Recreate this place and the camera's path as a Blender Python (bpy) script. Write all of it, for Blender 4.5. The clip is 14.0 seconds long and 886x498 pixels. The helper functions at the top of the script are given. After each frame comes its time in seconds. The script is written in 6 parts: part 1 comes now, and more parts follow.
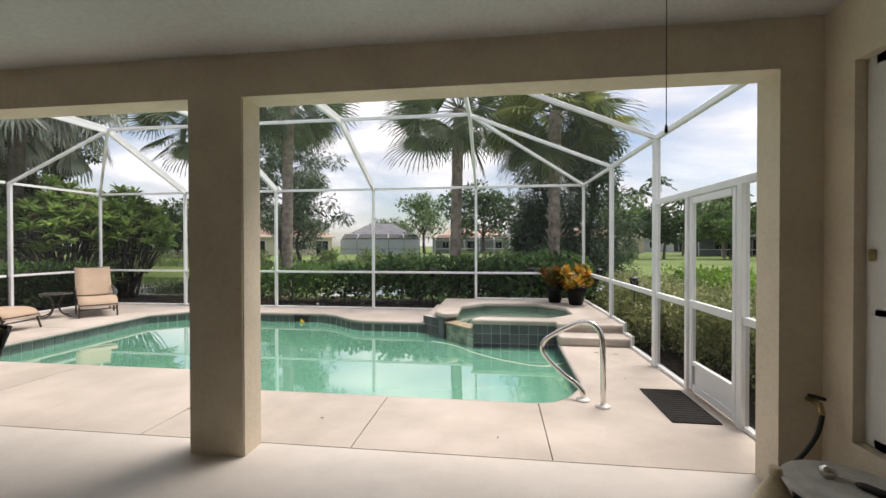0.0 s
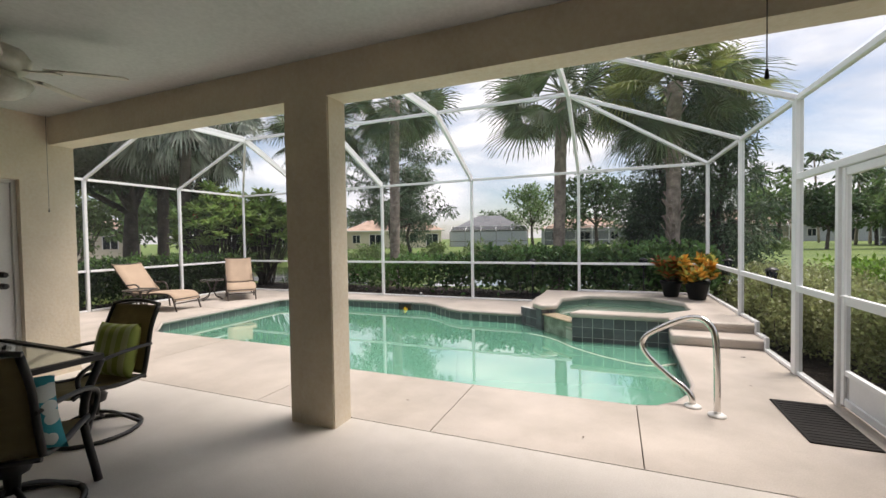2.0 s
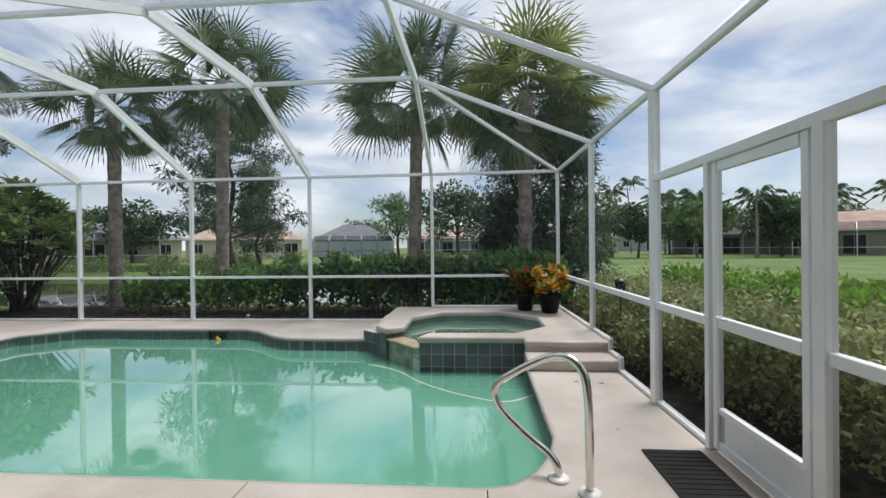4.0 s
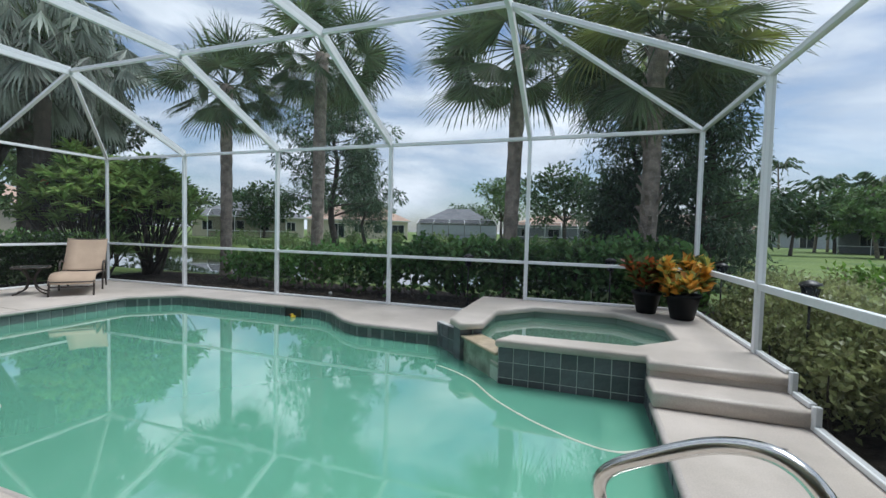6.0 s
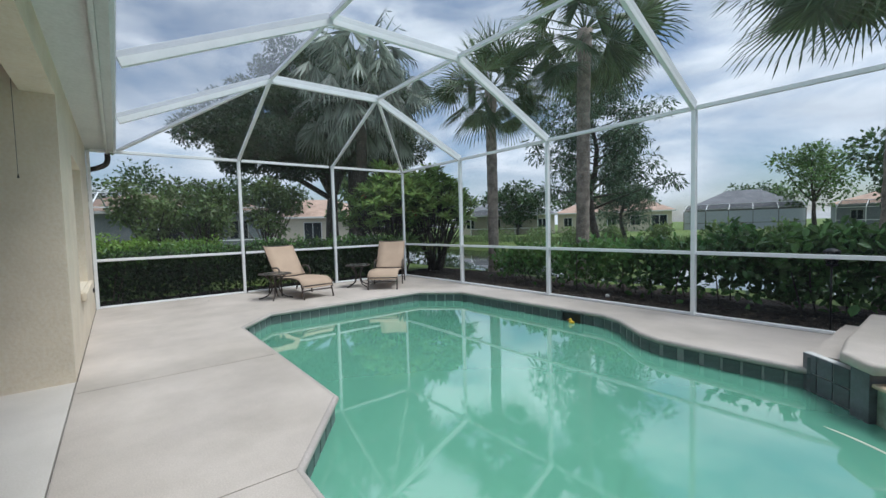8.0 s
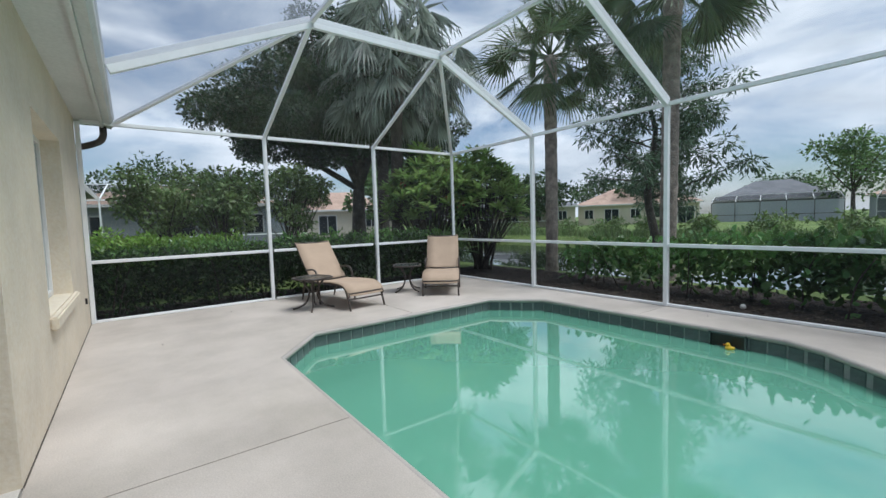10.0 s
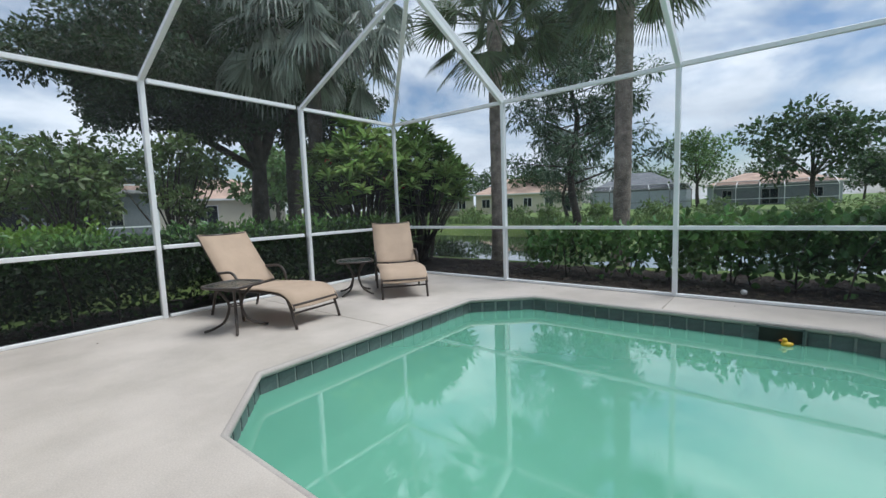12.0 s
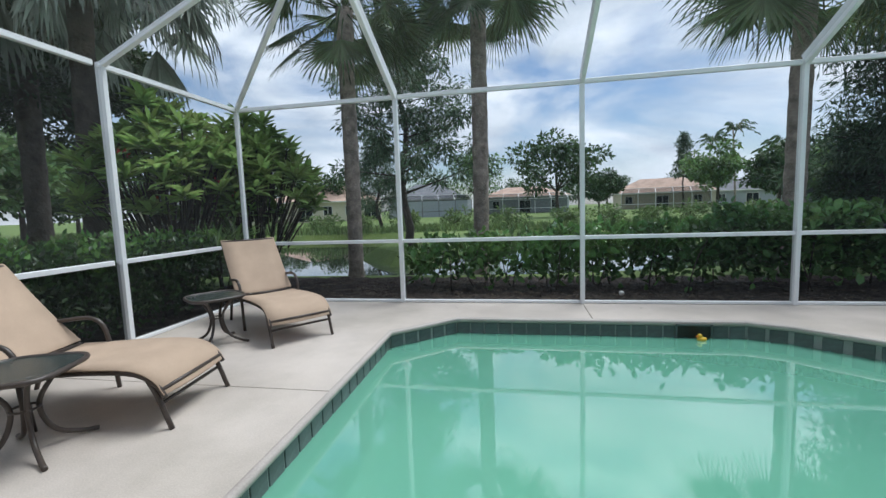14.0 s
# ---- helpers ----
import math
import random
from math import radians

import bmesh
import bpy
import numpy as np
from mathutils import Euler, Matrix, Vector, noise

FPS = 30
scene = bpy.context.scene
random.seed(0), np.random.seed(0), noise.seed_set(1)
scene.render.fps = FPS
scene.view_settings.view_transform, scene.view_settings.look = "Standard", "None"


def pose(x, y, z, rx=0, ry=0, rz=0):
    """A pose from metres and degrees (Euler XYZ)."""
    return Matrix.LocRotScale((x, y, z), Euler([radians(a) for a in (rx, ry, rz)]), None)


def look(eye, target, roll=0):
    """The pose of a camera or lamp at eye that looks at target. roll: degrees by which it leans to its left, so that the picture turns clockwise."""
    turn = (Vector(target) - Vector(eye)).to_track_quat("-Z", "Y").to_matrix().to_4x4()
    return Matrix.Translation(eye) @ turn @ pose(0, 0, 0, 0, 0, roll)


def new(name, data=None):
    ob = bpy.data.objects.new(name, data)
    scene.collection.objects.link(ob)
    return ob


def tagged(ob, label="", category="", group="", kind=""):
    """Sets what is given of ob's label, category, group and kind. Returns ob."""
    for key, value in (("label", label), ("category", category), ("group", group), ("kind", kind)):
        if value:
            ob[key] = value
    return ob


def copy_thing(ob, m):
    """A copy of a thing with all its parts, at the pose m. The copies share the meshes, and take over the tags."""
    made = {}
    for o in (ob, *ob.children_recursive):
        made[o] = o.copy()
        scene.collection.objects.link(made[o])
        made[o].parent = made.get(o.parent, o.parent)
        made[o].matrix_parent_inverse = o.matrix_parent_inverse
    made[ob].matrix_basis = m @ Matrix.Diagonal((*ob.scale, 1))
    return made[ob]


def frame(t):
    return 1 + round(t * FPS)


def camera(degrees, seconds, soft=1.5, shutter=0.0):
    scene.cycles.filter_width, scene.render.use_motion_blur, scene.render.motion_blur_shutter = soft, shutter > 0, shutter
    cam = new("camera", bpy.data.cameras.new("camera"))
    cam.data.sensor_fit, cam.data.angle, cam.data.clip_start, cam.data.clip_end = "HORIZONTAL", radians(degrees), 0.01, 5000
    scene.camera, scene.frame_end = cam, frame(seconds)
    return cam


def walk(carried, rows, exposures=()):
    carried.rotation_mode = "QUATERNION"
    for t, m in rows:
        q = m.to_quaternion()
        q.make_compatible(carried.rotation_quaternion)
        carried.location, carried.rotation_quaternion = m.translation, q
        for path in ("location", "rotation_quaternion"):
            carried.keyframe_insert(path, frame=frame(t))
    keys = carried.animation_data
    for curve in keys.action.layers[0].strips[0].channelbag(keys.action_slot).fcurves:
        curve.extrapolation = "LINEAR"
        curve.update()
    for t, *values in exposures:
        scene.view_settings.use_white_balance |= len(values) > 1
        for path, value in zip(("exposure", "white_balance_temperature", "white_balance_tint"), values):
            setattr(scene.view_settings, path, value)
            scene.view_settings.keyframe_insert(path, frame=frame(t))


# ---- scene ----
cam = camera(93.6, 14.0)
PATH = [
    (0, (0.197, -0.451, 1.404), (-0.064, 1.531, 1.385), -0.1),
    (0.5, (0.212, -0.503, 1.42), (-0.444, 1.387, 1.408), -0.1),
    (1, (0.284, -0.512, 1.416), (-0.666, 1.247, 1.407), -0.4),
    (1.5, (0.344, -0.485, 1.414), (-0.658, 1.246, 1.382), -1.2),
    (2, (0.398, -0.331, 1.362), (-0.365, 1.517, 1.31), -0.9),
    (2.5, (0.406, -0.036, 1.367), (-0.002, 1.922, 1.326), -0.6),
    (3, (0.443, 0.288, 1.348), (0.259, 2.279, 1.317), -0.7),
    (3.2, (0.452, 0.428, 1.348), (0.311, 2.423, 1.322), -0.7),
    (5.3, (0.566, 1.863, 1.283), (0.228, 3.834, 1.278), 0.1),
    (5.5, (0.559, 1.968, 1.269), (0.153, 3.926, 1.245), 0.6),
    (6, (0.538, 2.18, 1.236), (-0.102, 4.073, 1.153), 1.4),
    (6.5, (0.495, 2.301, 1.22), (-0.483, 4.04, 1.09), 1.3),
    (7, (0.344, 2.387, 1.225), (-0.985, 3.876, 1.095), -0.2),
    (7.5, (0.036, 2.501, 1.23), (-1.455, 3.828, 1.123), -1.3),
    (8, (-0.315, 2.633, 1.227), (-1.887, 3.865, 1.12), -1.5),
    (8.5, (-0.774, 2.729, 1.235), (-2.384, 3.91, 1.119), -1.4),
    (8.7, (-0.971, 2.726, 1.234), (-2.582, 3.906, 1.111), -1.4),
    (11, (-3.034, 2.894, 1.201), (-4.586, 4.146, 1.044), -2.8),
    (11.5, (-3.456, 2.928, 1.173), (-4.889, 4.31, 0.978), -2.5),
    (12, (-3.9, 2.97, 1.147), (-5.144, 4.523, 0.947), -2.1),
    (12.5, (-4.32, 3.008, 1.162), (-5.369, 4.705, 1.018), -1.3),
    (13, (-4.693, 3.031, 1.194), (-5.516, 4.849, 1.061), -1.3),
    (13.5, (-5.112, 3.161, 1.237), (-5.7, 5.064, 1.058), -1.9),
    (14, (-5.54, 3.204, 1.218), (-5.905, 5.161, 1.023), -2.0),
]
walk(cam, [(t, look(eye, target, roll)) for t, eye, target, roll in PATH], exposures=[(0.0, 1.12, 6900, 15), (1.2, 1.22, 6900, 15), (3.2, 0.85, 6600, 13), (5.3, 0.70, 5850, 6), (8.5, 0.64, 5800, 6), (11.0, 0.645, 5800, 6), (14.0, 0.72, 5800, 6)])

# ---- world, sun ----
world = bpy.data.worlds.new("sky_world")
scene.world = world
world.use_nodes = True
wt = world.node_tree
wt.nodes.clear()
w_out = wt.nodes.new("ShaderNodeOutputWorld")
w_bg = wt.nodes.new("ShaderNodeBackground")
w_sky = wt.nodes.new("ShaderNodeTexSky")
w_sky.sky_type = "NISHITA"
w_sky.sun_disc = False
w_sky.sun_elevation = radians(66)
w_sky.sun_rotation = radians(48)
w_sky.air_density, w_sky.dust_density, w_sky.ozone_density = 1.0, 1.2, 1.5
w_co = wt.nodes.new("ShaderNodeTexCoord")
w_map = wt.nodes.new("ShaderNodeMapping")
w_map.inputs["Scale"].default_value = (1.6, 1.6, 4.2)
w_map.inputs["Location"].default_value = (0.35, 0.2, 0.1)
w_noise = wt.nodes.new("ShaderNodeTexNoise")
w_noise.inputs["Scale"].default_value = 1.5
w_noise.inputs["Detail"].default_value = 7.0
w_noise.inputs["Roughness"].default_value = 0.55
w_noise.inputs["Distortion"].default_value = 0.4
w_ramp = wt.nodes.new("ShaderNodeValToRGB")
w_ramp.color_ramp.elements[0].position = 0.37
w_ramp.color_ramp.elements[1].position = 0.56
w_grey = wt.nodes.new("ShaderNodeTexNoise")
w_grey.inputs["Scale"].default_value = 3.0
w_grey.inputs["Detail"].default_value = 5.0
w_cloud = wt.nodes.new("ShaderNodeValToRGB")
w_cloud.color_ramp.elements[0].position, w_cloud.color_ramp.elements[0].color = 0.3, (5.3, 5.7, 6.3, 1)
w_cloud.color_ramp.elements[1].position, w_cloud.color_ramp.elements[1].color = 0.7, (9.3, 9.4, 9.7, 1)
w_mix = wt.nodes.new("ShaderNodeMix")
w_mix.data_type = "RGBA"
w_bg.inputs["Strength"].default_value = 0.075
wt.links.new(w_co.outputs["Generated"], w_map.inputs["Vector"])
wt.links.new(w_map.outputs["Vector"], w_noise.inputs["Vector"])
wt.links.new(w_map.outputs["Vector"], w_grey.inputs["Vector"])
wt.links.new(w_noise.outputs["Fac"], w_ramp.inputs["Fac"])
wt.links.new(w_grey.outputs["Fac"], w_cloud.inputs["Fac"])
wt.links.new(w_ramp.outputs["Color"], w_mix.inputs["Factor"])
wt.links.new(w_sky.outputs["Color"], w_mix.inputs[6])
wt.links.new(w_cloud.outputs["Color"], w_mix.inputs[7])
wt.links.new(w_mix.outputs[2], w_bg.inputs["Color"])
wt.links.new(w_bg.outputs["Background"], w_out.inputs["Surface"])

sun_data = bpy.data.lights.new("sun", "SUN")
sun_data.energy = 2.2
sun_data.angle = radians(30)
sun_data.color = (1.0, 0.96, 0.9)
sun = new("sun", sun_data)
SUN_AZ, SUN_EL = radians(48), radians(66)
sun.matrix_world = look((0, 0, 40), Vector((0, 0, 40)) - 10 * Vector((math.sin(SUN_AZ) * math.cos(SUN_EL), math.cos(SUN_AZ) * math.cos(SUN_EL), math.sin(SUN_EL))))

# ---- materials ----
def material(name, base, rough=0.6, metal=0.0, vary=0.12, scale=3.0, grain=60.0, bump=0.15, spec=0.5, tint=None, obj_random=0.0, island=0.0, stain=0.0, dist=0.004):
    """A painted or natural surface: base colour with broad and fine variation and fine relief."""
    m = bpy.data.materials.new(name)
    m.use_nodes = True
    nt = m.node_tree
    b = nt.nodes["Principled BSDF"]
    b.inputs["Roughness"].default_value = rough
    b.inputs["Metallic"].default_value = metal
    b.inputs["Specular IOR Level"].default_value = spec
    co = nt.nodes.new("ShaderNodeTexCoord")
    n1 = nt.nodes.new("ShaderNodeTexNoise")
    n1.inputs["Scale"].default_value, n1.inputs["Detail"].default_value = scale, 5.0
    n2 = nt.nodes.new("ShaderNodeTexNoise")
    n2.inputs["Scale"].default_value, n2.inputs["Detail"].default_value = grain, 3.0
    nt.links.new(co.outputs["Object"], n1.inputs["Vector"])
    nt.links.new(co.outputs["Object"], n2.inputs["Vector"])
    ramp = nt.nodes.new("ShaderNodeValToRGB")
    other = tint if tint else tuple(min(1.0, c * (1 + vary)) for c in base)
    ramp.color_ramp.elements[0].position, ramp.color_ramp.elements[0].color = 0.35, (*[c * (1 - vary) for c in base], 1)
    ramp.color_ramp.elements[1].position, ramp.color_ramp.elements[1].color = 0.68, (*other, 1)
    nt.links.new(n1.outputs["Fac"], ramp.inputs["Fac"])
    fine = nt.nodes.new("ShaderNodeMix")
    fine.data_type, fine.blend_type = "RGBA", "OVERLAY"
    fine.inputs["Factor"].default_value = 0.25
    nt.links.new(ramp.outputs["Color"], fine.inputs[6])
    nt.links.new(n2.outputs["Fac"], fine.inputs[7])
    last = fine.outputs[2]
    if stain:
        n3 = nt.nodes.new("ShaderNodeTexNoise")
        n3.inputs["Scale"].default_value, n3.inputs["Detail"].default_value, n3.inputs["Roughness"].default_value = 0.9, 8.0, 0.65
        nt.links.new(co.outputs["Object"], n3.inputs["Vector"])
        r3 = nt.nodes.new("ShaderNodeValToRGB")
        r3.color_ramp.elements[0].position, r3.color_ramp.elements[0].color = 0.42, (1, 1, 1, 1)
        r3.color_ramp.elements[1].position, r3.color_ramp.elements[1].color = 0.72, (1 - stain, 1 - stain, 1 - stain * 1.1, 1)
        nt.links.new(n3.outputs["Fac"], r3.inputs["Fac"])
        mul = nt.nodes.new("ShaderNodeMix")
        mul.data_type, mul.blend_type = "RGBA", "MULTIPLY"
        mul.inputs["Factor"].default_value = 1.0
        nt.links.new(last, mul.inputs[6])
        nt.links.new(r3.outputs["Color"], mul.inputs[7])
        last = mul.outputs[2]
    if obj_random or island:
        hsv = nt.nodes.new("ShaderNodeHueSaturation")
        src = nt.nodes.new("ShaderNodeObjectInfo").outputs["Random"] if obj_random else nt.nodes.new("ShaderNodeNewGeometry").outputs["Random Per Island"]
        amount = obj_random or island
        mr = nt.nodes.new("ShaderNodeMapRange")
        mr.inputs["To Min"].default_value, mr.inputs["To Max"].default_value = 1 - amount, 1 + amount
        nt.links.new(src, mr.inputs["Value"])
        nt.links.new(mr.outputs["Result"], hsv.inputs["Value"])
        mh = nt.nodes.new("ShaderNodeMapRange")
        mh.inputs["To Min"].default_value, mh.inputs["To Max"].default_value = 0.5 - 0.03 * amount, 0.5 + 0.03 * amount
        nt.links.new(src, mh.inputs["Value"])
        nt.links.new(mh.outputs["Result"], hsv.inputs["Hue"])
        nt.links.new(last, hsv.inputs["Color"])
        last = hsv.outputs["Color"]
    nt.links.new(last, b.inputs["Base Color"])
    if bump:
        bp = nt.nodes.new("ShaderNodeBump")
        bp.inputs["Strength"].default_value, bp.inputs["Distance"].default_value = bump, dist
        nt.links.new(n2.outputs["Fac"], bp.inputs["Height"])
        nt.links.new(bp.outputs["Normal"], b.inputs["Normal"])
    return m


def leaf_material(name, base, tint, rough=0.45, amount=0.45, trans=0.42):
    m = material(name, base, rough=rough, tint=tint, scale=0.9, grain=20, bump=0.0, island=amount, spec=0.45)
    b = m.node_tree.nodes["Principled BSDF"]
    b.inputs["Transmission Weight"].default_value = 0.0
    b.inputs["Subsurface Weight"].default_value = 0.0
    t = m.node_tree.nodes.new("ShaderNodeBsdfTranslucent")
    mixs = m.node_tree.nodes.new("ShaderNodeMixShader")
    mixs.inputs["Fac"].default_value = trans
    col = b.inputs["Base Color"].links[0].from_socket
    m.node_tree.links.new(col, t.inputs["Color"])
    out = m.node_tree.nodes["Material Output"]
    m.node_tree.links.new(b.outputs["BSDF"], mixs.inputs[1])
    m.node_tree.links.new(t.outputs["BSDF"], mixs.inputs[2])
    m.node_tree.links.new(mixs.outputs["Shader"], out.inputs["Surface"])
    return m


def screen_material(name, dark, cover, through_light=False):
    """Woven insect screen: an open mesh that lets most of the view through."""
    m = bpy.data.materials.new(name)
    m.use_nodes = True
    nt = m.node_tree
    nt.nodes.clear()
    out = nt.nodes.new("ShaderNodeOutputMaterial")
    tr = nt.nodes.new("ShaderNodeBsdfTransparent")
    df = nt.nodes.new("ShaderNodeBsdfTranslucent" if through_light else "ShaderNodeBsdfDiffuse")
    df.inputs["Color"].default_value = (*dark, 1)
    mx = nt.nodes.new("ShaderNodeMixShader")
    mx.inputs["Fac"].default_value = cover
    nt.links.new(tr.outputs["BSDF"], mx.inputs[1])
    nt.links.new(df.outputs["BSDF"], mx.inputs[2])
    nt.links.new(mx.outputs["Shader"], out.inputs["Surface"])
    return m


def water_material(name, base, trans, rough, bump, scale, tint):
    m = bpy.data.materials.new(name)
    m.use_nodes = True
    nt = m.node_tree
    b = nt.nodes["Principled BSDF"]
    b.inputs["Roughness"].default_value = rough
    b.inputs["IOR"].default_value = 1.33
    b.inputs["Specular IOR Level"].default_value = 1.0
    b.inputs["Coat Weight"].default_value = 1.0
    b.inputs["Coat Roughness"].default_value = 0.01
    b.inputs["Coat IOR"].default_value = 2.05
    b.inputs["Transmission Weight"].default_value = trans
    co = nt.nodes.new("ShaderNodeTexCoord")
    n0 = nt.nodes.new("ShaderNodeTexNoise")
    n0.inputs["Scale"].default_value, n0.inputs["Detail"].default_value = 0.35, 2.0
    nt.links.new(co.outputs["Object"], n0.inputs["Vector"])
    r = nt.nodes.new("ShaderNodeValToRGB")
    r.color_ramp.elements[0].position, r.color_ramp.elements[0].color = 0.3, (*base, 1)
    r.color_ramp.elements[1].position, r.color_ramp.elements[1].color = 0.7, (*tint, 1)
    nt.links.new(n0.outputs["Fac"], r.inputs["Fac"])
    nt.links.new(r.outputs["Color"], b.inputs["Base Color"])
    n = nt.nodes.new("ShaderNodeTexNoise")
    n.inputs["Scale"].default_value, n.inputs["Detail"].default_value, n.inputs["Distortion"].default_value = scale, 2.0, 0.6
    nt.links.new(co.outputs["Object"], n.inputs["Vector"])
    bp = nt.nodes.new("ShaderNodeBump")
    bp.inputs["Strength"].default_value, bp.inputs["Distance"].default_value = bump, 0.02
    nt.links.new(n.outputs["Fac"], bp.inputs["Height"])
    nt.links.new(bp.outputs["Normal"], b.inputs["Normal"])
    return m


def glass_material(name, color=(0.9, 0.95, 0.93), rough=0.02):
    m = bpy.data.materials.new(name)
    m.use_nodes = True
    b = m.node_tree.nodes["Principled BSDF"]
    b.inputs["Base Color"].default_value = (*color, 1)
    b.inputs["Transmission Weight"].default_value = 1.0
    b.inputs["Roughness"].default_value = rough
    b.inputs["IOR"].default_value = 1.45
    return m


M_DECK = material("painted_concrete_deck", (0.53, 0.47, 0.42), rough=0.45, vary=0.09, scale=1.6, grain=120, bump=0.14, stain=0.26, spec=0.35)
M_PORCH = material("painted_porch_floor", (0.64, 0.595, 0.55), rough=0.45, vary=0.08, scale=1.1, grain=120, bump=0.12, stain=0.18, spec=0.35)
# deck paint darkened: the shadow on the coping face is in the colour
M_SHADEDCOPING = material("shaded_deck_paint", (0.42, 0.375, 0.345), rough=0.55, vary=0.08, scale=2, grain=90, bump=0.15, stain=0.12)
M_WALL = material("beige_stucco", (0.76, 0.665, 0.525), rough=0.85, vary=0.06, scale=2.2, grain=38, bump=0.35, dist=0.006, stain=0.08)
M_CEIL = material("white_porch_ceiling", (0.89, 0.875, 0.84), rough=0.9, vary=0.04, scale=1.5, grain=60, bump=0.25)
M_WHITE = material("white_aluminium", (0.80, 0.81, 0.82), rough=0.35, vary=0.03, scale=4, grain=50, bump=0.03)
M_TRIM = material("white_trim_paint", (0.78, 0.77, 0.75), rough=0.4, vary=0.04, scale=3, grain=50, bump=0.05)
M_SCREEN = screen_material("insect_screen", (0.10, 0.105, 0.11), 0.16)
# roof mesh coloured paler than the walls to imitate its skylit look
M_ROOFSCREEN = screen_material("roof_insect_screen", (0.30, 0.31, 0.32), 0.16)
# eave panes: dust, plus skylit haze at grazing angles put into cover and colour
M_EAVESCREEN = screen_material("hazy_dusty_roof_screen", (0.24, 0.255, 0.28), 0.48, True)
M_PALESCREEN = screen_material("pale_privacy_screen", (0.40, 0.43, 0.46), 0.85)
# next two: darker mesh below the rail stands in for shade on the hedges
M_LOWSCREEN = screen_material("lower_screen_hedge_shade", (0.03, 0.032, 0.033), 0.30)
M_HEDGESHADESCREEN = screen_material("west_screen_hedge_shade", (0.02, 0.022, 0.023), 0.5)
M_DARKSCREEN = screen_material("dark_privacy_screen", (0.018, 0.02, 0.022), 0.5)
M_WATER = water_material("pool_water", (0.148, 0.410, 0.290), 0.20, 0.0, 0.14, 2.2, (0.185, 0.472, 0.340))
M_SPAWATER = water_material("spa_water", (0.13, 0.29, 0.22), 0.5, 0.02, 0.2, 5.0, (0.17, 0.34, 0.26))
M_LAKE = water_material("lake_water", (0.06, 0.075, 0.06), 0.0, 0.04, 0.12, 1.2, (0.08, 0.09, 0.075))
M_PLASTER = material("pool_plaster", (0.44, 0.55, 0.46), rough=0.7, vary=0.1, scale=1.5, grain=40, bump=0.1)
M_STEP = material("pale_step_plaster", (0.62, 0.62, 0.52), rough=0.7, vary=0.08, scale=1.5, grain=40, bump=0.1)
M_TILE = material("slate_blue_tile", (0.098, 0.103, 0.115), rough=0.3, vary=0.25, scale=9, grain=60, bump=0.1, obj_random=0.3)
M_GREENTILE = material("green_grey_tile", (0.11, 0.14, 0.135), spec=0.3, rough=0.4, vary=0.25, scale=9, grain=60, bump=0.1, obj_random=0.12)
M_GROUT = material("pale_grout", (0.55, 0.55, 0.53), rough=0.9, vary=0.1, grain=80)
M_STEEL = material("polished_steel", (0.72, 0.70, 0.67), rough=0.18, metal=1.0, vary=0.05, bump=0.02)
M_MULCH = material("dark_mulch", (0.035, 0.026, 0.02), rough=0.95, vary=0.5, scale=9, grain=45, bump=1.0, dist=0.05, tint=(0.075, 0.055, 0.042))
M_LAWN = material("lawn_grass", (0.10, 0.17, 0.035), rough=0.9, vary=0.25, scale=0.25, grain=14, bump=0.9, dist=0.06, tint=(0.16, 0.22, 0.05))
M_BARK = material("palm_bark", (0.30, 0.25, 0.21), rough=0.95, vary=0.35, scale=6, grain=22, bump=1.0, dist=0.03)
M_DARKBARK = material("oak_bark", (0.075, 0.062, 0.052), rough=0.95, vary=0.35, scale=5, grain=18, bump=1.0, dist=0.03)
M_PALM = leaf_material("palm_frond", (0.060, 0.095, 0.042), (0.135, 0.178, 0.072), amount=0.5)
M_PALMLIGHT = leaf_material("yellow_green_frond", (0.17, 0.215, 0.055), (0.29, 0.32, 0.085), amount=0.4)
M_SILVERPALM = leaf_material("silver_frond", (0.17, 0.20, 0.17), (0.42, 0.46, 0.39), amount=0.55)
M_HEDGE = leaf_material("glossy_hedge_leaf", (0.088, 0.182, 0.058), (0.178, 0.31, 0.092), rough=0.22, amount=0.55)
M_OLIVEHEDGE = leaf_material("pale_hedge_leaf", (0.22, 0.265, 0.105), (0.38, 0.40, 0.18), rough=0.4, amount=0.5)
M_BRIGHT = leaf_material("bright_shrub_leaf", (0.15, 0.275, 0.04), (0.24, 0.38, 0.065), amount=0.4)
M_TREE = leaf_material("dark_tree_leaf", (0.043, 0.080, 0.032), (0.087, 0.138, 0.051), amount=0.5)
M_OAK = leaf_material("dark_oak_leaf", (0.030, 0.055, 0.026), (0.066, 0.10, 0.044), amount=0.5, trans=0.25)
M_OLIVETREE = leaf_material("olive_tree_leaf", (0.105, 0.165, 0.055), (0.21, 0.28, 0.10), amount=0.5)
M_MIDTREE = leaf_material("mid_tree_leaf", (0.101, 0.175, 0.064), (0.184, 0.275, 0.091), amount=0.5)
M_PALEGREEN = leaf_material("pale_green_leaf", (0.24, 0.37, 0.10), (0.40, 0.52, 0.18), amount=0.45, trans=0.5)
M_SHOOT = leaf_material("young_hedge_leaf", (0.095, 0.195, 0.055), (0.17, 0.295, 0.08), rough=0.25, amount=0.4)
# west hedge: the shade it stands in is put into this leaf colour
M_SHADEDHEDGE = leaf_material("shaded_hedge_leaf", (0.028, 0.060, 0.018), (0.055, 0.105, 0.030), rough=0.4, amount=0.5)
M_PINE = leaf_material("pine_needle", (0.061, 0.104, 0.061), (0.113, 0.166, 0.086), amount=0.5)
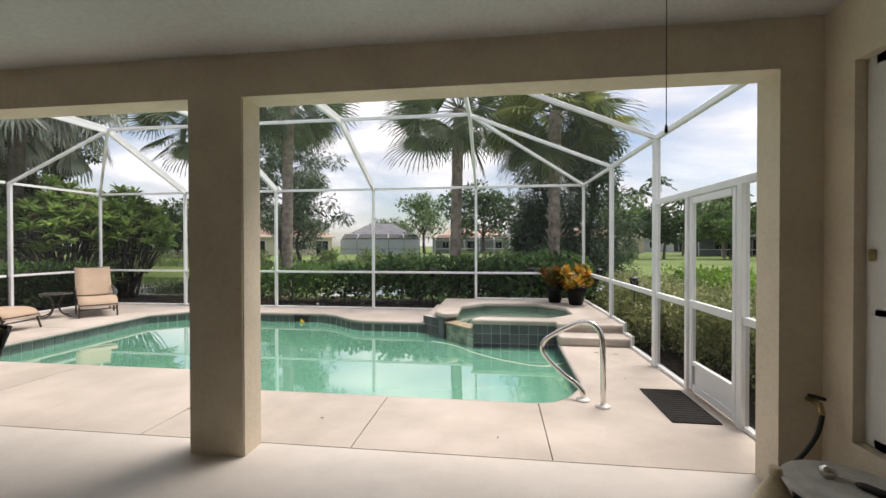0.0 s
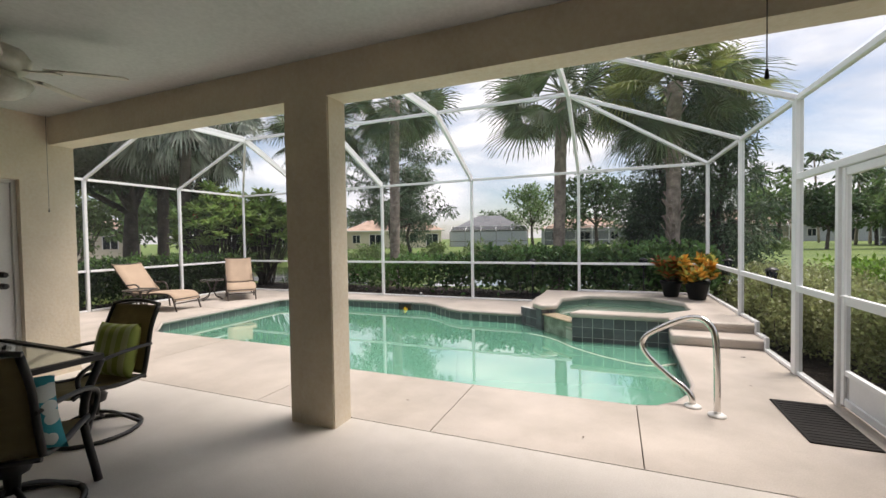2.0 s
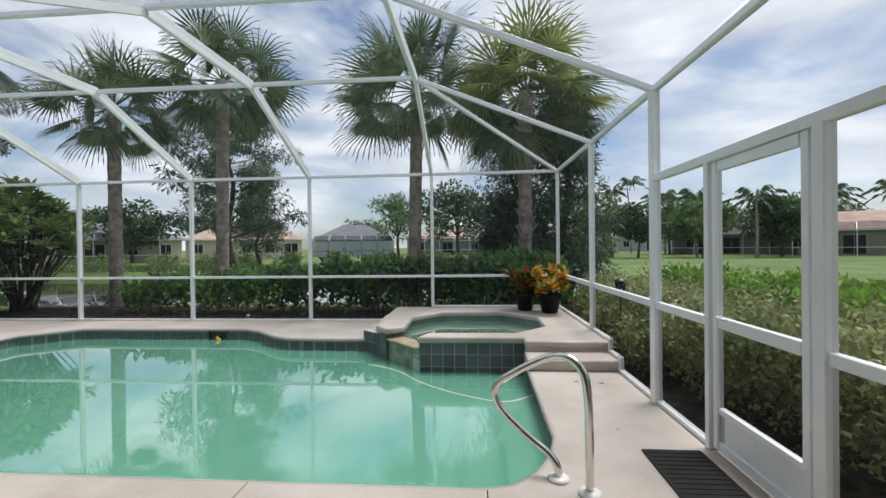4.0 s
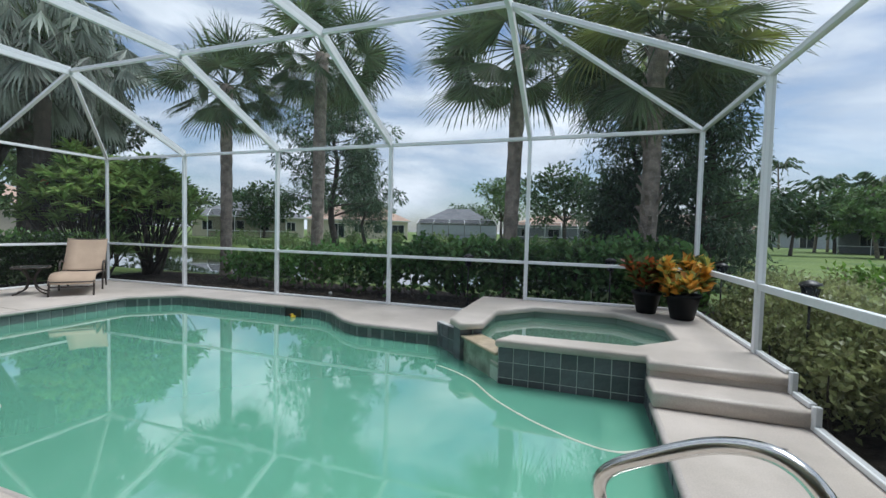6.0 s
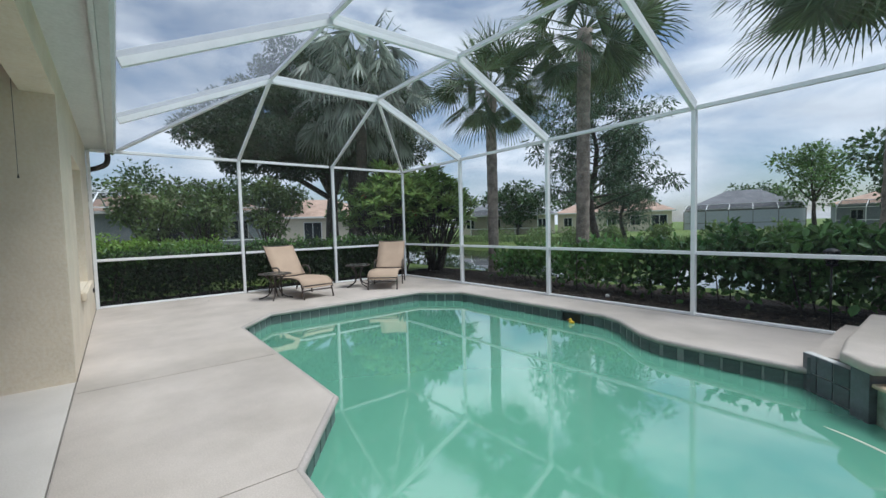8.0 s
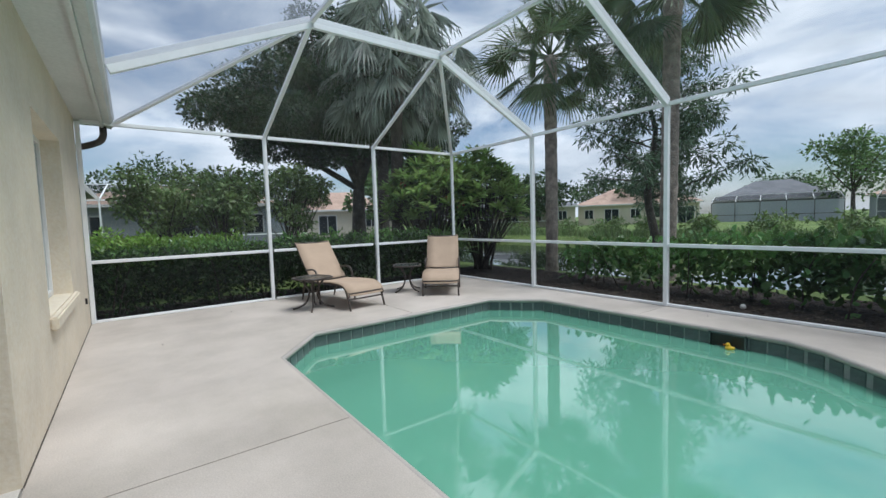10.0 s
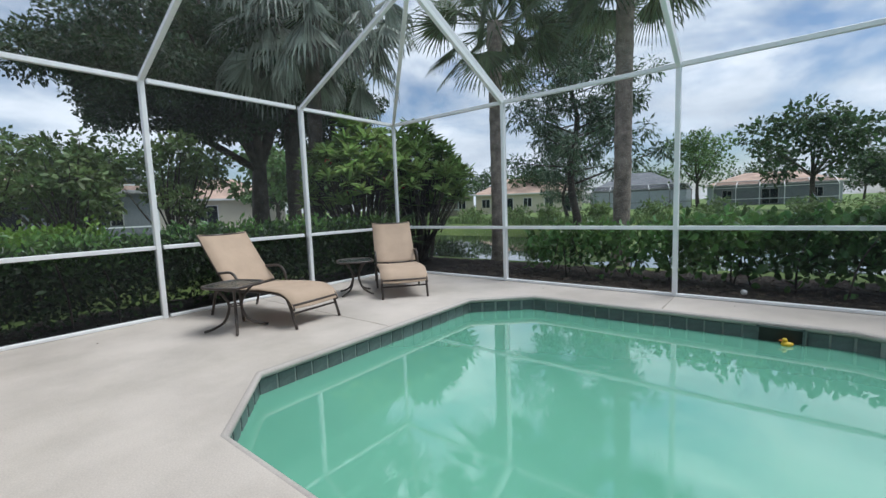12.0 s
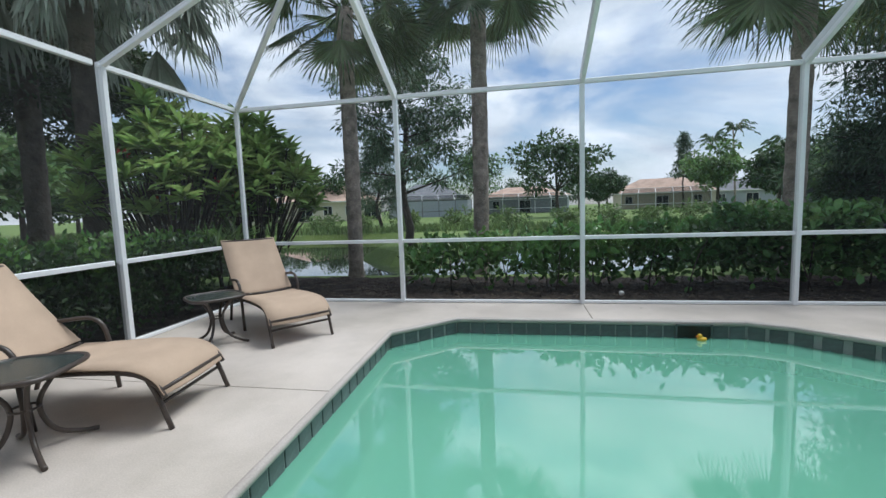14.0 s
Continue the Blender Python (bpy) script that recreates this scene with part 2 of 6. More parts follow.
M_SLING = material("tan_sling_fabric", (0.43, 0.318, 0.23), rough=0.85, vary=0.06, scale=5, grain=260, bump=0.4, dist=0.002)
M_SLINGDARK = leaf_material("brown_sling_fabric", (0.28, 0.235, 0.125), (0.33, 0.28, 0.155), rough=0.85, amount=0.0, trans=0.4)
M_BRONZE = material("bronze_powder_coat", (0.055, 0.042, 0.035), rough=0.4, vary=0.15, scale=8, grain=60, bump=0.05)
M_BLACK = material("black_metal", (0.018, 0.017, 0.017), rough=0.4, vary=0.2, scale=8, grain=60, bump=0.05)
M_GLASS = glass_material("clear_glass")
M_TABLEGLASS = glass_material("smoked_table_glass", (0.72, 0.78, 0.76), 0.03)
M_MAT = material("black_rubber_mat", (0.013, 0.011, 0.010), rough=0.9, vary=0.3, scale=6, grain=120, bump=0.8)
M_POT = material("black_plastic_pot", (0.005, 0.006, 0.007), spec=0.25, rough=0.5, vary=0.2, scale=6, grain=60, bump=0.1)
M_GREYWALL = material("grey_house_paint", (0.42, 0.45, 0.49), rough=0.85, vary=0.05, scale=0.4, grain=8)
M_CREAM = material("cream_house_paint", (0.62, 0.56, 0.44), rough=0.85, vary=0.05, scale=0.4, grain=8)
M_ROOFGREY = material("grey_shingle_roof", (0.17, 0.175, 0.19), rough=0.9, vary=0.15, scale=0.8, grain=6, bump=0.6, dist=0.05)
M_ROOFTILE = material("terracotta_tile_roof", (0.44, 0.31, 0.24), rough=0.85, vary=0.2, scale=0.9, grain=6, bump=0.6, dist=0.05)
M_DARKGLASS = material("dark_window_glass", (0.02, 0.025, 0.03), rough=0.08, vary=0.1, bump=0)
M_FAN = material("fan_white_plastic", (0.66, 0.63, 0.56), rough=0.45, vary=0.04, bump=0.03)
M_FROST = material("frosted_glass_bowl", (0.62, 0.60, 0.55), rough=0.3, vary=0.03, bump=0)
M_CHIP = material("bark_chip", (0.10, 0.075, 0.055), rough=0.9, vary=0.4, island=0.6, bump=0)
M_SOFFIT = material("soffit_paint", (0.60, 0.61, 0.60), rough=0.6, vary=0.05, scale=2, grain=40, bump=0.05)

M_SPABASIN = material("green_spa_plaster", (0.22, 0.30, 0.25), rough=0.6, vary=0.15, scale=3)
M_SPILLFACE = material("wet_mottled_tile", (0.27, 0.33, 0.26), rough=0.15, vary=0.35, scale=7, grain=40, bump=0.3)
M_SPILL = material("tan_stone", (0.45, 0.36, 0.25), rough=0.25, vary=0.15, scale=8, grain=60)
M_JOINT = material("dirty_joint", (0.16, 0.135, 0.115), rough=0.95, vary=0.3)
M_GROUT_DARK = material("dark_grout", (0.30, 0.33, 0.31), rough=0.9, vary=0.1, grain=80)
M_YELLOW = material("yellow_vinyl", (0.75, 0.5, 0.03), rough=0.35, vary=0.05)
M_ORANGE = material("orange_vinyl", (0.75, 0.22, 0.02), rough=0.35, vary=0.05)
M_HOSE = material("white_hose_plastic", (0.52, 0.53, 0.44), rough=0.5, vary=0.08, scale=6, grain=80)
M_CROTONRED = leaf_material("red_croton_leaf", (0.24, 0.035, 0.025), (0.42, 0.12, 0.035), amount=0.4)
M_CROTONORANGE = leaf_material("orange_croton_leaf", (0.52, 0.18, 0.025), (0.68, 0.36, 0.06), amount=0.3)
M_CROTONYELLOW = leaf_material("yellow_croton_leaf", (0.40, 0.40, 0.06), (0.55, 0.52, 0.13), amount=0.3)
M_CROTONGREEN = leaf_material("green_croton_leaf", (0.06, 0.11, 0.03), (0.14, 0.18, 0.05), amount=0.4)
M_DARKTOP = material("dark_pebbled_glass", (0.035, 0.045, 0.042), rough=0.22, vary=0.2, scale=10, grain=150, bump=0.4)
M_BRASS = material("aged_brass", (0.42, 0.33, 0.16), rough=0.35, metal=1.0, vary=0.2, bump=0.05)
M_WORN = material("worn_grey_plastic", (0.62, 0.60, 0.56), rough=0.6, vary=0.15, scale=9, grain=70, stain=0.25)
M_CREAMPLASTIC = material("cream_plastic", (0.62, 0.52, 0.36), rough=0.4, vary=0.06)


def pattern_material(name, a, b, kind, scale):
    m = material(name, a, rough=0.9, vary=0.06, scale=6, grain=200, bump=0.3)
    nt = m.node_tree
    bs = nt.nodes["Principled BSDF"]
    co = nt.nodes.new("ShaderNodeTexCoord")
    if kind == "stripe":
        tx = nt.nodes.new("ShaderNodeTexWave")
        tx.bands_direction = "X"
        tx.inputs["Distortion"].default_value = 0.0
        out = tx.outputs["Fac"]
    else:
        tx = nt.nodes.new("ShaderNodeTexVoronoi")
        out = tx.outputs["Distance"]
    tx.inputs["Scale"].default_value = scale
    nt.links.new(co.outputs["Object"], tx.inputs["Vector"])
    r = nt.nodes.new("ShaderNodeValToRGB")
    r.color_ramp.interpolation = "CONSTANT"
    r.color_ramp.elements[0].color = (*a, 1)
    r.color_ramp.elements[1].color = (*b, 1)
    r.color_ramp.elements[1].position = 0.5
    nt.links.new(out, r.inputs["Fac"])
    nt.links.new(r.outputs["Color"], bs.inputs["Base Color"])
    return m


M_STRIPE = pattern_material("green_striped_fabric", (0.30, 0.36, 0.09), (0.46, 0.50, 0.26), "stripe", 3.4)
M_TEAL = pattern_material("teal_pattern_fabric", (0.62, 0.66, 0.62), (0.04, 0.30, 0.36), "cell", 12.0)
M_BLUEWALL = material("blue_grey_house_paint", (0.36, 0.42, 0.46), rough=0.85, vary=0.05, scale=0.4, grain=8)
# ---- mesh helpers ----
def box(bm, x0, y0, z0, x1, y1, z1):
    v = [bm.verts.new(p) for p in ((x0, y0, z0), (x1, y0, z0), (x1, y1, z0), (x0, y1, z0), (x0, y0, z1), (x1, y0, z1), (x1, y1, z1), (x0, y1, z1))]
    for f in ((3, 2, 1, 0), (4, 5, 6, 7), (0, 1, 5, 4), (1, 2, 6, 5), (2, 3, 7, 6), (3, 0, 4, 7)):
        bm.faces.new([v[i] for i in f])


def rbox(bm, x0, y0, z0, x1, y1, z1, r=0.006, seg=1):
    """A box with bevelled edges."""
    tmp = bmesh.new()
    box(tmp, x0, y0, z0, x1, y1, z1)
    bmesh.ops.bevel(tmp, geom=list(tmp.edges), offset=r, segments=seg, affect="EDGES")
    join(bm, tmp)


def join(bm, tmp, m=None):
    if m is not None:
        bmesh.ops.transform(tmp, matrix=m, verts=list(tmp.verts))
    me = bpy.data.meshes.new("tmp")
    tmp.to_mesh(me)
    tmp.free()
    bm.from_mesh(me)
    bpy.data.meshes.remove(me)


def beam(bm, a, b, w, h, up=(0, 0, 1)):
    """A rectangular bar from a to b, w across and h along up."""
    a, b = Vector(a), Vector(b)
    d = (b - a).normalized()
    side = d.cross(Vector(up))
    side = side.normalized() if side.length > 1e-4 else Vector((1, 0, 0))
    u = side.cross(d).normalized()
    ring = []
    for p in (a, b):
        ring.append([bm.verts.new(p + side * sx * w / 2 + u * sz * h / 2) for sx, sz in ((-1, -1), (1, -1), (1, 1), (-1, 1))])
    for i in range(4):
        j = (i + 1) % 4
        bm.faces.new((ring[0][i], ring[0][j], ring[1][j], ring[1][i]))
    bm.faces.new(ring[0][::-1])
    bm.faces.new(ring[1])


def tube(bm, pts, radius, sides=10, cap=True):
    """A round bar through the points; radius may be one number or one a point."""
    pts = [Vector(p) for p in pts]
    rad = radius if isinstance(radius, (list, tuple)) else [radius] * len(pts)
    rings = []
    ref = None
    for i, p in enumerate(pts):
        d = (pts[min(i + 1, len(pts) - 1)] - pts[max(i - 1, 0)]).normalized()
        if ref is None:
            ref = d.orthogonal().normalized()
        ref = (ref - d * ref.dot(d)).normalized()
        u = d.cross(ref)
        rings.append([bm.verts.new(p + (ref * math.cos(2 * math.pi * k / sides) + u * math.sin(2 * math.pi * k / sides)) * rad[i]) for k in range(sides)])
    for r0, r1 in zip(rings, rings[1:]):
        for k in range(sides):
            f = bm.faces.new((r0[k], r0[(k + 1) % sides], r1[(k + 1) % sides], r1[k]))
            f.smooth = True
    if cap:
        bm.faces.new(rings[0][::-1])
        bm.faces.new(rings[-1])


def spin(bm, profile, sides=24, cx=0.0, cy=0.0):
    """A turned body from (radius, z) pairs."""
    rings = [[bm.verts.new((cx + r * math.cos(2 * math.pi * k / sides), cy + r * math.sin(2 * math.pi * k / sides), z)) for k in range(sides)] for r, z in profile]
    for r0, r1 in zip(rings, rings[1:]):
        for k in range(sides):
            f = bm.faces.new((r0[k], r0[(k + 1) % sides], r1[(k + 1) % sides], r1[k]))
            f.smooth = True
    bm.faces.new(rings[0][::-1])
    bm.faces.new(rings[-1])


def curve_points(pts, n=8):
    """Catmull-Rom through the points."""
    pts = [Vector(p) for p in pts]
    ext = [2 * pts[0] - pts[1]] + pts + [2 * pts[-1] - pts[-2]]
    out = []
    for i in range(1, len(ext) - 2):
        p0, p1, p2, p3 = ext[i - 1:i + 3]
        for k in range(n):
            t = k / n
            out.append(0.5 * ((2 * p1) + (p2 - p0) * t + (2 * p0 - 5 * p1 + 4 * p2 - p3) * t * t + (3 * p1 - p0 - 3 * p2 + p3) * t ** 3))
    out.append(pts[-1])
    return out


def fill(bm, outline, z, holes=()):
    """A flat sheet with holes."""
    edges = []
    for loop in (outline, *holes):
        vs = [bm.verts.new((x, y, z)) for x, y in loop]
        edges += [bm.edges.new((a, b)) for a, b in zip(vs, vs[1:] + vs[:1])]
    bmesh.ops.triangle_fill(bm, use_beauty=True, use_dissolve=False, edges=edges, normal=(0, 0, 1))
    bmesh.ops.recalc_face_normals(bm, faces=list(bm.faces))
    for f in bm.faces:
        if f.normal.z < 0:
            f.normal_flip()


def part(name, bm, mat, parent=None, label="", smooth=False):
    me = bpy.data.meshes.new(name)
    bm.normal_update()
    bm.to_mesh(me)
    bm.free()
    me.materials.append(mat)
    ob = new(name, me)
    if smooth:
        for p in me.polygons:
            p.use_smooth = True
    if parent:
        ob.parent = parent
    if label:
        ob["label"] = label
    return ob


def thing(name, label, category, group="", kind="", at=None):
    ob = new(name)
    ob.empty_display_size = 0.1
    if at is not None:
        ob.matrix_world = at
    return tagged(ob, label, category, group, kind)


def struct(name, bm, mat, label="", category=""):
    return tagged(part(name, bm, mat), label, category, "", "structure")


def shared(name, mesh, parent, m):
    """A piece that shares its mesh."""
    ob = new(name, mesh)
    ob.parent = parent
    ob.matrix_world = m
    return ob


def leaves(name, centres, normals, ups, length, width, mat, parent=None, fold=0.25, rounded=False):
    """A mesh of many small leaves, pointed or rounded; all arguments are arrays."""
    n = len(centres)
    c = np.asarray(centres, float)
    up = np.asarray(ups, float)
    nn = np.asarray(normals, float)
    up /= np.linalg.norm(up, axis=1)[:, None] + 1e-9
    side = np.cross(up, nn)
    side /= np.linalg.norm(side, axis=1)[:, None] + 1e-9
    nn = np.cross(side, up)
    L = np.broadcast_to(length, (n,))[:, None]
    W = np.broadcast_to(width, (n,))[:, None]
    v = np.stack([c, c + up * L * 0.45 + side * W * 0.5 + nn * W * fold, c + up * L, c + up * L * 0.45 - side * W * 0.5 + nn * W * fold], 1).reshape(-1, 3)
    idx = np.arange(n)[:, None] * 4
    f = np.concatenate([idx + [0, 1, 2], idx + [0, 2, 3]], 1).reshape(-1, 3)
    if rounded:
        rim = [(0.0, 0.0), (0.30, 0.40), (0.72, 0.46), (1.0, 0.0), (0.72, -0.46), (0.30, -0.40)]
        v = np.stack([c + up * L * a + side * W * b + nn * W * (fold * abs(b) * 2 - 0.25 * a * a) for a, b in rim], 1).reshape(-1, 3)
        idx = np.arange(n)[:, None] * 6
        f = np.concatenate([idx + [0, 1, 2], idx + [0, 2, 3], idx + [0, 3, 4], idx + [0, 4, 5]], 1).reshape(-1, 3)
    me = bpy.data.meshes.new(name)
    me.vertices.add(len(v))
    me.vertices.foreach_set("co", v.ravel())
    me.loops.add(f.size)
    me.loops.foreach_set("vertex_index", f.ravel().astype(np.int32))
    me.polygons.add(len(f))
    me.polygons.foreach_set("loop_start", np.arange(0, f.size, 3, dtype=np.int32))
    me.update(calc_edges=True)
    me.materials.append(mat)
    ob = new(name, me)
    if parent:
        ob.parent = parent
    return ob


rng = np.random.default_rng(7)

def limb(bm, a, b, r0, r1, bend=0.3, sides=7):
    a, b = Vector(a), Vector(b)
    m = (a + b) / 2 + Vector(rng.normal(scale=bend * 0.3, size=3)) * (b - a).length * 0.4
    pts = curve_points([a, m, b], 4)
    tube(bm, pts, [r0 + (r1 - r0) * i / (len(pts) - 1) for i in range(len(pts))], sides)


# ---- plan ----
POSTS_X = [-9.32, -7.07, -4.80, -2.52, -0.265, 1.95]
BACK, MID_A, MID_B, GUTTER = 8.44, 6.50, 4.64, 2.69
LEFT_A, LEFT_B, RIGHT_A = 6.56, 4.61, 6.43
LEFT, RIGHT = -9.32, 1.97
EAVE, ROOF, RAIL = 2.634, 3.57, 0.81


def rx(y):
    """The east screen wall: it widens slightly towards the house."""
    return 1.95 + 0.0165 * (8.44 - y)


WALL_OUT, WALL_IN, LINTEL, CEIL = 2.304, 2.095, 2.38, 2.765
PIL0, PIL1, JAMB, SIDE, DOORWALL = -1.865, -1.468, 1.755, 1.977, -4.95
WATER, SPA_TOP = -0.178, 0.25
POOL = [(-2.42, 3.33), (0.52, 3.325), (0.69, 3.37), (0.85, 3.52), (0.97, 3.74), (1.03, 3.98), (1.045, 5.6), (1.045, 6.05), (-0.19, 6.05), (-0.78, 6.72), (-1.10, 7.0),
        (-1.9, 7.0), (-2.32, 7.02), (-2.60, 7.16), (-3.05, 7.55), (-3.35, 7.69), (-6.24, 7.69), (-6.83, 7.14), (-6.79, 4.41), (-6.12, 3.87), (-3.19, 3.865)]

def offset_loop(loop, d):
    out = []
    n = len(loop)
    for i in range(n):
        a, b, c = Vector(loop[i - 1]), Vector(loop[i]), Vector(loop[(i + 1) % n])
        n1 = Vector((-(b - a).y, (b - a).x)).normalized()
        n2 = Vector((-(c - b).y, (c - b).x)).normalized()
        k = n1 + n2
        out.append(tuple(b + k * (d / max(0.3, k.dot(n1)))))
    return out


SPA_EDGE = {6, 7, 8, 9}
POOL = offset_loop(POOL, -0.035)
for k in (6, 7, 8, 9, 10):
    POOL[k] = [(1.08, 5.6), (1.08, 6.05), (-0.19, 6.05), (-0.78, 6.72), (-1.10, 7.02)][k - 6]

# ---- floors ----
GROOVE = 0.004


def cut_slab(outline, holes, z_top, depth, grooves):
    """A slab with recessed joints: grooves are (x or y, value, low, high)."""
    bm = bmesh.new()
    fill(bm, outline, z_top, holes)
    for axis, value, low, high in grooves:
        other = 1 - axis
        for lim in (low, high):
            co, no = [0, 0, 0], [0, 0, 0]
            co[other], no[other] = lim, 1
            bmesh.ops.bisect_plane(bm, geom=[*bm.verts, *bm.edges, *bm.faces], plane_co=co, plane_no=no)
        for s in (-GROOVE, GROOVE):
            co, no = [0, 0, 0], [0, 0, 0]
            co[axis], no[axis] = value + s, 1
            faces = [f for f in bm.faces if low < f.calc_center_median()[other] < high]
            es = {e for f in faces for e in f.edges}
            vs = {v for f in faces for v in f.verts}
            bmesh.ops.bisect_plane(bm, geom=[*vs, *es, *faces], plane_co=co, plane_no=no)
        strip = [f for f in bm.faces if low < f.calc_center_median()[other] < high and abs(f.calc_center_median()[axis] - value) < GROOVE]
        bmesh.ops.delete(bm, geom=strip, context="FACES")
    made = bmesh.ops.extrude_face_region(bm, geom=list(bm.faces))
    bmesh.ops.translate(bm, vec=(0, 0, -depth), verts=[v for v in made["geom"] if isinstance(v, bmesh.types.BMVert)])
    bmesh.ops.recalc_face_normals(bm, faces=list(bm.faces))
    return bm


porch = [(DOORWALL, -2.6), (SIDE, -2.6), (SIDE, 2.31), (DOORWALL, 2.31)]
struct("floor_porch", cut_slab(porch, [], 0.0, 0.02, [(1, 2.304, DOORWALL - 1, SIDE + 1)]), M_PORCH, "pale grey-beige painted concrete porch floor", "floor")
deck_loop = [(LEFT - 0.1, 2.3125), (2.12, 2.312), (2.05, 8.55), (LEFT - 0.1, 8.55)]
struct("floor_deck", cut_slab(deck_loop, [POOL], 0.0, 0.02, [(0, -0.815, 2.2, 3.30), (0, 0.553, 2.2, 3.30), (0, -2.44, 2.2, 3.33), (1, 5.75, LEFT - 0.2, -6.815), (0, -4.8, 7.70, 8.6), (0, -4.6, 2.2, 3.83)]),
       M_DECK, "pale beige painted concrete pool deck with recessed joints", "pool deck")
bm = bmesh.new()
fill(bm, [(LEFT - 0.1, 2.25), (2.12, 2.25), (2.05, 8.55), (LEFT - 0.1, 8.55)], -0.022, [offset_loop(POOL, -0.01)])
struct("floor_deck_base", bm, M_JOINT, "dark base under the deck joints", "deck base")

# pool shell
bm = bmesh.new()
top = [bm.verts.new((x, y, -0.05)) for x, y in POOL]
low = [bm.verts.new((x, y, -1.5)) for x, y in POOL]
for i in range(len(POOL)):
    j = (i + 1) % len(POOL)
    bm.faces.new((top[j], top[i], low[i], low[j]))
bm2 = bmesh.new()
fill(bm2, POOL, -1.5)
join(bm, bm2)
struct("pool_shell", bm, M_PLASTER, "pale green plastered pool basin", "pool")
# entry steps in the shallow corner
bm = bmesh.new()
for k in range(1, 3):
    rbox(bm, 0.72 - 0.32 * k, 3.36, -1.45, 1.065, 6.04, -0.33 - 0.27 * k, 0.03, 2)
struct("pool_step", bm, M_PLASTER, "green plaster steps under the water", "pool steps")
bm = bmesh.new()
rbox(bm, 0.72, 3.365, -0.59, 1.063, 6.035, -0.33, 0.03, 2)
struct("pool_step", bm, M_STEP, "pale plaster steps under the water", "pool steps")
bm = bmesh.new()
fill(bm, POOL, WATER)
struct("water", bm, M_WATER, "milky turquoise-green still pool water", "pool water").visible_shadow = False

# coping lip round the pool, inside the deck edge
def ribbon(bm, loop, rows, skip=()):
    """Sweeps the (inward offset, z) rows round a closed loop."""
    rings = [[bm.verts.new((*p, z)) for p in offset_loop(loop, d)] for d, z in rows]
    n = len(loop)
    for r0, r1 in zip(rings, rings[1:]):
        for i in range(n):
            if i not in skip:
                f = bm.faces.new((r0[i], r0[(i + 1) % n], r1[(i + 1) % n], r1[i]))
                f.smooth = True


bm = bmesh.new()
spa_sides = SPA_EDGE
ribbon(bm, POOL, [(-0.002, -0.002), (0.0, 0.0), (0.02, -0.002), (0.034, -0.012), (0.038, -0.03), (0.03, -0.048), (0.0, -0.056)], spa_sides)
bmesh.ops.recalc_face_normals(bm, faces=list(bm.faces))
struct("coping", bm, M_SHADEDCOPING, "rounded concrete coping along the pool edge", "coping")

# ---- porch shell ----
bm = bmesh.new()
box(bm, DOORWALL - 0.2, WALL_IN, LINTEL, SIDE + 0.2, WALL_OUT, CEIL + 0.05)
struct("wall_beam", bm, M_WALL, "beige stucco beam over the porch openings", "beam")
bm = bmesh.new()
box(bm, PIL0, WALL_IN, 0, PIL1, WALL_OUT, LINTEL)
bmesh.ops.bevel(bm, geom=[e for e in bm.edges if abs(e.verts[0].co.z - e.verts[1].co.z) > 1], offset=0.008, segments=2, affect="EDGES")
struct("pillar", bm, M_WALL, "beige stucco pillar between the porch openings", "pillar")
bm = bmesh.new()
box(bm, JAMB, WALL_IN, 0, SIDE + 0.2, WALL_OUT, LINTEL)
struct("wall_jamb", bm, M_WALL, "beige stucco wall end beside the porch opening", "wall")


def wall_x(bm, x0, x1, y0, y1, z0, z1, hole=None):
    """A wall across x0..x1 with one hole (ya, yb, za, zb)."""
    if not hole:
        return box(bm, x0, y0, z0, x1, y1, z1)
    ya, yb, za, zb = hole
    box(bm, x0, y0, z0, x1, ya, z1)
    box(bm, x0, yb, z0, x1, y1, z1)
    box(bm, x0, ya, zb, x1, yb, z1)
    if za > z0:
        box(bm, x0, ya, z0, x1, yb, za)


DOOR = (0.972, 1.856, 0.0, 2.0)
bm = bmesh.new()
wall_x(bm, DOORWALL - 0.2, DOORWALL, -2.6, WALL_OUT, 0, LINTEL, DOOR)
box(bm, DOORWALL - 0.2, -2.6, LINTEL, DOORWALL, WALL_IN, CEIL + 0.05)
struct("wall_west", bm, M_WALL, "beige stucco porch wall with a door opening", "wall")
WIN = (0.5, 1.90, 0.40, 2.33)
bm = bmesh.new()
wall_x(bm, SIDE, SIDE + 0.2, -2.6, WALL_IN, 0, CEIL + 0.05, WIN)
struct("wall_east", bm, M_WALL, "beige stucco porch wall with a tall window", "wall")
bm = bmesh.new()
box(bm, DOORWALL - 0.2, -2.8, 0, SIDE + 0.2, -2.6, CEIL + 0.05)
struct("wall_south", bm, M_WALL, "plain beige stucco house wall", "wall")
bm = bmesh.new()
box(bm, DOORWALL - 0.2, -2.8, CEIL, SIDE + 0.2, WALL_IN, CEIL + 0.05)
struct("ceiling", bm, M_CEIL, "off-white textured porch ceiling", "ceiling")
# house wall west of the porch, with a window
bm = bmesh.new()
HW = (-7.65, -6.2, 0.62, 2.1)
box(bm, LEFT + 0.02, WALL_OUT - 0.2, 0, HW[0], WALL_OUT, 2.75)
box(bm, HW[1], WALL_OUT - 0.2, 0, DOORWALL - 0.2, WALL_OUT, 2.75)
box(bm, HW[0], WALL_OUT - 0.2, 0, HW[1], WALL_OUT, HW[2])
box(bm, HW[0], WALL_OUT - 0.2, HW[3], HW[1], WALL_OUT, 2.75)
struct("wall_north", bm, M_WALL, "beige stucco house wall beside the pool deck", "wall")
bm = bmesh.new()
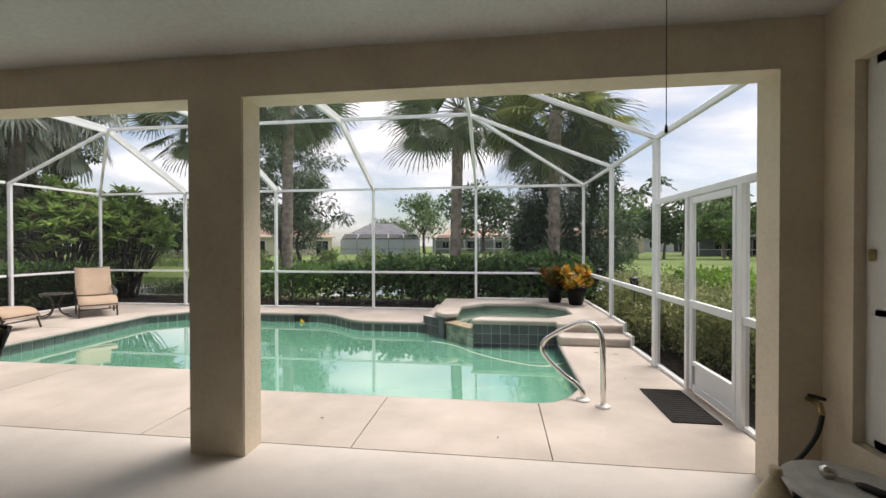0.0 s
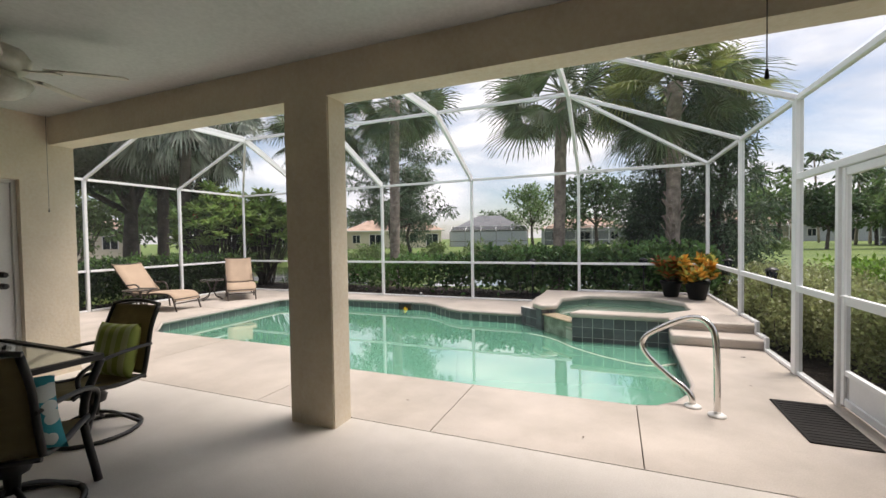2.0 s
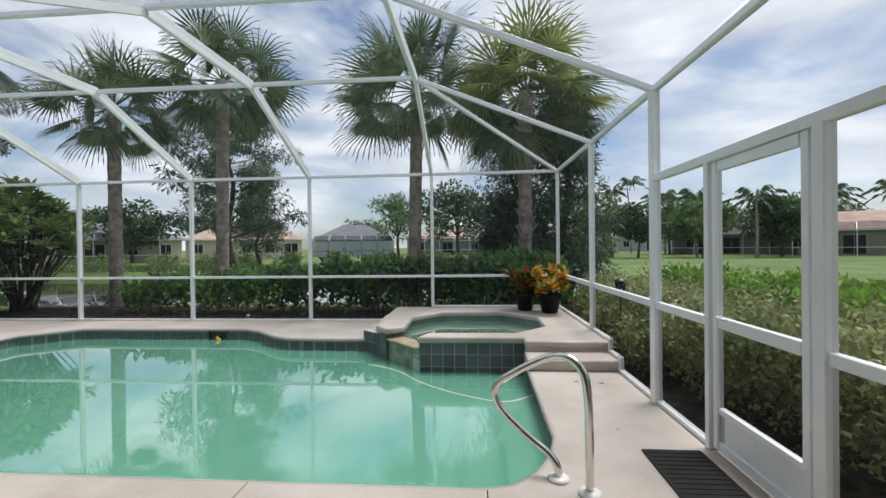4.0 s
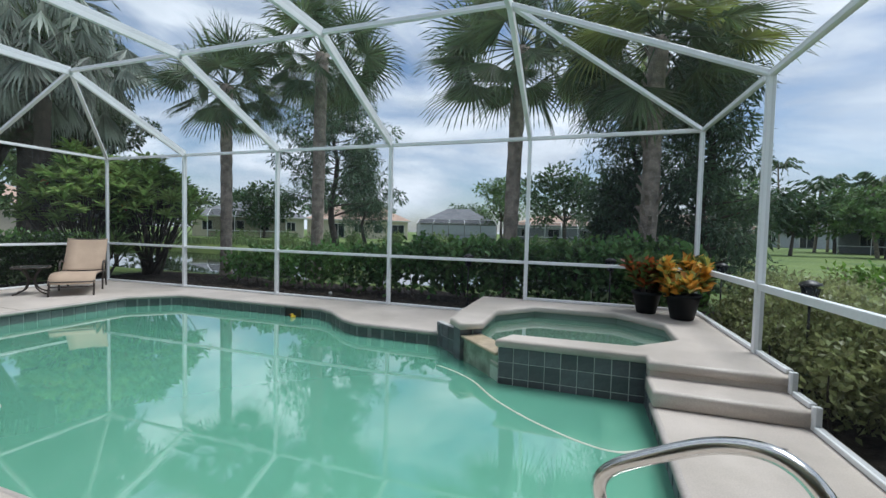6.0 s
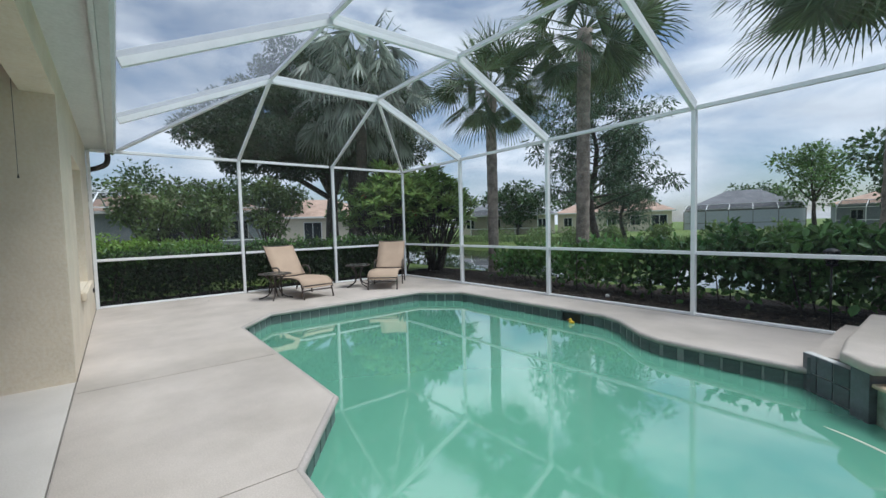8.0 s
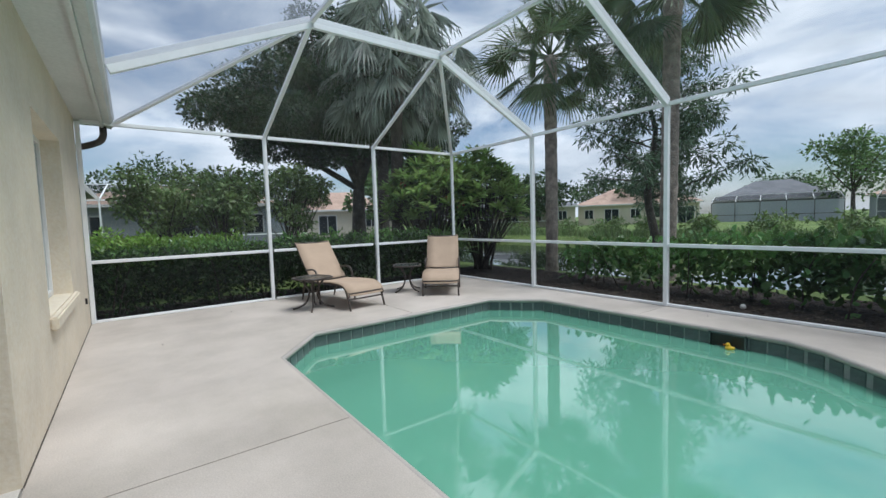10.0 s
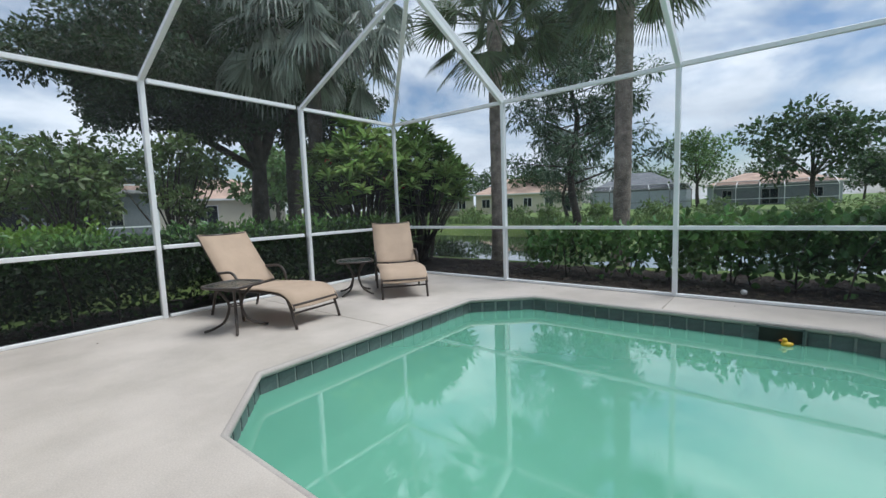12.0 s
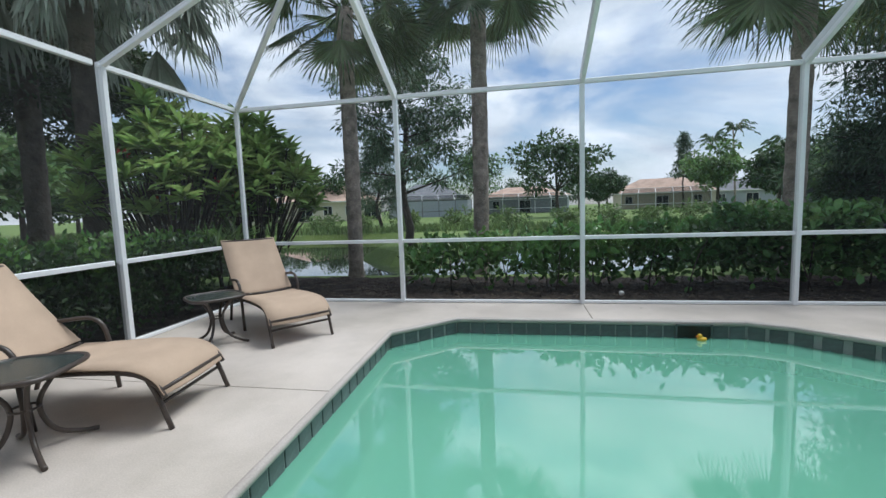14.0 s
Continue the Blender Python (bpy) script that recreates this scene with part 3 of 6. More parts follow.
box(bm, LEFT + 0.02, -2.8, 0, LEFT + 0.22, WALL_OUT - 0.2, 2.75)
box(bm, LEFT + 0.02, -3.0, 0, DOORWALL - 0.2, -2.8, 2.75)
box(bm, DOORWALL - 0.22, -2.8, 0, DOORWALL - 0.2, 2.1, 2.75)
struct("wall_house", bm, M_WALL, "beige stucco house end wall", "wall")
# eaves: soffit, fascia and gutter
bm = bmesh.new()
box(bm, LEFT - 0.35, -3.2, 2.66, 2.6, GUTTER - 0.10, 2.70)
box(bm, LEFT - 0.35, -3.2, 2.86, 2.6, GUTTER - 0.12, 2.90)
struct("soffit", bm, M_SOFFIT, "white boxed soffit under the house eaves", "soffit")
bm = bmesh.new()
box(bm, LEFT - 0.35, GUTTER - 0.12, 2.60, 2.6, GUTTER - 0.09, 2.86)
pro = [(0, 2.78), (0, 2.64), (0.07, 2.62), (0.10, 2.66), (0.115, 2.78), (0.10, 2.775), (0.09, 2.67), (0.012, 2.655)]
ends = [[bm.verts.new((x, GUTTER - 0.088 + dy, z)) for dy, z in pro] for x in (LEFT - 0.3, 2.55)]
for i in range(len(pro)):
    j = (i + 1) % len(pro)
    bm.faces.new((ends[0][i], ends[0][j], ends[1][j], ends[1][i]))
bm.faces.new(ends[0][::-1])
bm.faces.new(ends[1])
struct("gutter", bm, M_SOFFIT, "white aluminium gutter along the eaves", "gutter")
bm = bmesh.new()
v = [bm.verts.new(p) for p in ((LEFT - 0.4, GUTTER - 0.05, 2.88), (2.65, GUTTER - 0.05, 2.88), (2.65, -3.5, 5.0), (LEFT - 0.4, -3.5, 5.0))]
bm.faces.new(v)
made = bmesh.ops.extrude_face_region(bm, geom=list(bm.faces))
bmesh.ops.translate(bm, vec=(0, 0, 0.08), verts=[g for g in made["geom"] if isinstance(g, bmesh.types.BMVert)])
bmesh.ops.recalc_face_normals(bm, faces=list(bm.faces))
struct("roof", bm, M_ROOFGREY, "sloping grey house roof", "roof")

# ---- pool cage ----
cage = thing("pool_enclosure", "white aluminium pool cage with insect screen panels", "pool enclosure", kind="structure")
PW = 0.05


def cage_bar(name, a, b, w=PW, h=PW, up=(0, 0, 1)):
    bm = bmesh.new()
    beam(bm, a, b, w, h, up)
    bmesh.ops.bevel(bm, geom=list(bm.edges), offset=0.004, segments=1, affect="EDGES")
    return part(name, bm, M_WHITE, cage)


def base_z(x, y):
    return SPA_TOP if x > -0.9 and y > 5.95 else 0.0


for i, x in enumerate(POSTS_X):
    if i:
        cage_bar("post", (x, BACK, base_z(x, BACK)), (x, BACK, EAVE), 0.05, 0.075, (0, 1, 0))
for y in (BACK, LEFT_A, LEFT_B, WALL_OUT + 0.03):
    cage_bar("post", (LEFT, y, 0), (LEFT, y, EAVE), 0.075 if y != BACK else 0.05, 0.05, (0, 1, 0))
for y, w in ((RIGHT_A, 0.06), (MID_B, 0.10), (3.84, 0.05), (2.97, 0.07), (2.345, 0.05)):
    cage_bar("post", (rx(y), y, base_z(RIGHT, y)), (rx(y), y, EAVE if y in (RIGHT_A, MID_B) else 1.87), 0.06, w, (0, 1, 0))
for a, b in zip(POSTS_X, POSTS_X[1:]):
    cage_bar("eave_beam", (a + 0.026, BACK, EAVE), (b - 0.026, BACK, EAVE), 0.05, 0.05)
    cage_bar("chair_rail", (a + 0.026, BACK, RAIL), (b - 0.026, BACK, RAIL), 0.045, 0.045)
    z = SPA_TOP if a > -1 else 0.0
    cage_bar("sill", (a + 0.026, BACK, z + 0.02), (b - 0.026, BACK, z + 0.02), 0.05, 0.035)
for a, b in ((BACK, MID_A), (MID_A, MID_B), (MID_B, WALL_OUT + 0.03)):
    cage_bar("eave_beam", (LEFT, a - 0.026, EAVE), (LEFT, b + 0.026, EAVE))
    cage_bar("chair_rail", (LEFT, a - 0.026, RAIL), (LEFT, b + 0.026, RAIL), 0.045, 0.045)
    cage_bar("sill", (LEFT, a - 0.026, 0.02), (LEFT, b + 0.026, 0.02), 0.05, 0.035)
    cage_bar("eave_beam", (rx(a), a - 0.03, EAVE), (rx(b), b + 0.03, EAVE))
for a, b in ((BACK, RIGHT_A), (RIGHT_A, MID_B), (MID_B, 3.84), (2.97, 2.345)):
    z = SPA_TOP if a > 6 else 0.0
    cage_bar("chair_rail", (rx(a), a - 0.04, RAIL + 0.02), (rx(b), b + 0.04, RAIL + 0.02), 0.045, 0.06)
for a, b, z in ((BACK, 5.83, SPA_TOP), (5.78, 5.50, SPA_TOP / 2), (5.48, MID_B, 0), (MID_B, 3.84, 0), (2.97, 2.345, 0)):
    cage_bar("sill", (rx(a) + 0.01, a - 0.03, z + 0.02), (rx(b) + 0.01, b + 0.03, z + 0.02), 0.05, 0.035)
for y, z in ((5.80, SPA_TOP / 2), (5.478, 0.0)):
    cage_bar("sill_riser", (rx(y) + 0.01, y, z + 0.002), (rx(y) + 0.01, y, z + SPA_TOP / 2 + 0.037), 0.05, 0.035, (0, 1, 0))
cage_bar("gate_header", (rx(MID_B), MID_B - 0.05, 1.89), (rx(2.32), 2.32, 1.89), 0.055, 0.06)
for i, x in enumerate(POSTS_X[1:5]):
    cage_bar("rafter", (x, BACK, EAVE + 0.02), (x, MID_A, ROOF), 0.05, 0.13)
    cage_bar("rafter", (x, MID_A, ROOF), (x, MID_B, ROOF), 0.05, 0.13)
    cage_bar("rafter", (x, MID_B, ROOF), (x, GUTTER + 0.03, 2.70), 0.05, 0.13)
for a, b in zip(POSTS_X[1:4], POSTS_X[2:5]):
    for y in (MID_A, MID_B):
        cage_bar("purlin", (a + 0.026, y, ROOF + 0.01), (b - 0.026, y, ROOF + 0.01))
D1, E1, D4, E4 = (POSTS_X[1], MID_A, ROOF), (POSTS_X[1], MID_B, ROOF), (POSTS_X[4], MID_A, ROOF), (POSTS_X[4], MID_B, ROOF)
for a, b in (((LEFT, BACK, EAVE), D1), ((LEFT, LEFT_A, EAVE), D1), ((LEFT, LEFT_B, EAVE), E1), ((rx(BACK), BACK, EAVE), D4), ((rx(RIGHT_A), RIGHT_A, EAVE), D4), ((rx(MID_B), MID_B, EAVE), E4), ((LEFT, GUTTER + 0.03, EAVE + 0.02), E1)):
    cage_bar("hip_bar", a, b)


def pane(name, pts, mat):
    bm = bmesh.new()
    bm.faces.new([bm.verts.new(p) for p in pts])
    ob = part(name, bm, mat, cage, "fine grey insect screen")
    ob.visible_shadow = False


def wall_panes(p, q, low, dense=M_LOWSCREEN):
    (xa, ya), (xb, yb) = p, q
    pane("screen_panel", [(xa, ya, RAIL), (xb, yb, RAIL), (xb, yb, EAVE), (xa, ya, EAVE)], M_SCREEN)
    # lower pane darkened to carry the shade of the planting behind it
    pane("screen_panel", [(xa, ya, low), (xb, yb, low), (xb, yb, RAIL), (xa, ya, RAIL)], dense)


for a, b in zip(POSTS_X, POSTS_X[1:]):
    wall_panes((a, BACK), (b, BACK), SPA_TOP if a > -1 else 0)
for a, b in ((BACK, MID_A), (MID_A, MID_B), (MID_B, WALL_OUT)):
    wall_panes((LEFT, a), (LEFT, b), 0, M_HEDGESHADESCREEN)
for a, b in ((BACK, MID_A), (MID_A, MID_B), (MID_B, WALL_OUT)):
    wall_panes((rx(a), a), (rx(b), b), SPA_TOP if a > 7 else 0)
for a, b in zip(POSTS_X[1:4], POSTS_X[2:5]):
    pane("roof_screen", [(a, BACK, EAVE), (b, BACK, EAVE), (b, MID_A, ROOF), (a, MID_A, ROOF)], M_ROOFSCREEN)
    pane("roof_screen", [(a, MID_A, ROOF), (b, MID_A, ROOF), (b, MID_B, ROOF), (a, MID_B, ROOF)], M_ROOFSCREEN)
    pane("roof_screen", [(a, MID_B, ROOF), (b, MID_B, ROOF), (b, GUTTER, 2.7), (a, GUTTER, 2.7)], M_EAVESCREEN)
for s, D, E, xp in ((LEFT, D1, E1, POSTS_X[1]), (RIGHT, D4, E4, POSTS_X[4])):
    pane("roof_screen", [(s, BACK, EAVE), (xp, BACK, EAVE), D], M_ROOFSCREEN)
    pane("roof_screen", [(s, BACK, EAVE), D, (s, MID_A, EAVE)], M_ROOFSCREEN)
    pane("roof_screen", [(s, MID_A, EAVE), D, E, (s, MID_B, EAVE)], M_ROOFSCREEN)
    pane("roof_screen", [(s, MID_B, EAVE), E, (s, GUTTER, 2.65)], M_ROOFSCREEN)
    pane("roof_screen", [E, (xp, GUTTER, 2.7), (s, GUTTER, 2.65)], M_EAVESCREEN)

# ---- ground, lake ----
LAKE = [(-60, 12.0), (-30, 11.6), (-12, 11.25), (-5, 11.4), (2, 13.2), (6, 15.0), (8, 19), (6, 24), (-1, 26), (-7.4, 26), (-8.2, 17.4), (-9.4, 16.0), (-10.6, 17.4), (-11.4, 26), (-22, 26.5), (-60, 28)]
bm = bmesh.new()
hole = [(LEFT - 0.05, -3.0), (2.07, -3.0), (2.0, 8.5), (LEFT - 0.05, 8.5)]
fill(bm, [(-400, -300), (400, -300), (400, 500), (-400, 500)], -0.12, [hole, LAKE])
rim = [bm.verts.new((x, y, -0.12)) for x, y in LAKE]
low = [bm.verts.new((x, y, -0.7)) for x, y in offset_loop(LAKE, 0.9)]
for i in range(len(LAKE)):
    j = (i + 1) % len(LAKE)
    bm.faces.new((rim[i], rim[j], low[j], low[i]))
bmesh.ops.remove_doubles(bm, verts=list(bm.verts), dist=0.001)
bmesh.ops.recalc_face_normals(bm, faces=list(bm.faces))
struct("ground", bm, M_LAWN, "mown green lawn round the lake", "lawn")
bm = bmesh.new()
fill(bm, LAKE, -0.5)
struct("lake", bm, M_LAKE, "calm grey-green lake reflecting the sky", "lake")
bm = bmesh.new()
for (x0, y0, x1, y1) in ((LEFT - 1.6, BACK + 0.06, 4.2, BACK + 2.45), (LEFT - 1.6, 1.0, LEFT - 0.1, BACK + 0.06), (2.125, -3.0, 3.6, BACK + 0.06)):
    nx, ny = max(2, int((x1 - x0) / 0.12)), max(2, int((y1 - y0) / 0.12))
    grid = [[bm.verts.new((x0 + (x1 - x0) * i / nx, y0 + (y1 - y0) * j / ny, -0.085 + 0.05 * noise.noise((i * 0.6, j * 0.6, x0)))) for i in range(nx + 1)] for j in range(ny + 1)]
    for j in range(ny):
        for i in range(nx):
            bm.faces.new((grid[j][i], grid[j][i + 1], grid[j + 1][i + 1], grid[j + 1][i]))
tagged(part("mulch_bed", bm, M_MULCH), "dark brown bark mulch round the pool cage", "mulch", "", "stuff")

# ---- spa ----
spa = thing("spa", "raised octagonal concrete spa with slate-blue tile front", "spa", kind="structure")
INNER = [(-0.20, 6.22), (1.00, 6.25), (1.46, 6.68), (1.46, 7.45), (0.98, 7.98), (-0.08, 7.98), (-0.52, 7.50), (-0.60, 6.62)]
OUTER = [(-0.19, 6.05), (1.08, 6.05), (1.08, 5.83), (2.02, 5.83), (2.02, 8.52), (-0.90, 8.52), (-0.90, 7.30), (-0.76, 6.66)]


def loop_wall(bm, loop, z0, z1, skip=()):
    lo = [bm.verts.new((x, y, z0)) for x, y in loop]
    hi = [bm.verts.new((x, y, z1)) for x, y in loop]
    for i in range(len(loop)):
        j = (i + 1) % len(loop)
        if i not in skip:
            bm.faces.new((lo[i], lo[j], hi[j], hi[i]))


# raised deck: one slab with rounded edges, open at the spillway
SLAB = [(-0.215, 5.995), (1.06, 5.995), (1.06, 5.81), (2.025, 5.81), (2.02, 8.52), (-0.93, 8.52), (-0.93, 7.20), (-0.89, 6.72), (-0.70, 6.49), (-0.48, 6.66), (-0.48, 7.44), (-0.06, 7.94), (0.96, 7.94), (1.43, 7.44), (1.43, 6.70), (1.0, 6.28), (-0.10, 6.25)]
def rounded_slab(loop, top, drop, r):
    """A slab with a bullnose edge all round."""
    bm = bmesh.new()
    fill(bm, offset_loop(loop, r), top)
    rows = [(r, top)] + [(r - r * math.sin(a), top - r + r * math.cos(a)) for a in (0.4, 0.8, 1.2, math.pi / 2)] + [(0.0, top - drop + r * 0.6), (r * 0.2, top - drop + r * 0.15), (r * 0.6, top - drop), (r * 1.4, top - drop)]
    ribbon(bm, loop, rows)
    bmesh.ops.remove_doubles(bm, verts=list(bm.verts), dist=0.0005)
    bmesh.ops.recalc_face_normals(bm, faces=list(bm.faces))
    return bm


bm = rounded_slab(SLAB, SPA_TOP, 0.08, 0.03)
part("deck", bm, M_DECK, spa, "beige painted raised spa deck with a rounded edge")
bm = bmesh.new()
box(bm, 1.075, 5.83, -0.05, 2.0, 6.25, SPA_TOP - 0.06)
box(bm, 1.50, 6.25, -0.05, 2.0, 8.5, SPA_TOP - 0.06)
box(bm, -0.90, 8.05, -0.05, 1.50, 8.5, SPA_TOP - 0.06)
box(bm, -0.90, 7.30, -0.05, -0.64, 8.05, SPA_TOP - 0.06)
part("plinth", bm, M_DECK, spa, "beige painted masonry under the spa deck")
bm = bmesh.new()
loop_wall(bm, INNER, -0.55, SPA_TOP - 0.06)
tmp = bmesh.new()
fill(tmp, INNER, -0.55)
join(bm, tmp)
bmesh.ops.recalc_face_normals(bm, faces=list(bm.faces))
# the wall is low where the water runs over the spillway
for f in list(bm.faces):
    c = f.calc_center_median()
    if abs(f.normal.z) < 0.1 and math.hypot(c.x + 0.36, c.y - 6.42) < 0.22:
        pts = [v.co.copy() for v in f.verts]
        bm.faces.remove(f)
        bm.faces.new([bm.verts.new((p.x, p.y, min(p.z, 0.09))) for p in pts])
part("basin", bm, M_SPABASIN, spa, "greenish tiled spa basin")
bm = bmesh.new()
fill(bm, offset_loop(INNER, -0.0), 0.10)
ob = part("spa_water", bm, M_SPAWATER, spa, "pale green rippled spa water")
ob.visible_shadow = False
# steps up to the spa deck
bm = rounded_slab([(1.05, 5.487), (2.03, 5.487), (2.03, 5.86), (1.05, 5.86)], 0.125, 0.125, 0.028)
part("step", bm, M_DECK, spa, "beige painted concrete step")
# spillway: slab across the slanting side, with sloping tiled face
a, b = Vector((-0.17, 6.08, 0)), Vector((-0.66, 6.60, 0))
d = (b - a).normalized()
nrm = Vector((d.y, -d.x, 0))
if nrm.x > 0:
    nrm = -nrm
bm = bmesh.new()
m = Matrix((( *d, 0), (*nrm, 0), (0, 0, 1, 0), (0, 0, 0, 1))).transposed()
m.translation = a
tmp = bmesh.new()
L = (b - a).length
rbox(tmp, 0.0, -0.18, 0.075, L, 0.07, 0.105, 0.008, 1)
join(bm, tmp, m)
part("spillway", bm, M_SPILL, spa, "tan stone spillway ledge with a thin sheet of water")
bm = bmesh.new()
tmp = bmesh.new()
box(tmp, 0.0, -0.10, -0.5, L, 0.03, 0.073)
join(bm, tmp, m)
part("spill_face", bm, M_SPILLFACE, spa, "wet green tiled face under the spillway")
bm = bmesh.new()
rbox(bm, -1.13, 6.98, -0.45, -0.88, 8.50, 0.115, 0.03, 3)
part("shoulder", bm, M_DECK, spa, "lower stepped shoulder wall of the spa")
# corner columns of plain tile below the coping
bm = bmesh.new()
tmp = bmesh.new()
box(tmp, L + 0.005, -0.2, -0.5, L + 0.16, 0.075, SPA_TOP - 0.082)
join(bm, tmp, m)
part("shoulder_base", bm, M_TILE, spa, "slate-blue tiled base beside the spillway")
bm = bmesh.new()
box(bm, -0.185, 6.0205, -0.5, 1.05, 6.03, SPA_TOP - 0.065)
part("grout", bm, M_GROUT, spa, "pale grout behind the spa tiles")
bm = bmesh.new()
box(bm, -0.190, 6.033, -0.5, 1.05, 6.22, SPA_TOP - 0.065)
part("front_wall", bm, M_TILE, spa, "slate-blue tiled spa wall")
bm = bmesh.new()
beam(bm, (-0.70, 6.66, -0.15), (-1.13, 7.05, -0.15), 0.06, 0.55)
part("side_wall", bm, M_GROUT, spa, "pale grout behind the side tiles")

# tiles: one shared bevelled tile, 150 mm
def tile_mesh(name, w, h, mat):
    bm = bmesh.new()
    box(bm, -w / 2, -0.006, -h / 2, w / 2, 0.003, h / 2)
    bmesh.ops.bevel(bm, geom=[e for e in bm.edges if all(v.co.y < 0 for v in e.verts)], offset=0.003, segments=1, affect="EDGES")
    me = bpy.data.meshes.new(name)
    bm.to_mesh(me)
    bm.free()
    me.materials.append(mat)
    return me


def facing(p, out):
    """A pose at p whose -y axis points along out, upright."""
    y = -Vector(out).normalized()
    x = y.cross(Vector((0, 0, 1)))
    m = Matrix(((x.x, y.x, 0, p[0]), (x.y, y.y, 0, p[1]), (0, 0, 1, p[2]), (0, 0, 0, 1)))
    return m


big = tile_mesh("spa_tile", 0.1345, 0.142, M_TILE)
for r in range(3):
    for c in range(9):
        shared("tile", big, spa, facing((-0.115 + 0.1415 * c, 6.022, 0.105 - 0.148 * r), (0, -1, 0)))
for r in range(3):
    for c in range(3):
        shared("tile", big, spa, facing((1.072, 5.95 - 0.145 * c, 0.02 - 0.148 * r), (-1, 0, 0)))
for r in range(2):
    for c in range(2):
        shared("tile", big, spa, facing((-1.05 + 0.13 * c, 6.968, 0.03 - 0.148 * r), (0, -1, 0)))

run = Vector((-0.43, 0.39, 0)).normalized()
face = Vector((-run.y, run.x, 0))
face = face if face.y < 0 else -face
for r in range(3):
    for c in range(4):
        q = Vector((-0.70, 6.66, 0)) + run * (0.145 * (c + 0.5)) + face * 0.034
        shared("tile", big, spa, facing((q.x, q.y, 0.05 - 0.148 * r), face))
# waterline tiles round the pool
pool_edge = thing("waterline_tile_band", "band of grey-green waterline tiles under the pool coping", "pool tiles", kind="structure")
small = tile_mesh("waterline_tile", 0.138, 0.138, M_GREENTILE)
count = 0
for i in range(len(POOL)):
    if i in SPA_EDGE:
        continue
    p, q = Vector(POOL[i]), Vector(POOL[(i + 1) % len(POOL)])
    d = q - p
    inward = Vector((-d.y, d.x)).normalized()
    n = int(d.length / 0.15)
    for k in range(n):
        c = p + d * ((k + 0.5) / max(n, 1))
        if count < 290:
            shared("tile", small, pool_edge, facing((c.x + inward.x * 0.004, c.y + inward.y * 0.004, -0.132), (inward.x, inward.y, 0)))
            count += 1
bm = bmesh.new()
rows = [[bm.verts.new((x, y, z)) for x, y in offset_loop(POOL, 0.002)] for z in (-0.05, -0.215)]
for i in range(len(POOL)):
    if i not in SPA_EDGE:
        j = (i + 1) % len(POOL)
        bm.faces.new((rows[0][j], rows[0][i], rows[1][i], rows[1][j]))
part("grout", bm, M_GROUT_DARK, pool_edge, "grey grout between the tiles")

# skimmer opening with a small yellow float
bm = bmesh.new()
for z0, z1, x0, x1 in ((-0.05, -0.035, -4.0, -3.66), (-0.20, -0.185, -4.0, -3.66), (-0.2, -0.035, -4.0, -3.985), (-0.2, -0.035, -3.675, -3.66)):
    box(bm, x0, 7.675, z0, x1, 7.722, z1)
sk = tagged(part("skimmer", bm, M_GREENTILE), "dark grey skimmer mouth in the pool wall", "skimmer")
bm = bmesh.new()
box(bm, -3.986, 7.700, -0.187, -3.674, 7.716, -0.05)
part("throat", bm, M_BLACK, sk, "dark skimmer throat")
duck = thing("rubber_duck", "small yellow bath duck floating by the skimmer", "toy")
DX0, DY0, DZ0 = -3.78, 7.62, WATER
bm = bmesh.new()
spin(bm, [(0.004, -0.012), (0.026, -0.006), (0.034, 0.01), (0.030, 0.024), (0.016, 0.032), (0.004, 0.034)], 14, 0, 0)
for v in bm.verts:
    v.co.x *= 1.35
    v.co.z += 0.25 * max(0.0, v.co.x - 0.02)
bmesh.ops.translate(bm, vec=(DX0, DY0, DZ0), verts=list(bm.verts))
part("body", bm, M_YELLOW, duck)
bm = bmesh.new()
spin(bm, [(0.004, 0.024), (0.017, 0.030), (0.022, 0.045), (0.017, 0.060), (0.004, 0.066)], 14, -0.018, 0)
bmesh.ops.translate(bm, vec=(DX0, DY0, DZ0), verts=list(bm.verts))
part("head", bm, M_YELLOW, duck)
bm = bmesh.new()
beam(bm, (DX0 - 0.034, DY0 - 0.004, DZ0 + 0.043), (DX0 - 0.056, DY0 - 0.01, DZ0 + 0.040), 0.018, 0.007)
part("beak", bm, M_ORANGE, duck, "orange beak")
# white ball lying on the mulch
bm = bmesh.new()
bmesh.ops.create_icosphere(bm, subdivisions=3, radius=0.035)
bmesh.ops.translate(bm, vec=(-4.17, 9.22, -0.035), verts=list(bm.verts))
tagged(part("ball", bm, M_TRIM, smooth=True), "small white ball lying on the dark mulch", "ball")

# return fitting in the wall, floating hose and cleaner
bm = bmesh.new()
tmp = bmesh.new()
spin(tmp, [(0.045, 0), (0.045, 0.008), (0.03, 0.014), (0.018, 0.008), (0.012, 0.002)], 16)
join(bm, tmp, facing((-6.765, 6.05, -0.265), (1, 0, 0)) @ pose(0, 0, 0, 90, 0, 0))
tagged(part("return_fitting", bm, M_TRIM), "round white water inlet in the pool wall", "pool fitting")
bm = bmesh.new()
path = curve_points([(1.09, 5.25, -0.175), (0.75, 5.08, -0.187), (0.30, 5.28, -0.187), (-0.12, 5.62, -0.187), (-0.45, 6.02, -0.187), (-0.85, 6.28, -0.19), (-1.25, 6.36, -0.215), (-1.62, 6.12, -0.26), (-1.75, 5.6, -0.38), (-1.65, 5.1, -0.65), (-1.55, 4.8, -1.1), (-1.5, 4.7, -1.42)], 8)
tube(bm, path, 0.0145, 10)
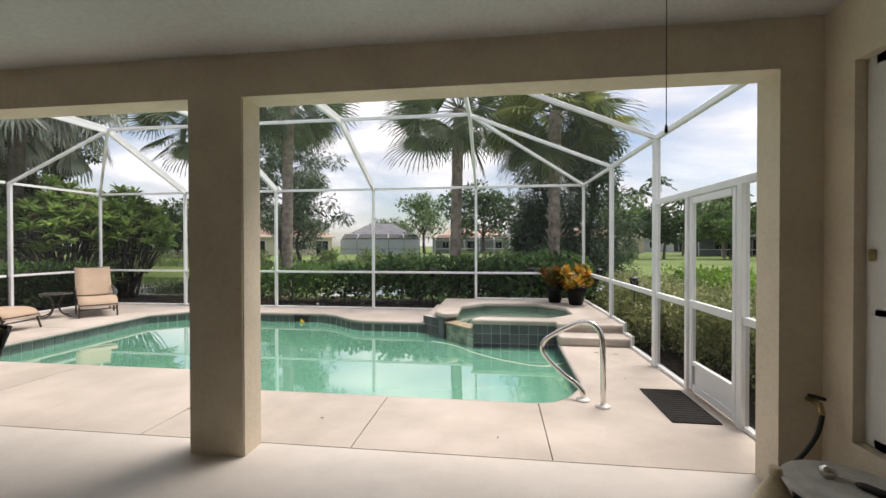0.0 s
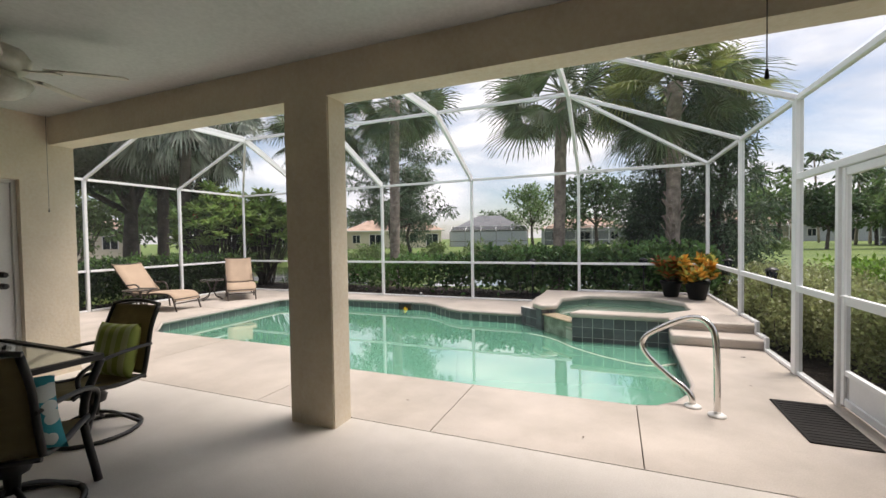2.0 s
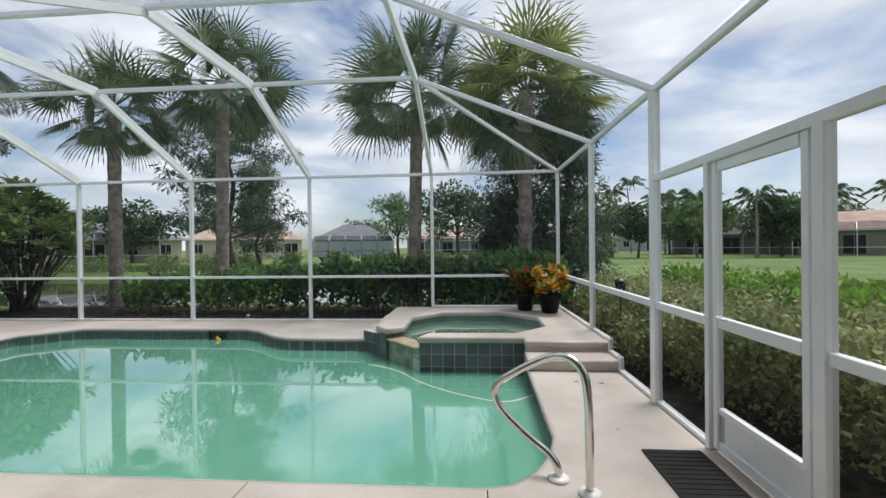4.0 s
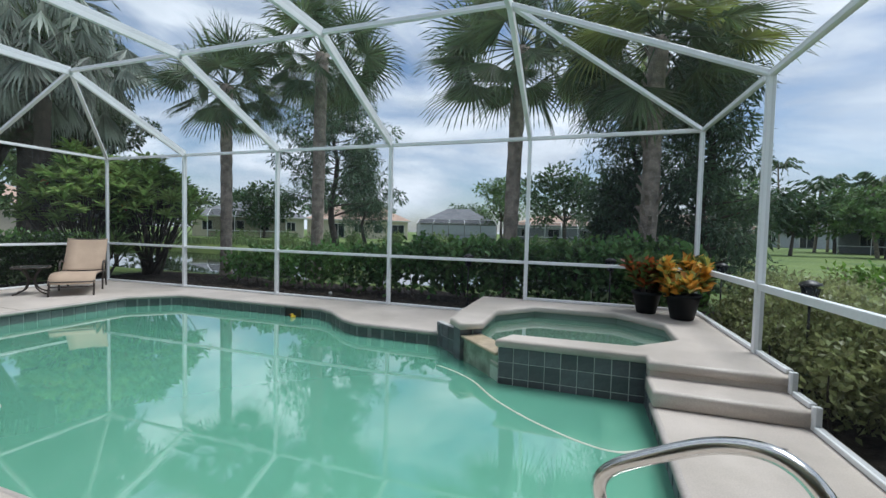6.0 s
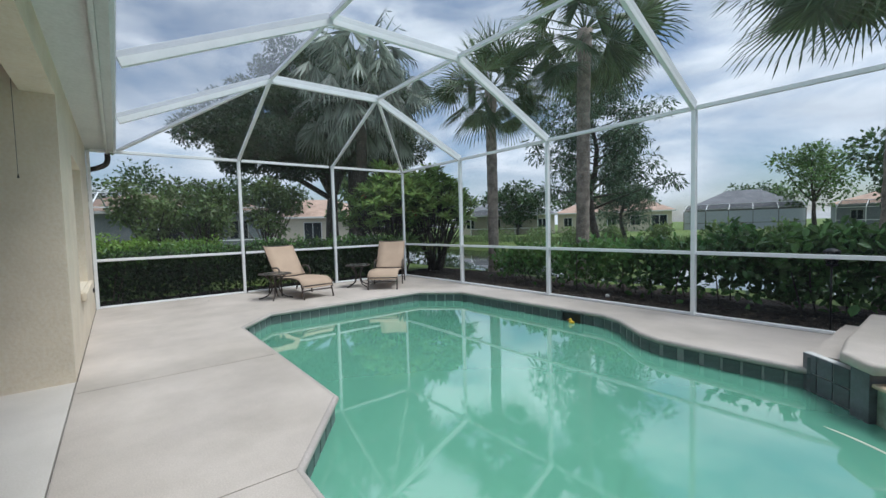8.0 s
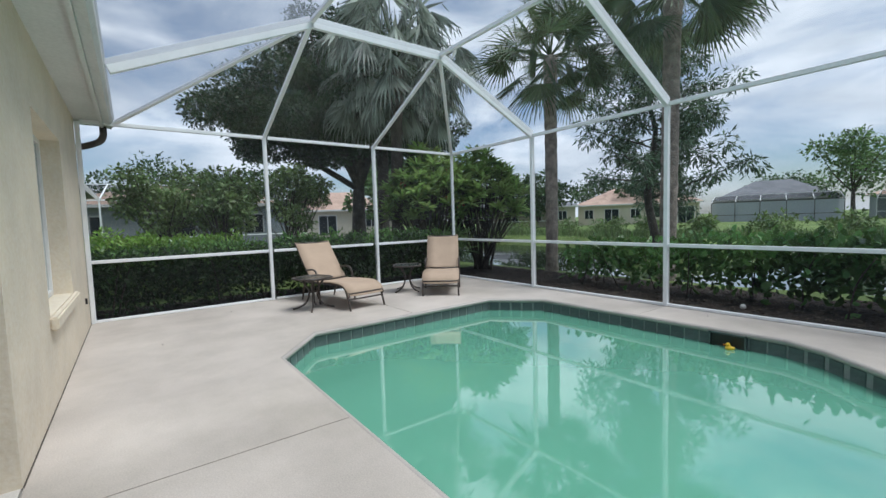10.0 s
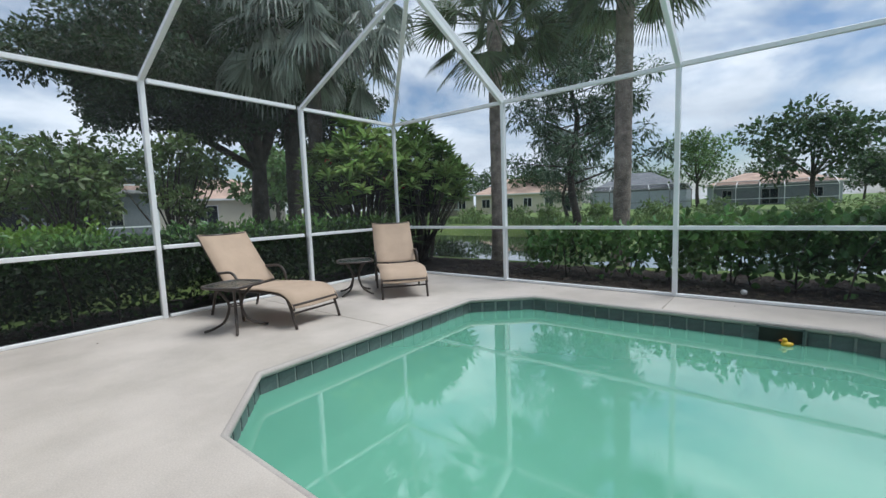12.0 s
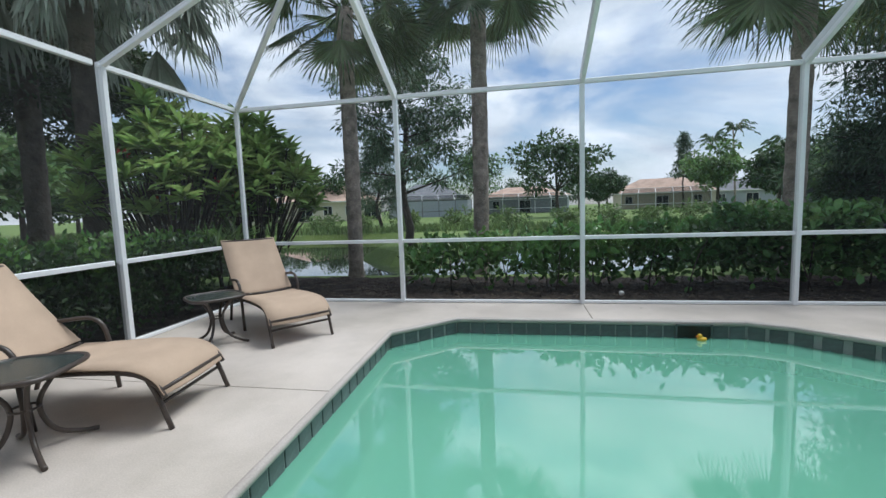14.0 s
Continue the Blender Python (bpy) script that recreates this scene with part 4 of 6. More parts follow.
hose = tagged(part("pool_hose", bm, M_HOSE), "long white ribbed hose floating on the pool", "hose")
cleaner = thing("pool_cleaner", "pale robotic pool cleaner on the pool floor", "pool cleaner")
bm = bmesh.new()
spin(bm, [(0.1, -1.49), (0.17, -1.47), (0.17, -1.38), (0.10, -1.30), (0.03, -1.29)], 14, -1.5, 4.7)
part("body", bm, M_HOSE, cleaner)
for sx in (-0.13, 0.13):
    bm = bmesh.new()
    rbox(bm, -1.5 + sx - 0.03, 4.58, -1.50, -1.5 + sx + 0.03, 4.82, -1.40, 0.015, 1)
    part("track", bm, M_BLACK, cleaner, "dark drive track")

# figure-four steel handrail
rail = thing("handrail", "polished steel pool handrail standing on the deck", "handrail")
bm = bmesh.new()
tube(bm, curve_points([(0.995, 3.285, 0.0), (0.995, 3.285, 0.30), (0.99, 3.29, 0.54), (0.97, 3.31, 0.67), (0.90, 3.37, 0.735), (0.79, 3.45, 0.705), (0.63, 3.51, 0.605), (0.53, 3.55, 0.52), (0.505, 3.555, 0.44), (0.56, 3.54, 0.34), (0.70, 3.50, 0.21), (0.80, 3.46, 0.14), (0.85, 3.425, 0.08), (0.856, 3.42, 0.0)], 6), 0.023, 14)
part("tube", bm, M_STEEL, rail)
for x, y in ((0.995, 3.285), (0.856, 3.42)):
    bm = bmesh.new()
    spin(bm, [(0.062, 0.0), (0.062, 0.012), (0.045, 0.022), (0.026, 0.026)], 18, x, y)
    part("escutcheon", bm, M_TRIM, rail, "white round base plate")

rail.matrix_world = pose(0.105, 0.0, 0) @ Matrix.Diagonal((1.0, 1.0, 0.97, 1.0))

# two small drain slots by the spa steps, and dry leaves on the deck
for x, y in ((1.47, 5.16), (1.70, 5.12)):
    bm = bmesh.new()
    rbox(bm, x - 0.022, y - 0.008, 0.0, x + 0.022, y + 0.008, 0.003, 0.001)
    tagged(part("drain_slot", bm, M_BLACK), "small dark drain slot in the deck", "drain")
LITTER = [(-2.35, 2.72), (-2.42, 2.80), (-2.30, 2.85), (-6.3, 8.1), (-4.2, 8.2), (1.5, 4.1), (-7.4, 3.0), (0.2, 2.6), (-8.8, 3.9), (-1.2, 2.75)]
for x, y in LITTER:
    leaf = leaves("fallen_leaf", np.array([[x, y, 0.006]]), np.array([[0.05, 0.1, 1.0]]), rng.normal(size=(1, 3)) * (1, 1, 0.02), 0.035, 0.016, M_CHIP)
    tagged(leaf, "dry brown leaf lying on the deck", "leaf", "leaves on the deck")
# door mat
bm = bmesh.new()
rbox(bm, 1.56, 3.02, 0.0, 1.93, 3.79, 0.012, 0.004, 1)
mat_thing = thing("door_mat", "black ribbed rubber door mat by the screen gate", "door mat")
part("base", bm, M_MAT, mat_thing)
for k in range(15):
    bm = bmesh.new()
    box(bm, 1.58, 3.05 + 0.049 * k, 0.0118, 1.91, 3.07 + 0.049 * k, 0.015)
    part("rib", bm, M_MAT, mat_thing)

# potted crotons on the spa deck
def croton(x, y, s, mats, label, spread):
    t = thing("potted_plant", label, "potted plant", "crotons on the spa deck")
    bm = bmesh.new()
    spin(bm, [(0.10 * s, SPA_TOP), (0.115 * s, SPA_TOP + 0.01), (0.165 * s, SPA_TOP + 0.24 * s), (0.18 * s, SPA_TOP + 0.25 * s), (0.18 * s, SPA_TOP + 0.285 * s), (0.16 * s, SPA_TOP + 0.285 * s), (0.15 * s, SPA_TOP + 0.25 * s)], 24, x, y)
    part("pot", bm, M_POT, t, "black plastic nursery pot")
    tips = []
    for k in range(14):
        a = k * 2.4
        q = spread * 0.55 * rng.random() ** 0.5
        tip = Vector((x + math.cos(a) * q, y + math.sin(a) * q, SPA_TOP + (0.35 + 0.30 * rng.random()) * s))
        bm = bmesh.new()
        limb(bm, (x + 0.05 * math.cos(a), y + 0.05 * math.sin(a), SPA_TOP + 0.24 * s), tip, 0.008, 0.005, 0.2, 5)
        part("stem", bm, M_DARKBARK, t)
        tips.append(tip)
    for mi, mat in enumerate(mats):
        C, N, U, L = [], [], [], []
        for j, tip in enumerate(tips):
            for k in range(9):
                a = rng.random() * 6.28
                el = radians(10 + 70 * rng.random())
                C.append(tuple(tip - Vector((0, 0, 0.14 * rng.random()))))
                U.append((math.cos(a) * math.cos(el), math.sin(a) * math.cos(el), math.sin(el)))
                N.append((0.3 * rng.normal(), 0.3 * rng.normal(), 1))
                L.append(0.16 * s * (0.6 + 0.5 * rng.random()))
        L = np.array(L)
        leaves("foliage", np.array(C), np.array(N), np.array(U), L, L * 0.42, mat, t, 0.25, True)


croton(1.33, 8.10, 1.0, (M_CROTONRED, M_CROTONGREEN, M_CROTONGREEN, M_CROTONRED), "red and green croton in a black nursery pot", 0.42)
croton(1.69, 7.83, 1.1, (M_CROTONORANGE, M_CROTONYELLOW, M_CROTONORANGE, M_CROTONGREEN), "orange and yellow croton in a black nursery pot", 0.44)


# black garden lamps beyond the screen
def path_lamp(x, y, h):
    t = thing("garden_lamp", "black solar lantern on a stake in the mulch bed", "garden lamp", "solar lamps round the cage")
    bm = bmesh.new()
    tube(bm, [(x, y, -0.12), (x, y, h - 0.19)], 0.010, 8)
    part("stake", bm, M_BLACK, t)
    bm = bmesh.new()
    spin(bm, [(0.02, h - 0.20), (0.05, h - 0.19), (0.055, h - 0.175), (0.03, h - 0.172)], 4, x, y)
    part("base", bm, M_BLACK, t)
    bm = bmesh.new()
    spin(bm, [(0.036, h - 0.172), (0.062, h - 0.045), (0.05, h - 0.043)], 4, x, y)
    part("lens", bm, M_DARKGLASS, t, "dark glass lens")
    for k in range(4):
        a = 2 * math.pi * k / 4
        bm = bmesh.new()
        beam(bm, (x + 0.041 * math.cos(a), y + 0.041 * math.sin(a), h - 0.175), (x + 0.068 * math.cos(a), y + 0.068 * math.sin(a), h - 0.042), 0.009, 0.009)
        part("frame_bar", bm, M_BLACK, t)
    bm = bmesh.new()
    spin(bm, [(0.076, h - 0.045), (0.080, h - 0.035), (0.072, h - 0.02), (0.03, h + 0.0), (0.008, h + 0.006)], 16, x, y)
    part("cap", bm, M_BLACK, t, "flat black cap with a solar cell")


for x, y, h in ((-1.28, 8.9, 0.87), (0.93, 8.9, 0.90), (2.33, 8.75, 0.90), (2.3, 6.34, 0.91)):
    path_lamp(x, y, h)

# screen gate in the east wall
gate = thing("gate", "white aluminium screen gate with a solid kick panel", "gate", kind="structure")
GX, G0, G1, GZ0, GZ1 = rx(3.4), 3.02, 3.80, 0.03, 1.85
for y in (G0 + 0.025, G1 - 0.025):
    bm = bmesh.new()
    rbox(bm, GX - 0.02, y - 0.024, GZ0, GX + 0.02, y + 0.024, GZ1, 0.003)
    part("stile", bm, M_WHITE, gate)
for z, h in ((GZ0 + 0.03, 0.06), (0.285, 0.04), (0.84, 0.07), (GZ1 - 0.03, 0.06)):
    bm = bmesh.new()
    rbox(bm, GX - 0.019, G0 + 0.06, z - h / 2, GX + 0.019, G1 - 0.06, z + h / 2, 0.003)
    part("crossbar", bm, M_WHITE, gate)
bm = bmesh.new()
box(bm, GX - 0.005, G0 + 0.06, 0.09, GX + 0.005, G1 - 0.06, 0.265)
part("kick_panel", bm, M_WHITE, gate, "plain white metal kick panel")
bm = bmesh.new()
tube(bm, [(GX - 0.02, 3.70, 0.88), (GX - 0.06, 3.70, 0.88), (GX - 0.06, 3.58, 0.88)], 0.008, 8)
part("latch", bm, M_WHITE, gate, "white lever latch")

# ---- furniture ----
def lounger(at):
    """Sling lounger with its back raised; local x runs from foot to head."""
    t = thing("sun_lounger", "tan sling sun lounger with a bronze frame and raised back", "sun lounger", "loungers by the pool")
    W = 0.29
    seat_line = curve_points([(0.0, 0, 0.20), (0.06, 0, 0.285), (0.20, 0, 0.345), (0.5, 0, 0.35), (0.80, 0, 0.335), (1.02, 0, 0.325)], 5)
    back_line = curve_points([(1.05, 0, 0.35), (1.22, 0, 0.52), (1.40, 0, 0.73), (1.535, 0, 0.90), (1.57, 0, 0.92)], 5)
    for name, line in (("seat", seat_line), ("backrest", back_line)):
        bm = bmesh.new()
        rows = [[bm.verts.new((p.x, y, p.z + 0.012 - 0.012 * max(0.0, 1 - (y / W) ** 2))) for y in (-W - 0.014, -W / 2, 0, W / 2, W + 0.014)] for p in line]
        for r0, r1 in zip(rows, rows[1:]):
            for i in range(4):
                bm.faces.new((r0[i], r0[i + 1], r1[i + 1], r1[i])).smooth = True
        made = bmesh.ops.extrude_face_region(bm, geom=list(bm.faces))
        bmesh.ops.translate(bm, vec=(0, 0, -0.006), verts=[g for g in made["geom"] if isinstance(g, bmesh.types.BMVert)])
        bmesh.ops.recalc_face_normals(bm, faces=list(bm.faces))
        part(name, bm, M_SLING, t, "taut tan woven sling")
    for s in (-W, W):
        bm = bmesh.new()
        tube(bm, [(p.x, s, p.z - 0.012) for p in seat_line] + [(1.30, s, 0.313)], 0.015, 8)
        part("side_rail", bm, M_BRONZE, t)
        bm = bmesh.new()
        tube(bm, [(p.x + 0.012, s, p.z - 0.012) for p in back_line], 0.014, 8)
        part("back_rail", bm, M_BRONZE, t)
        bm = bmesh.new()
        tube(bm, curve_points([(0.10, s, 0.30), (0.05, s, 0.20), (-0.02, s, 0.0)], 4), 0.015, 8)
        part("leg", bm, M_BRONZE, t)
        bm = bmesh.new()
        tube(bm, curve_points([(0.80, s * 1.06, 0.0), (0.84, s * 1.06, 0.34), (0.88, s * 1.06, 0.47), (0.97, s * 1.06, 0.52), (1.12, s * 1.06, 0.51), (1.22, s * 1.04, 0.50)], 5), 0.015, 8)
        part("armrest", bm, M_BRONZE, t, "curved bronze armrest and leg")
        bm = bmesh.new()
        tube(bm, curve_points([(1.28, s, 0.325), (1.34, s, 0.2), (1.42, s, 0.0)], 4), 0.015, 8)
        part("leg", bm, M_BRONZE, t)
    for x, z, r in ((0.035, 0.15, 0.011), (0.02, 0.235, 0.012), (1.04, 0.335, 0.012), (1.55, 0.912, 0.013)):
        bm = bmesh.new()
        tube(bm, [(x, -W, z), (x, W, z)], r, 8)
        part("crossbar", bm, M_BRONZE, t)
    t.matrix_world = at
    return t


first = lounger(pose(-7.60, 5.46, 0, 0, 0, 188))
copy_thing(first, pose(-7.60, 6.78, 0, 0, 0, 141))


def side_table(at):
    t = thing("side_table", "small dark glass side table on curved bronze legs", "side table", "side tables by the loungers")
    bm = bmesh.new()
    n, h, S = 32, 0.455, 0.235
    loop = []
    for k in range(n):
        a = 2 * math.pi * k / n
        c, s = math.cos(a), math.sin(a)
        loop.append((S * math.copysign(abs(c) ** 0.55, c), S * math.copysign(abs(s) ** 0.55, s)))
    tube(bm, [(x, y, h) for x, y in loop + loop[:1]], 0.014, 8, False)
    part("rim", bm, M_BRONZE, t)
    bm = bmesh.new()
    fill(bm, loop, h + 0.004)
    made = bmesh.ops.extrude_face_region(bm, geom=list(bm.faces))
    bmesh.ops.translate(bm, vec=(0, 0, -0.006), verts=[g for g in made["geom"] if isinstance(g, bmesh.types.BMVert)])
    bmesh.ops.recalc_face_normals(bm, faces=list(bm.faces))
    part("tabletop", bm, M_DARKTOP, t, "dark pebbled glass top")
    for k in range(4):
        a = radians(45 + 90 * k)
        o = Vector((math.cos(a), math.sin(a), 0))
        bm = bmesh.new()
        tube(bm, curve_points([o * 0.20 + Vector((0, 0, h)), o * 0.12 + Vector((0, 0, 0.38)), o * 0.055 + Vector((0, 0, 0.25)), o * 0.10 + Vector((0, 0, 0.10)), o * 0.20 + Vector((0, 0, 0.035)), o * 0.29 + Vector((0, 0, 0.012))], 5), 0.013, 8)
        part("leg", bm, M_BRONZE, t)
    bm = bmesh.new()
    tube(bm, [(0.062 * math.cos(2 * math.pi * k / 16), 0.062 * math.sin(2 * math.pi * k / 16), 0.25) for k in range(17)], 0.007, 6, False)
    part("ring", bm, M_BRONZE, t)
    t.matrix_world = at
    return t


first = side_table(pose(-8.11, 4.86, 0, 0, 0, 20))
copy_thing(first, pose(-8.42, 6.66, 0, 0, 0, 55))

# ---- porch dining set ----
table = thing("dining_table", "glass-topped patio dining table with a black metal frame", "dining table")
TX0, TX1, TY0, TY1, TH = -3.42, -2.335, 0.30, 1.11, 0.72
bm = bmesh.new()
rbox(bm, TX0 + 0.02, TY0 + 0.02, TH - 0.006, TX1 - 0.02, TY1 - 0.02, TH + 0.001, 0.002)
part("tabletop", bm, M_TABLEGLASS, table, "clear tempered glass top").visible_shadow = False
for a, b in (((TX0, TY0), (TX1, TY0)), ((TX1, TY0), (TX1, TY1)), ((TX1, TY1), (TX0, TY1)), ((TX0, TY1), (TX0, TY0))):
    bm = bmesh.new()
    beam(bm, (*a, TH - 0.006), (*b, TH - 0.006), 0.035, 0.03)
    part("frame_bar", bm, M_BLACK, table)
for x, y in ((TX0, TY0), (TX1, TY0), (TX1, TY1), (TX0, TY1)):
    cx, cy = (TX0 + TX1) / 2, (TY0 + TY1) / 2
    bm = bmesh.new()
    tube(bm, curve_points([(x, y, TH - 0.02), (x + (cx - x) * 0.14, y + (cy - y) * 0.14, 0.4), (x + (cx - x) * 0.05, y + (cy - y) * 0.05, 0.0)], 6), 0.022, 8)
    part("leg", bm, M_BLACK, table)


def patio_chair(at):
    """Swivel rocker; local +y is forward."""
    t = thing("patio_chair", "brown sling swivel patio chair with a black frame", "chair", "chairs round the patio table")
    W = 0.225
    back = curve_points([(0, -0.20, 0.42), (0, -0.235, 0.60), (0, -0.27, 0.80), (0, -0.335, 0.97)], 5)
    seat = curve_points([(0, -0.20, 0.41), (0, 0.0, 0.40), (0, 0.20, 0.43), (0, 0.28, 0.40)], 5)
    for name, line, off in (("backrest", back, (0, 0.005, 0)), ("seat", seat, (0, 0, -0.005))):
        bm = bmesh.new()
        rows = [[bm.verts.new((x, p.y - (0.02 * (1 - (x / W) ** 2) if name == "backrest" else 0), p.z - (0.015 * (1 - (x / W) ** 2) if name == "seat" else 0))) for x in (-W, -W / 2, 0, W / 2, W)] for p in line]
        for r0, r1 in zip(rows, rows[1:]):
            for i in range(4):
                bm.faces.new((r0[i], r0[i + 1], r1[i + 1], r1[i])).smooth = True
        made = bmesh.ops.extrude_face_region(bm, geom=list(bm.faces))
        bmesh.ops.translate(bm, vec=off, verts=[g for g in made["geom"] if isinstance(g, bmesh.types.BMVert)])
        bmesh.ops.recalc_face_normals(bm, faces=list(bm.faces))
        part(name, bm, M_SLINGDARK, t, "olive-brown woven sling")
    for s in (-W, W):
        bm = bmesh.new()
        tube(bm, [(s, p.y, p.z) for p in reversed(back)] + [(s, p.y, p.z) for p in seat[1:]], 0.017, 8)
        part("side_rail", bm, M_BLACK, t)
        bm = bmesh.new()
        tube(bm, curve_points([(s * 1.02, -0.26, 0.66), (s * 1.15, -0.05, 0.66), (s * 1.18, 0.15, 0.63), (s * 1.15, 0.26, 0.56), (s * 1.08, 0.24, 0.44), (s, 0.18, 0.40)], 5), 0.015, 8)
        part("armrest", bm, M_BLACK, t)
    bm = bmesh.new()
    tube(bm, curve_points([(-W - 0.01, -0.335, 0.98), (-W / 2, -0.35, 1.0), (0, -0.355, 1.005), (W / 2, -0.35, 1.0), (W + 0.01, -0.335, 0.98)], 4), 0.016, 8)
    part("top_rail", bm, M_BLACK, t)
    for y, z in ((-0.21, 0.395), (0.2, 0.395)):
        bm = bmesh.new()
        tube(bm, [(-W, y, z), (W, y, z)], 0.013, 8)
        part("crossbar", bm, M_BLACK, t)
    bm = bmesh.new()
    spin(bm, [(0.03, 0.14), (0.035, 0.24), (0.07, 0.25), (0.08, 0.30), (0.05, 0.34), (0.11, 0.36), (0.11, 0.385)], 14)
    part("swivel", bm, M_BLACK, t, "black swivel hub")
    bm = bmesh.new()
    tube(bm, [(0.27 * math.cos(2 * math.pi * k / 28), 0.27 * math.sin(2 * math.pi * k / 28), 0.018) for k in range(29)], 0.016, 8, False)
    part("base_ring", bm, M_BLACK, t)
    for k in range(4):
        a = radians(45 + 90 * k)
        bm = bmesh.new()
        tube(bm, curve_points([(0, 0, 0.17), (0.12 * math.cos(a), 0.12 * math.sin(a), 0.13), (0.27 * math.cos(a), 0.27 * math.sin(a), 0.018)], 4), 0.014, 8)
        part("spoke", bm, M_BLACK, t)
    t.matrix_world = at
    return t


def heading(fx, fy):
    return math.degrees(math.atan2(-fx, fy))


CHAIRS = [(-2.39, 0.735, heading(-0.65, 0.76)), (-3.08, 1.45, heading(0.12, -1.0)), (-3.91, 0.70, heading(0.95, 0.0)), (-3.21, 0.23, heading(0.12, 1.0))]
CHAIR_H = Matrix.Diagonal((1.0, 1.0, 0.9, 1.0))
first = patio_chair(pose(CHAIRS[0][0], CHAIRS[0][1], 0, 0, 0, CHAIRS[0][2]) @ CHAIR_H)
for x, y, r in CHAIRS[1:]:
    copy_thing(first, pose(x, y, 0, 0, 0, r))


def pillow(x, y, r, mat, label, size=0.40):
    bm = bmesh.new()
    n = 12
    front, rear = [], []
    for j in range(n + 1):
        fr, rr = [], []
        for i in range(n + 1):
            u, v = 2 * i / n - 1, 2 * j / n - 1
            pinch = 1 - 0.10 * (1 - abs(u)) * abs(v) ** 4 * 1.0
            e = (max(0, 1 - u ** 4) * max(0, 1 - v ** 4)) ** 0.5
            fr.append(bm.verts.new((u * size / 2 * (1 - 0.06 * (1 - v * v) * abs(u) ** 3), 0.065 * e, v * size / 2 * (1 - 0.06 * (1 - u * u) * abs(v) ** 3))))
            rr.append(fr[-1] if e == 0 else bm.verts.new((fr[-1].co.x, -0.065 * e, fr[-1].co.z)))
        front.append(fr), rear.append(rr)
    for j in range(n):
        for i in range(n):
            bm.faces.new((front[j][i], front[j][i + 1], front[j + 1][i + 1], front[j + 1][i])).smooth = True
            q = (rear[j][i], rear[j + 1][i], rear[j + 1][i + 1], rear[j][i + 1])
            bm.faces.new(q).smooth = True
    ob = part("cushion", bm, mat)
    ob.matrix_world = pose(x, y, 0, 0, 0, r) @ pose(0, -0.165, 0.56, 14, 0, 0)
    return tagged(ob, label, "cushion", "cushions on the patio chairs")


pillow(*CHAIRS[1], M_STRIPE, "green and cream striped cushion leaning on a chair")
pillow(*CHAIRS[2], M_STRIPE, "green and cream striped cushion leaning on a chair")
pillow(CHAIRS[0][0] + 0.07, CHAIRS[0][1] + 0.055, CHAIRS[0][2], M_TEAL, "teal patterned cushion leaning on a chair")

# ---- ceiling fan ----
fan = thing("ceiling_fan", "off-white five-blade ceiling fan with a frosted bowl light", "ceiling fan")
FX, FY = -3.09, 1.02
bm = bmesh.new()
spin(bm, [(0.02, CEIL - 0.07), (0.034, CEIL - 0.06), (0.052, CEIL - 0.02), (0.055, CEIL)], 20, FX, FY)
part("canopy", bm, M_FAN, fan)
bm = bmesh.new()
tube(bm, [(FX, FY, CEIL - 0.14), (FX, FY, CEIL - 0.07)], 0.014, 10)
part("rod", bm, M_FAN, fan)
bm = bmesh.new()
spin(bm, [(0.03, CEIL - 0.29), (0.10, CEIL - 0.28), (0.125, CEIL - 0.24), (0.13, CEIL - 0.21), (0.10, CEIL - 0.165), (0.04, CEIL - 0.14)], 24, FX, FY)
part("motor", bm, M_FAN, fan)
for k in range(5):
    a = radians(43 + 72 * k)
    m = pose(FX, FY, CEIL - 0.27, 0, 0, math.degrees(a)) @ pose(0, 0, 0, 11, 0, 0)
    bm = bmesh.new()
    tmp = bmesh.new()
    box(tmp, 0.09, -0.018, -0.004, 0.22, 0.018, 0.004)
    box(tmp, 0.20, -0.045, -0.004, 0.25, 0.045, 0.004)
    join(bm, tmp, m)
    arm = part("bracket", bm, M_FAN, fan)
    bm = bmesh.new()
    tmp = bmesh.new()
    prof = [(0.20, 0.048), (0.32, 0.056), (0.46, 0.063), (0.53, 0.061), (0.555, 0.042), (0.56, 0.0)]
    up = [tmp.verts.new((x, w, 0.006)) for x, w in prof] + [tmp.verts.new((x, -w, 0.006)) for x, w in prof[::-1][1:]]
    tmp.faces.new(up)
    made = bmesh.ops.extrude_face_region(tmp, geom=list(tmp.faces))
    bmesh.ops.translate(tmp, vec=(0, 0, 0.007), verts=[g for g in made["geom"] if isinstance(g, bmesh.types.BMVert)])
    bmesh.ops.recalc_face_normals(tmp, faces=list(tmp.faces))
    join(bm, tmp, m)
    part("blade", bm, M_FAN, fan)
bm = bmesh.new()
spin(bm, [(0.06, CEIL - 0.34), (0.08, CEIL - 0.33), (0.07, CEIL - 0.29)], 20, FX, FY)
part("light_kit", bm, M_FAN, fan)
bm = bmesh.new()
spin(bm, [(0.01, CEIL - 0.43), (0.06, CEIL - 0.42), (0.11, CEIL - 0.385), (0.135, CEIL - 0.34), (0.13, CEIL - 0.335)], 24, FX, FY)
part("bowl", bm, M_FROST, fan, "frosted glass light bowl, unlit")
bm = bmesh.new()
tube(bm, [(FX - 0.09, FY - 0.02, CEIL - 0.34), (FX - 0.09, FY - 0.02, CEIL - 0.94)], 0.0019, 5)
part("pull_chain", bm, M_BLACK, fan)
fan.matrix_world = Matrix.Translation((FX, FY, CEIL)) @ Matrix.Scale(1.18, 4) @ Matrix.Translation((-FX, -FY, -CEIL))


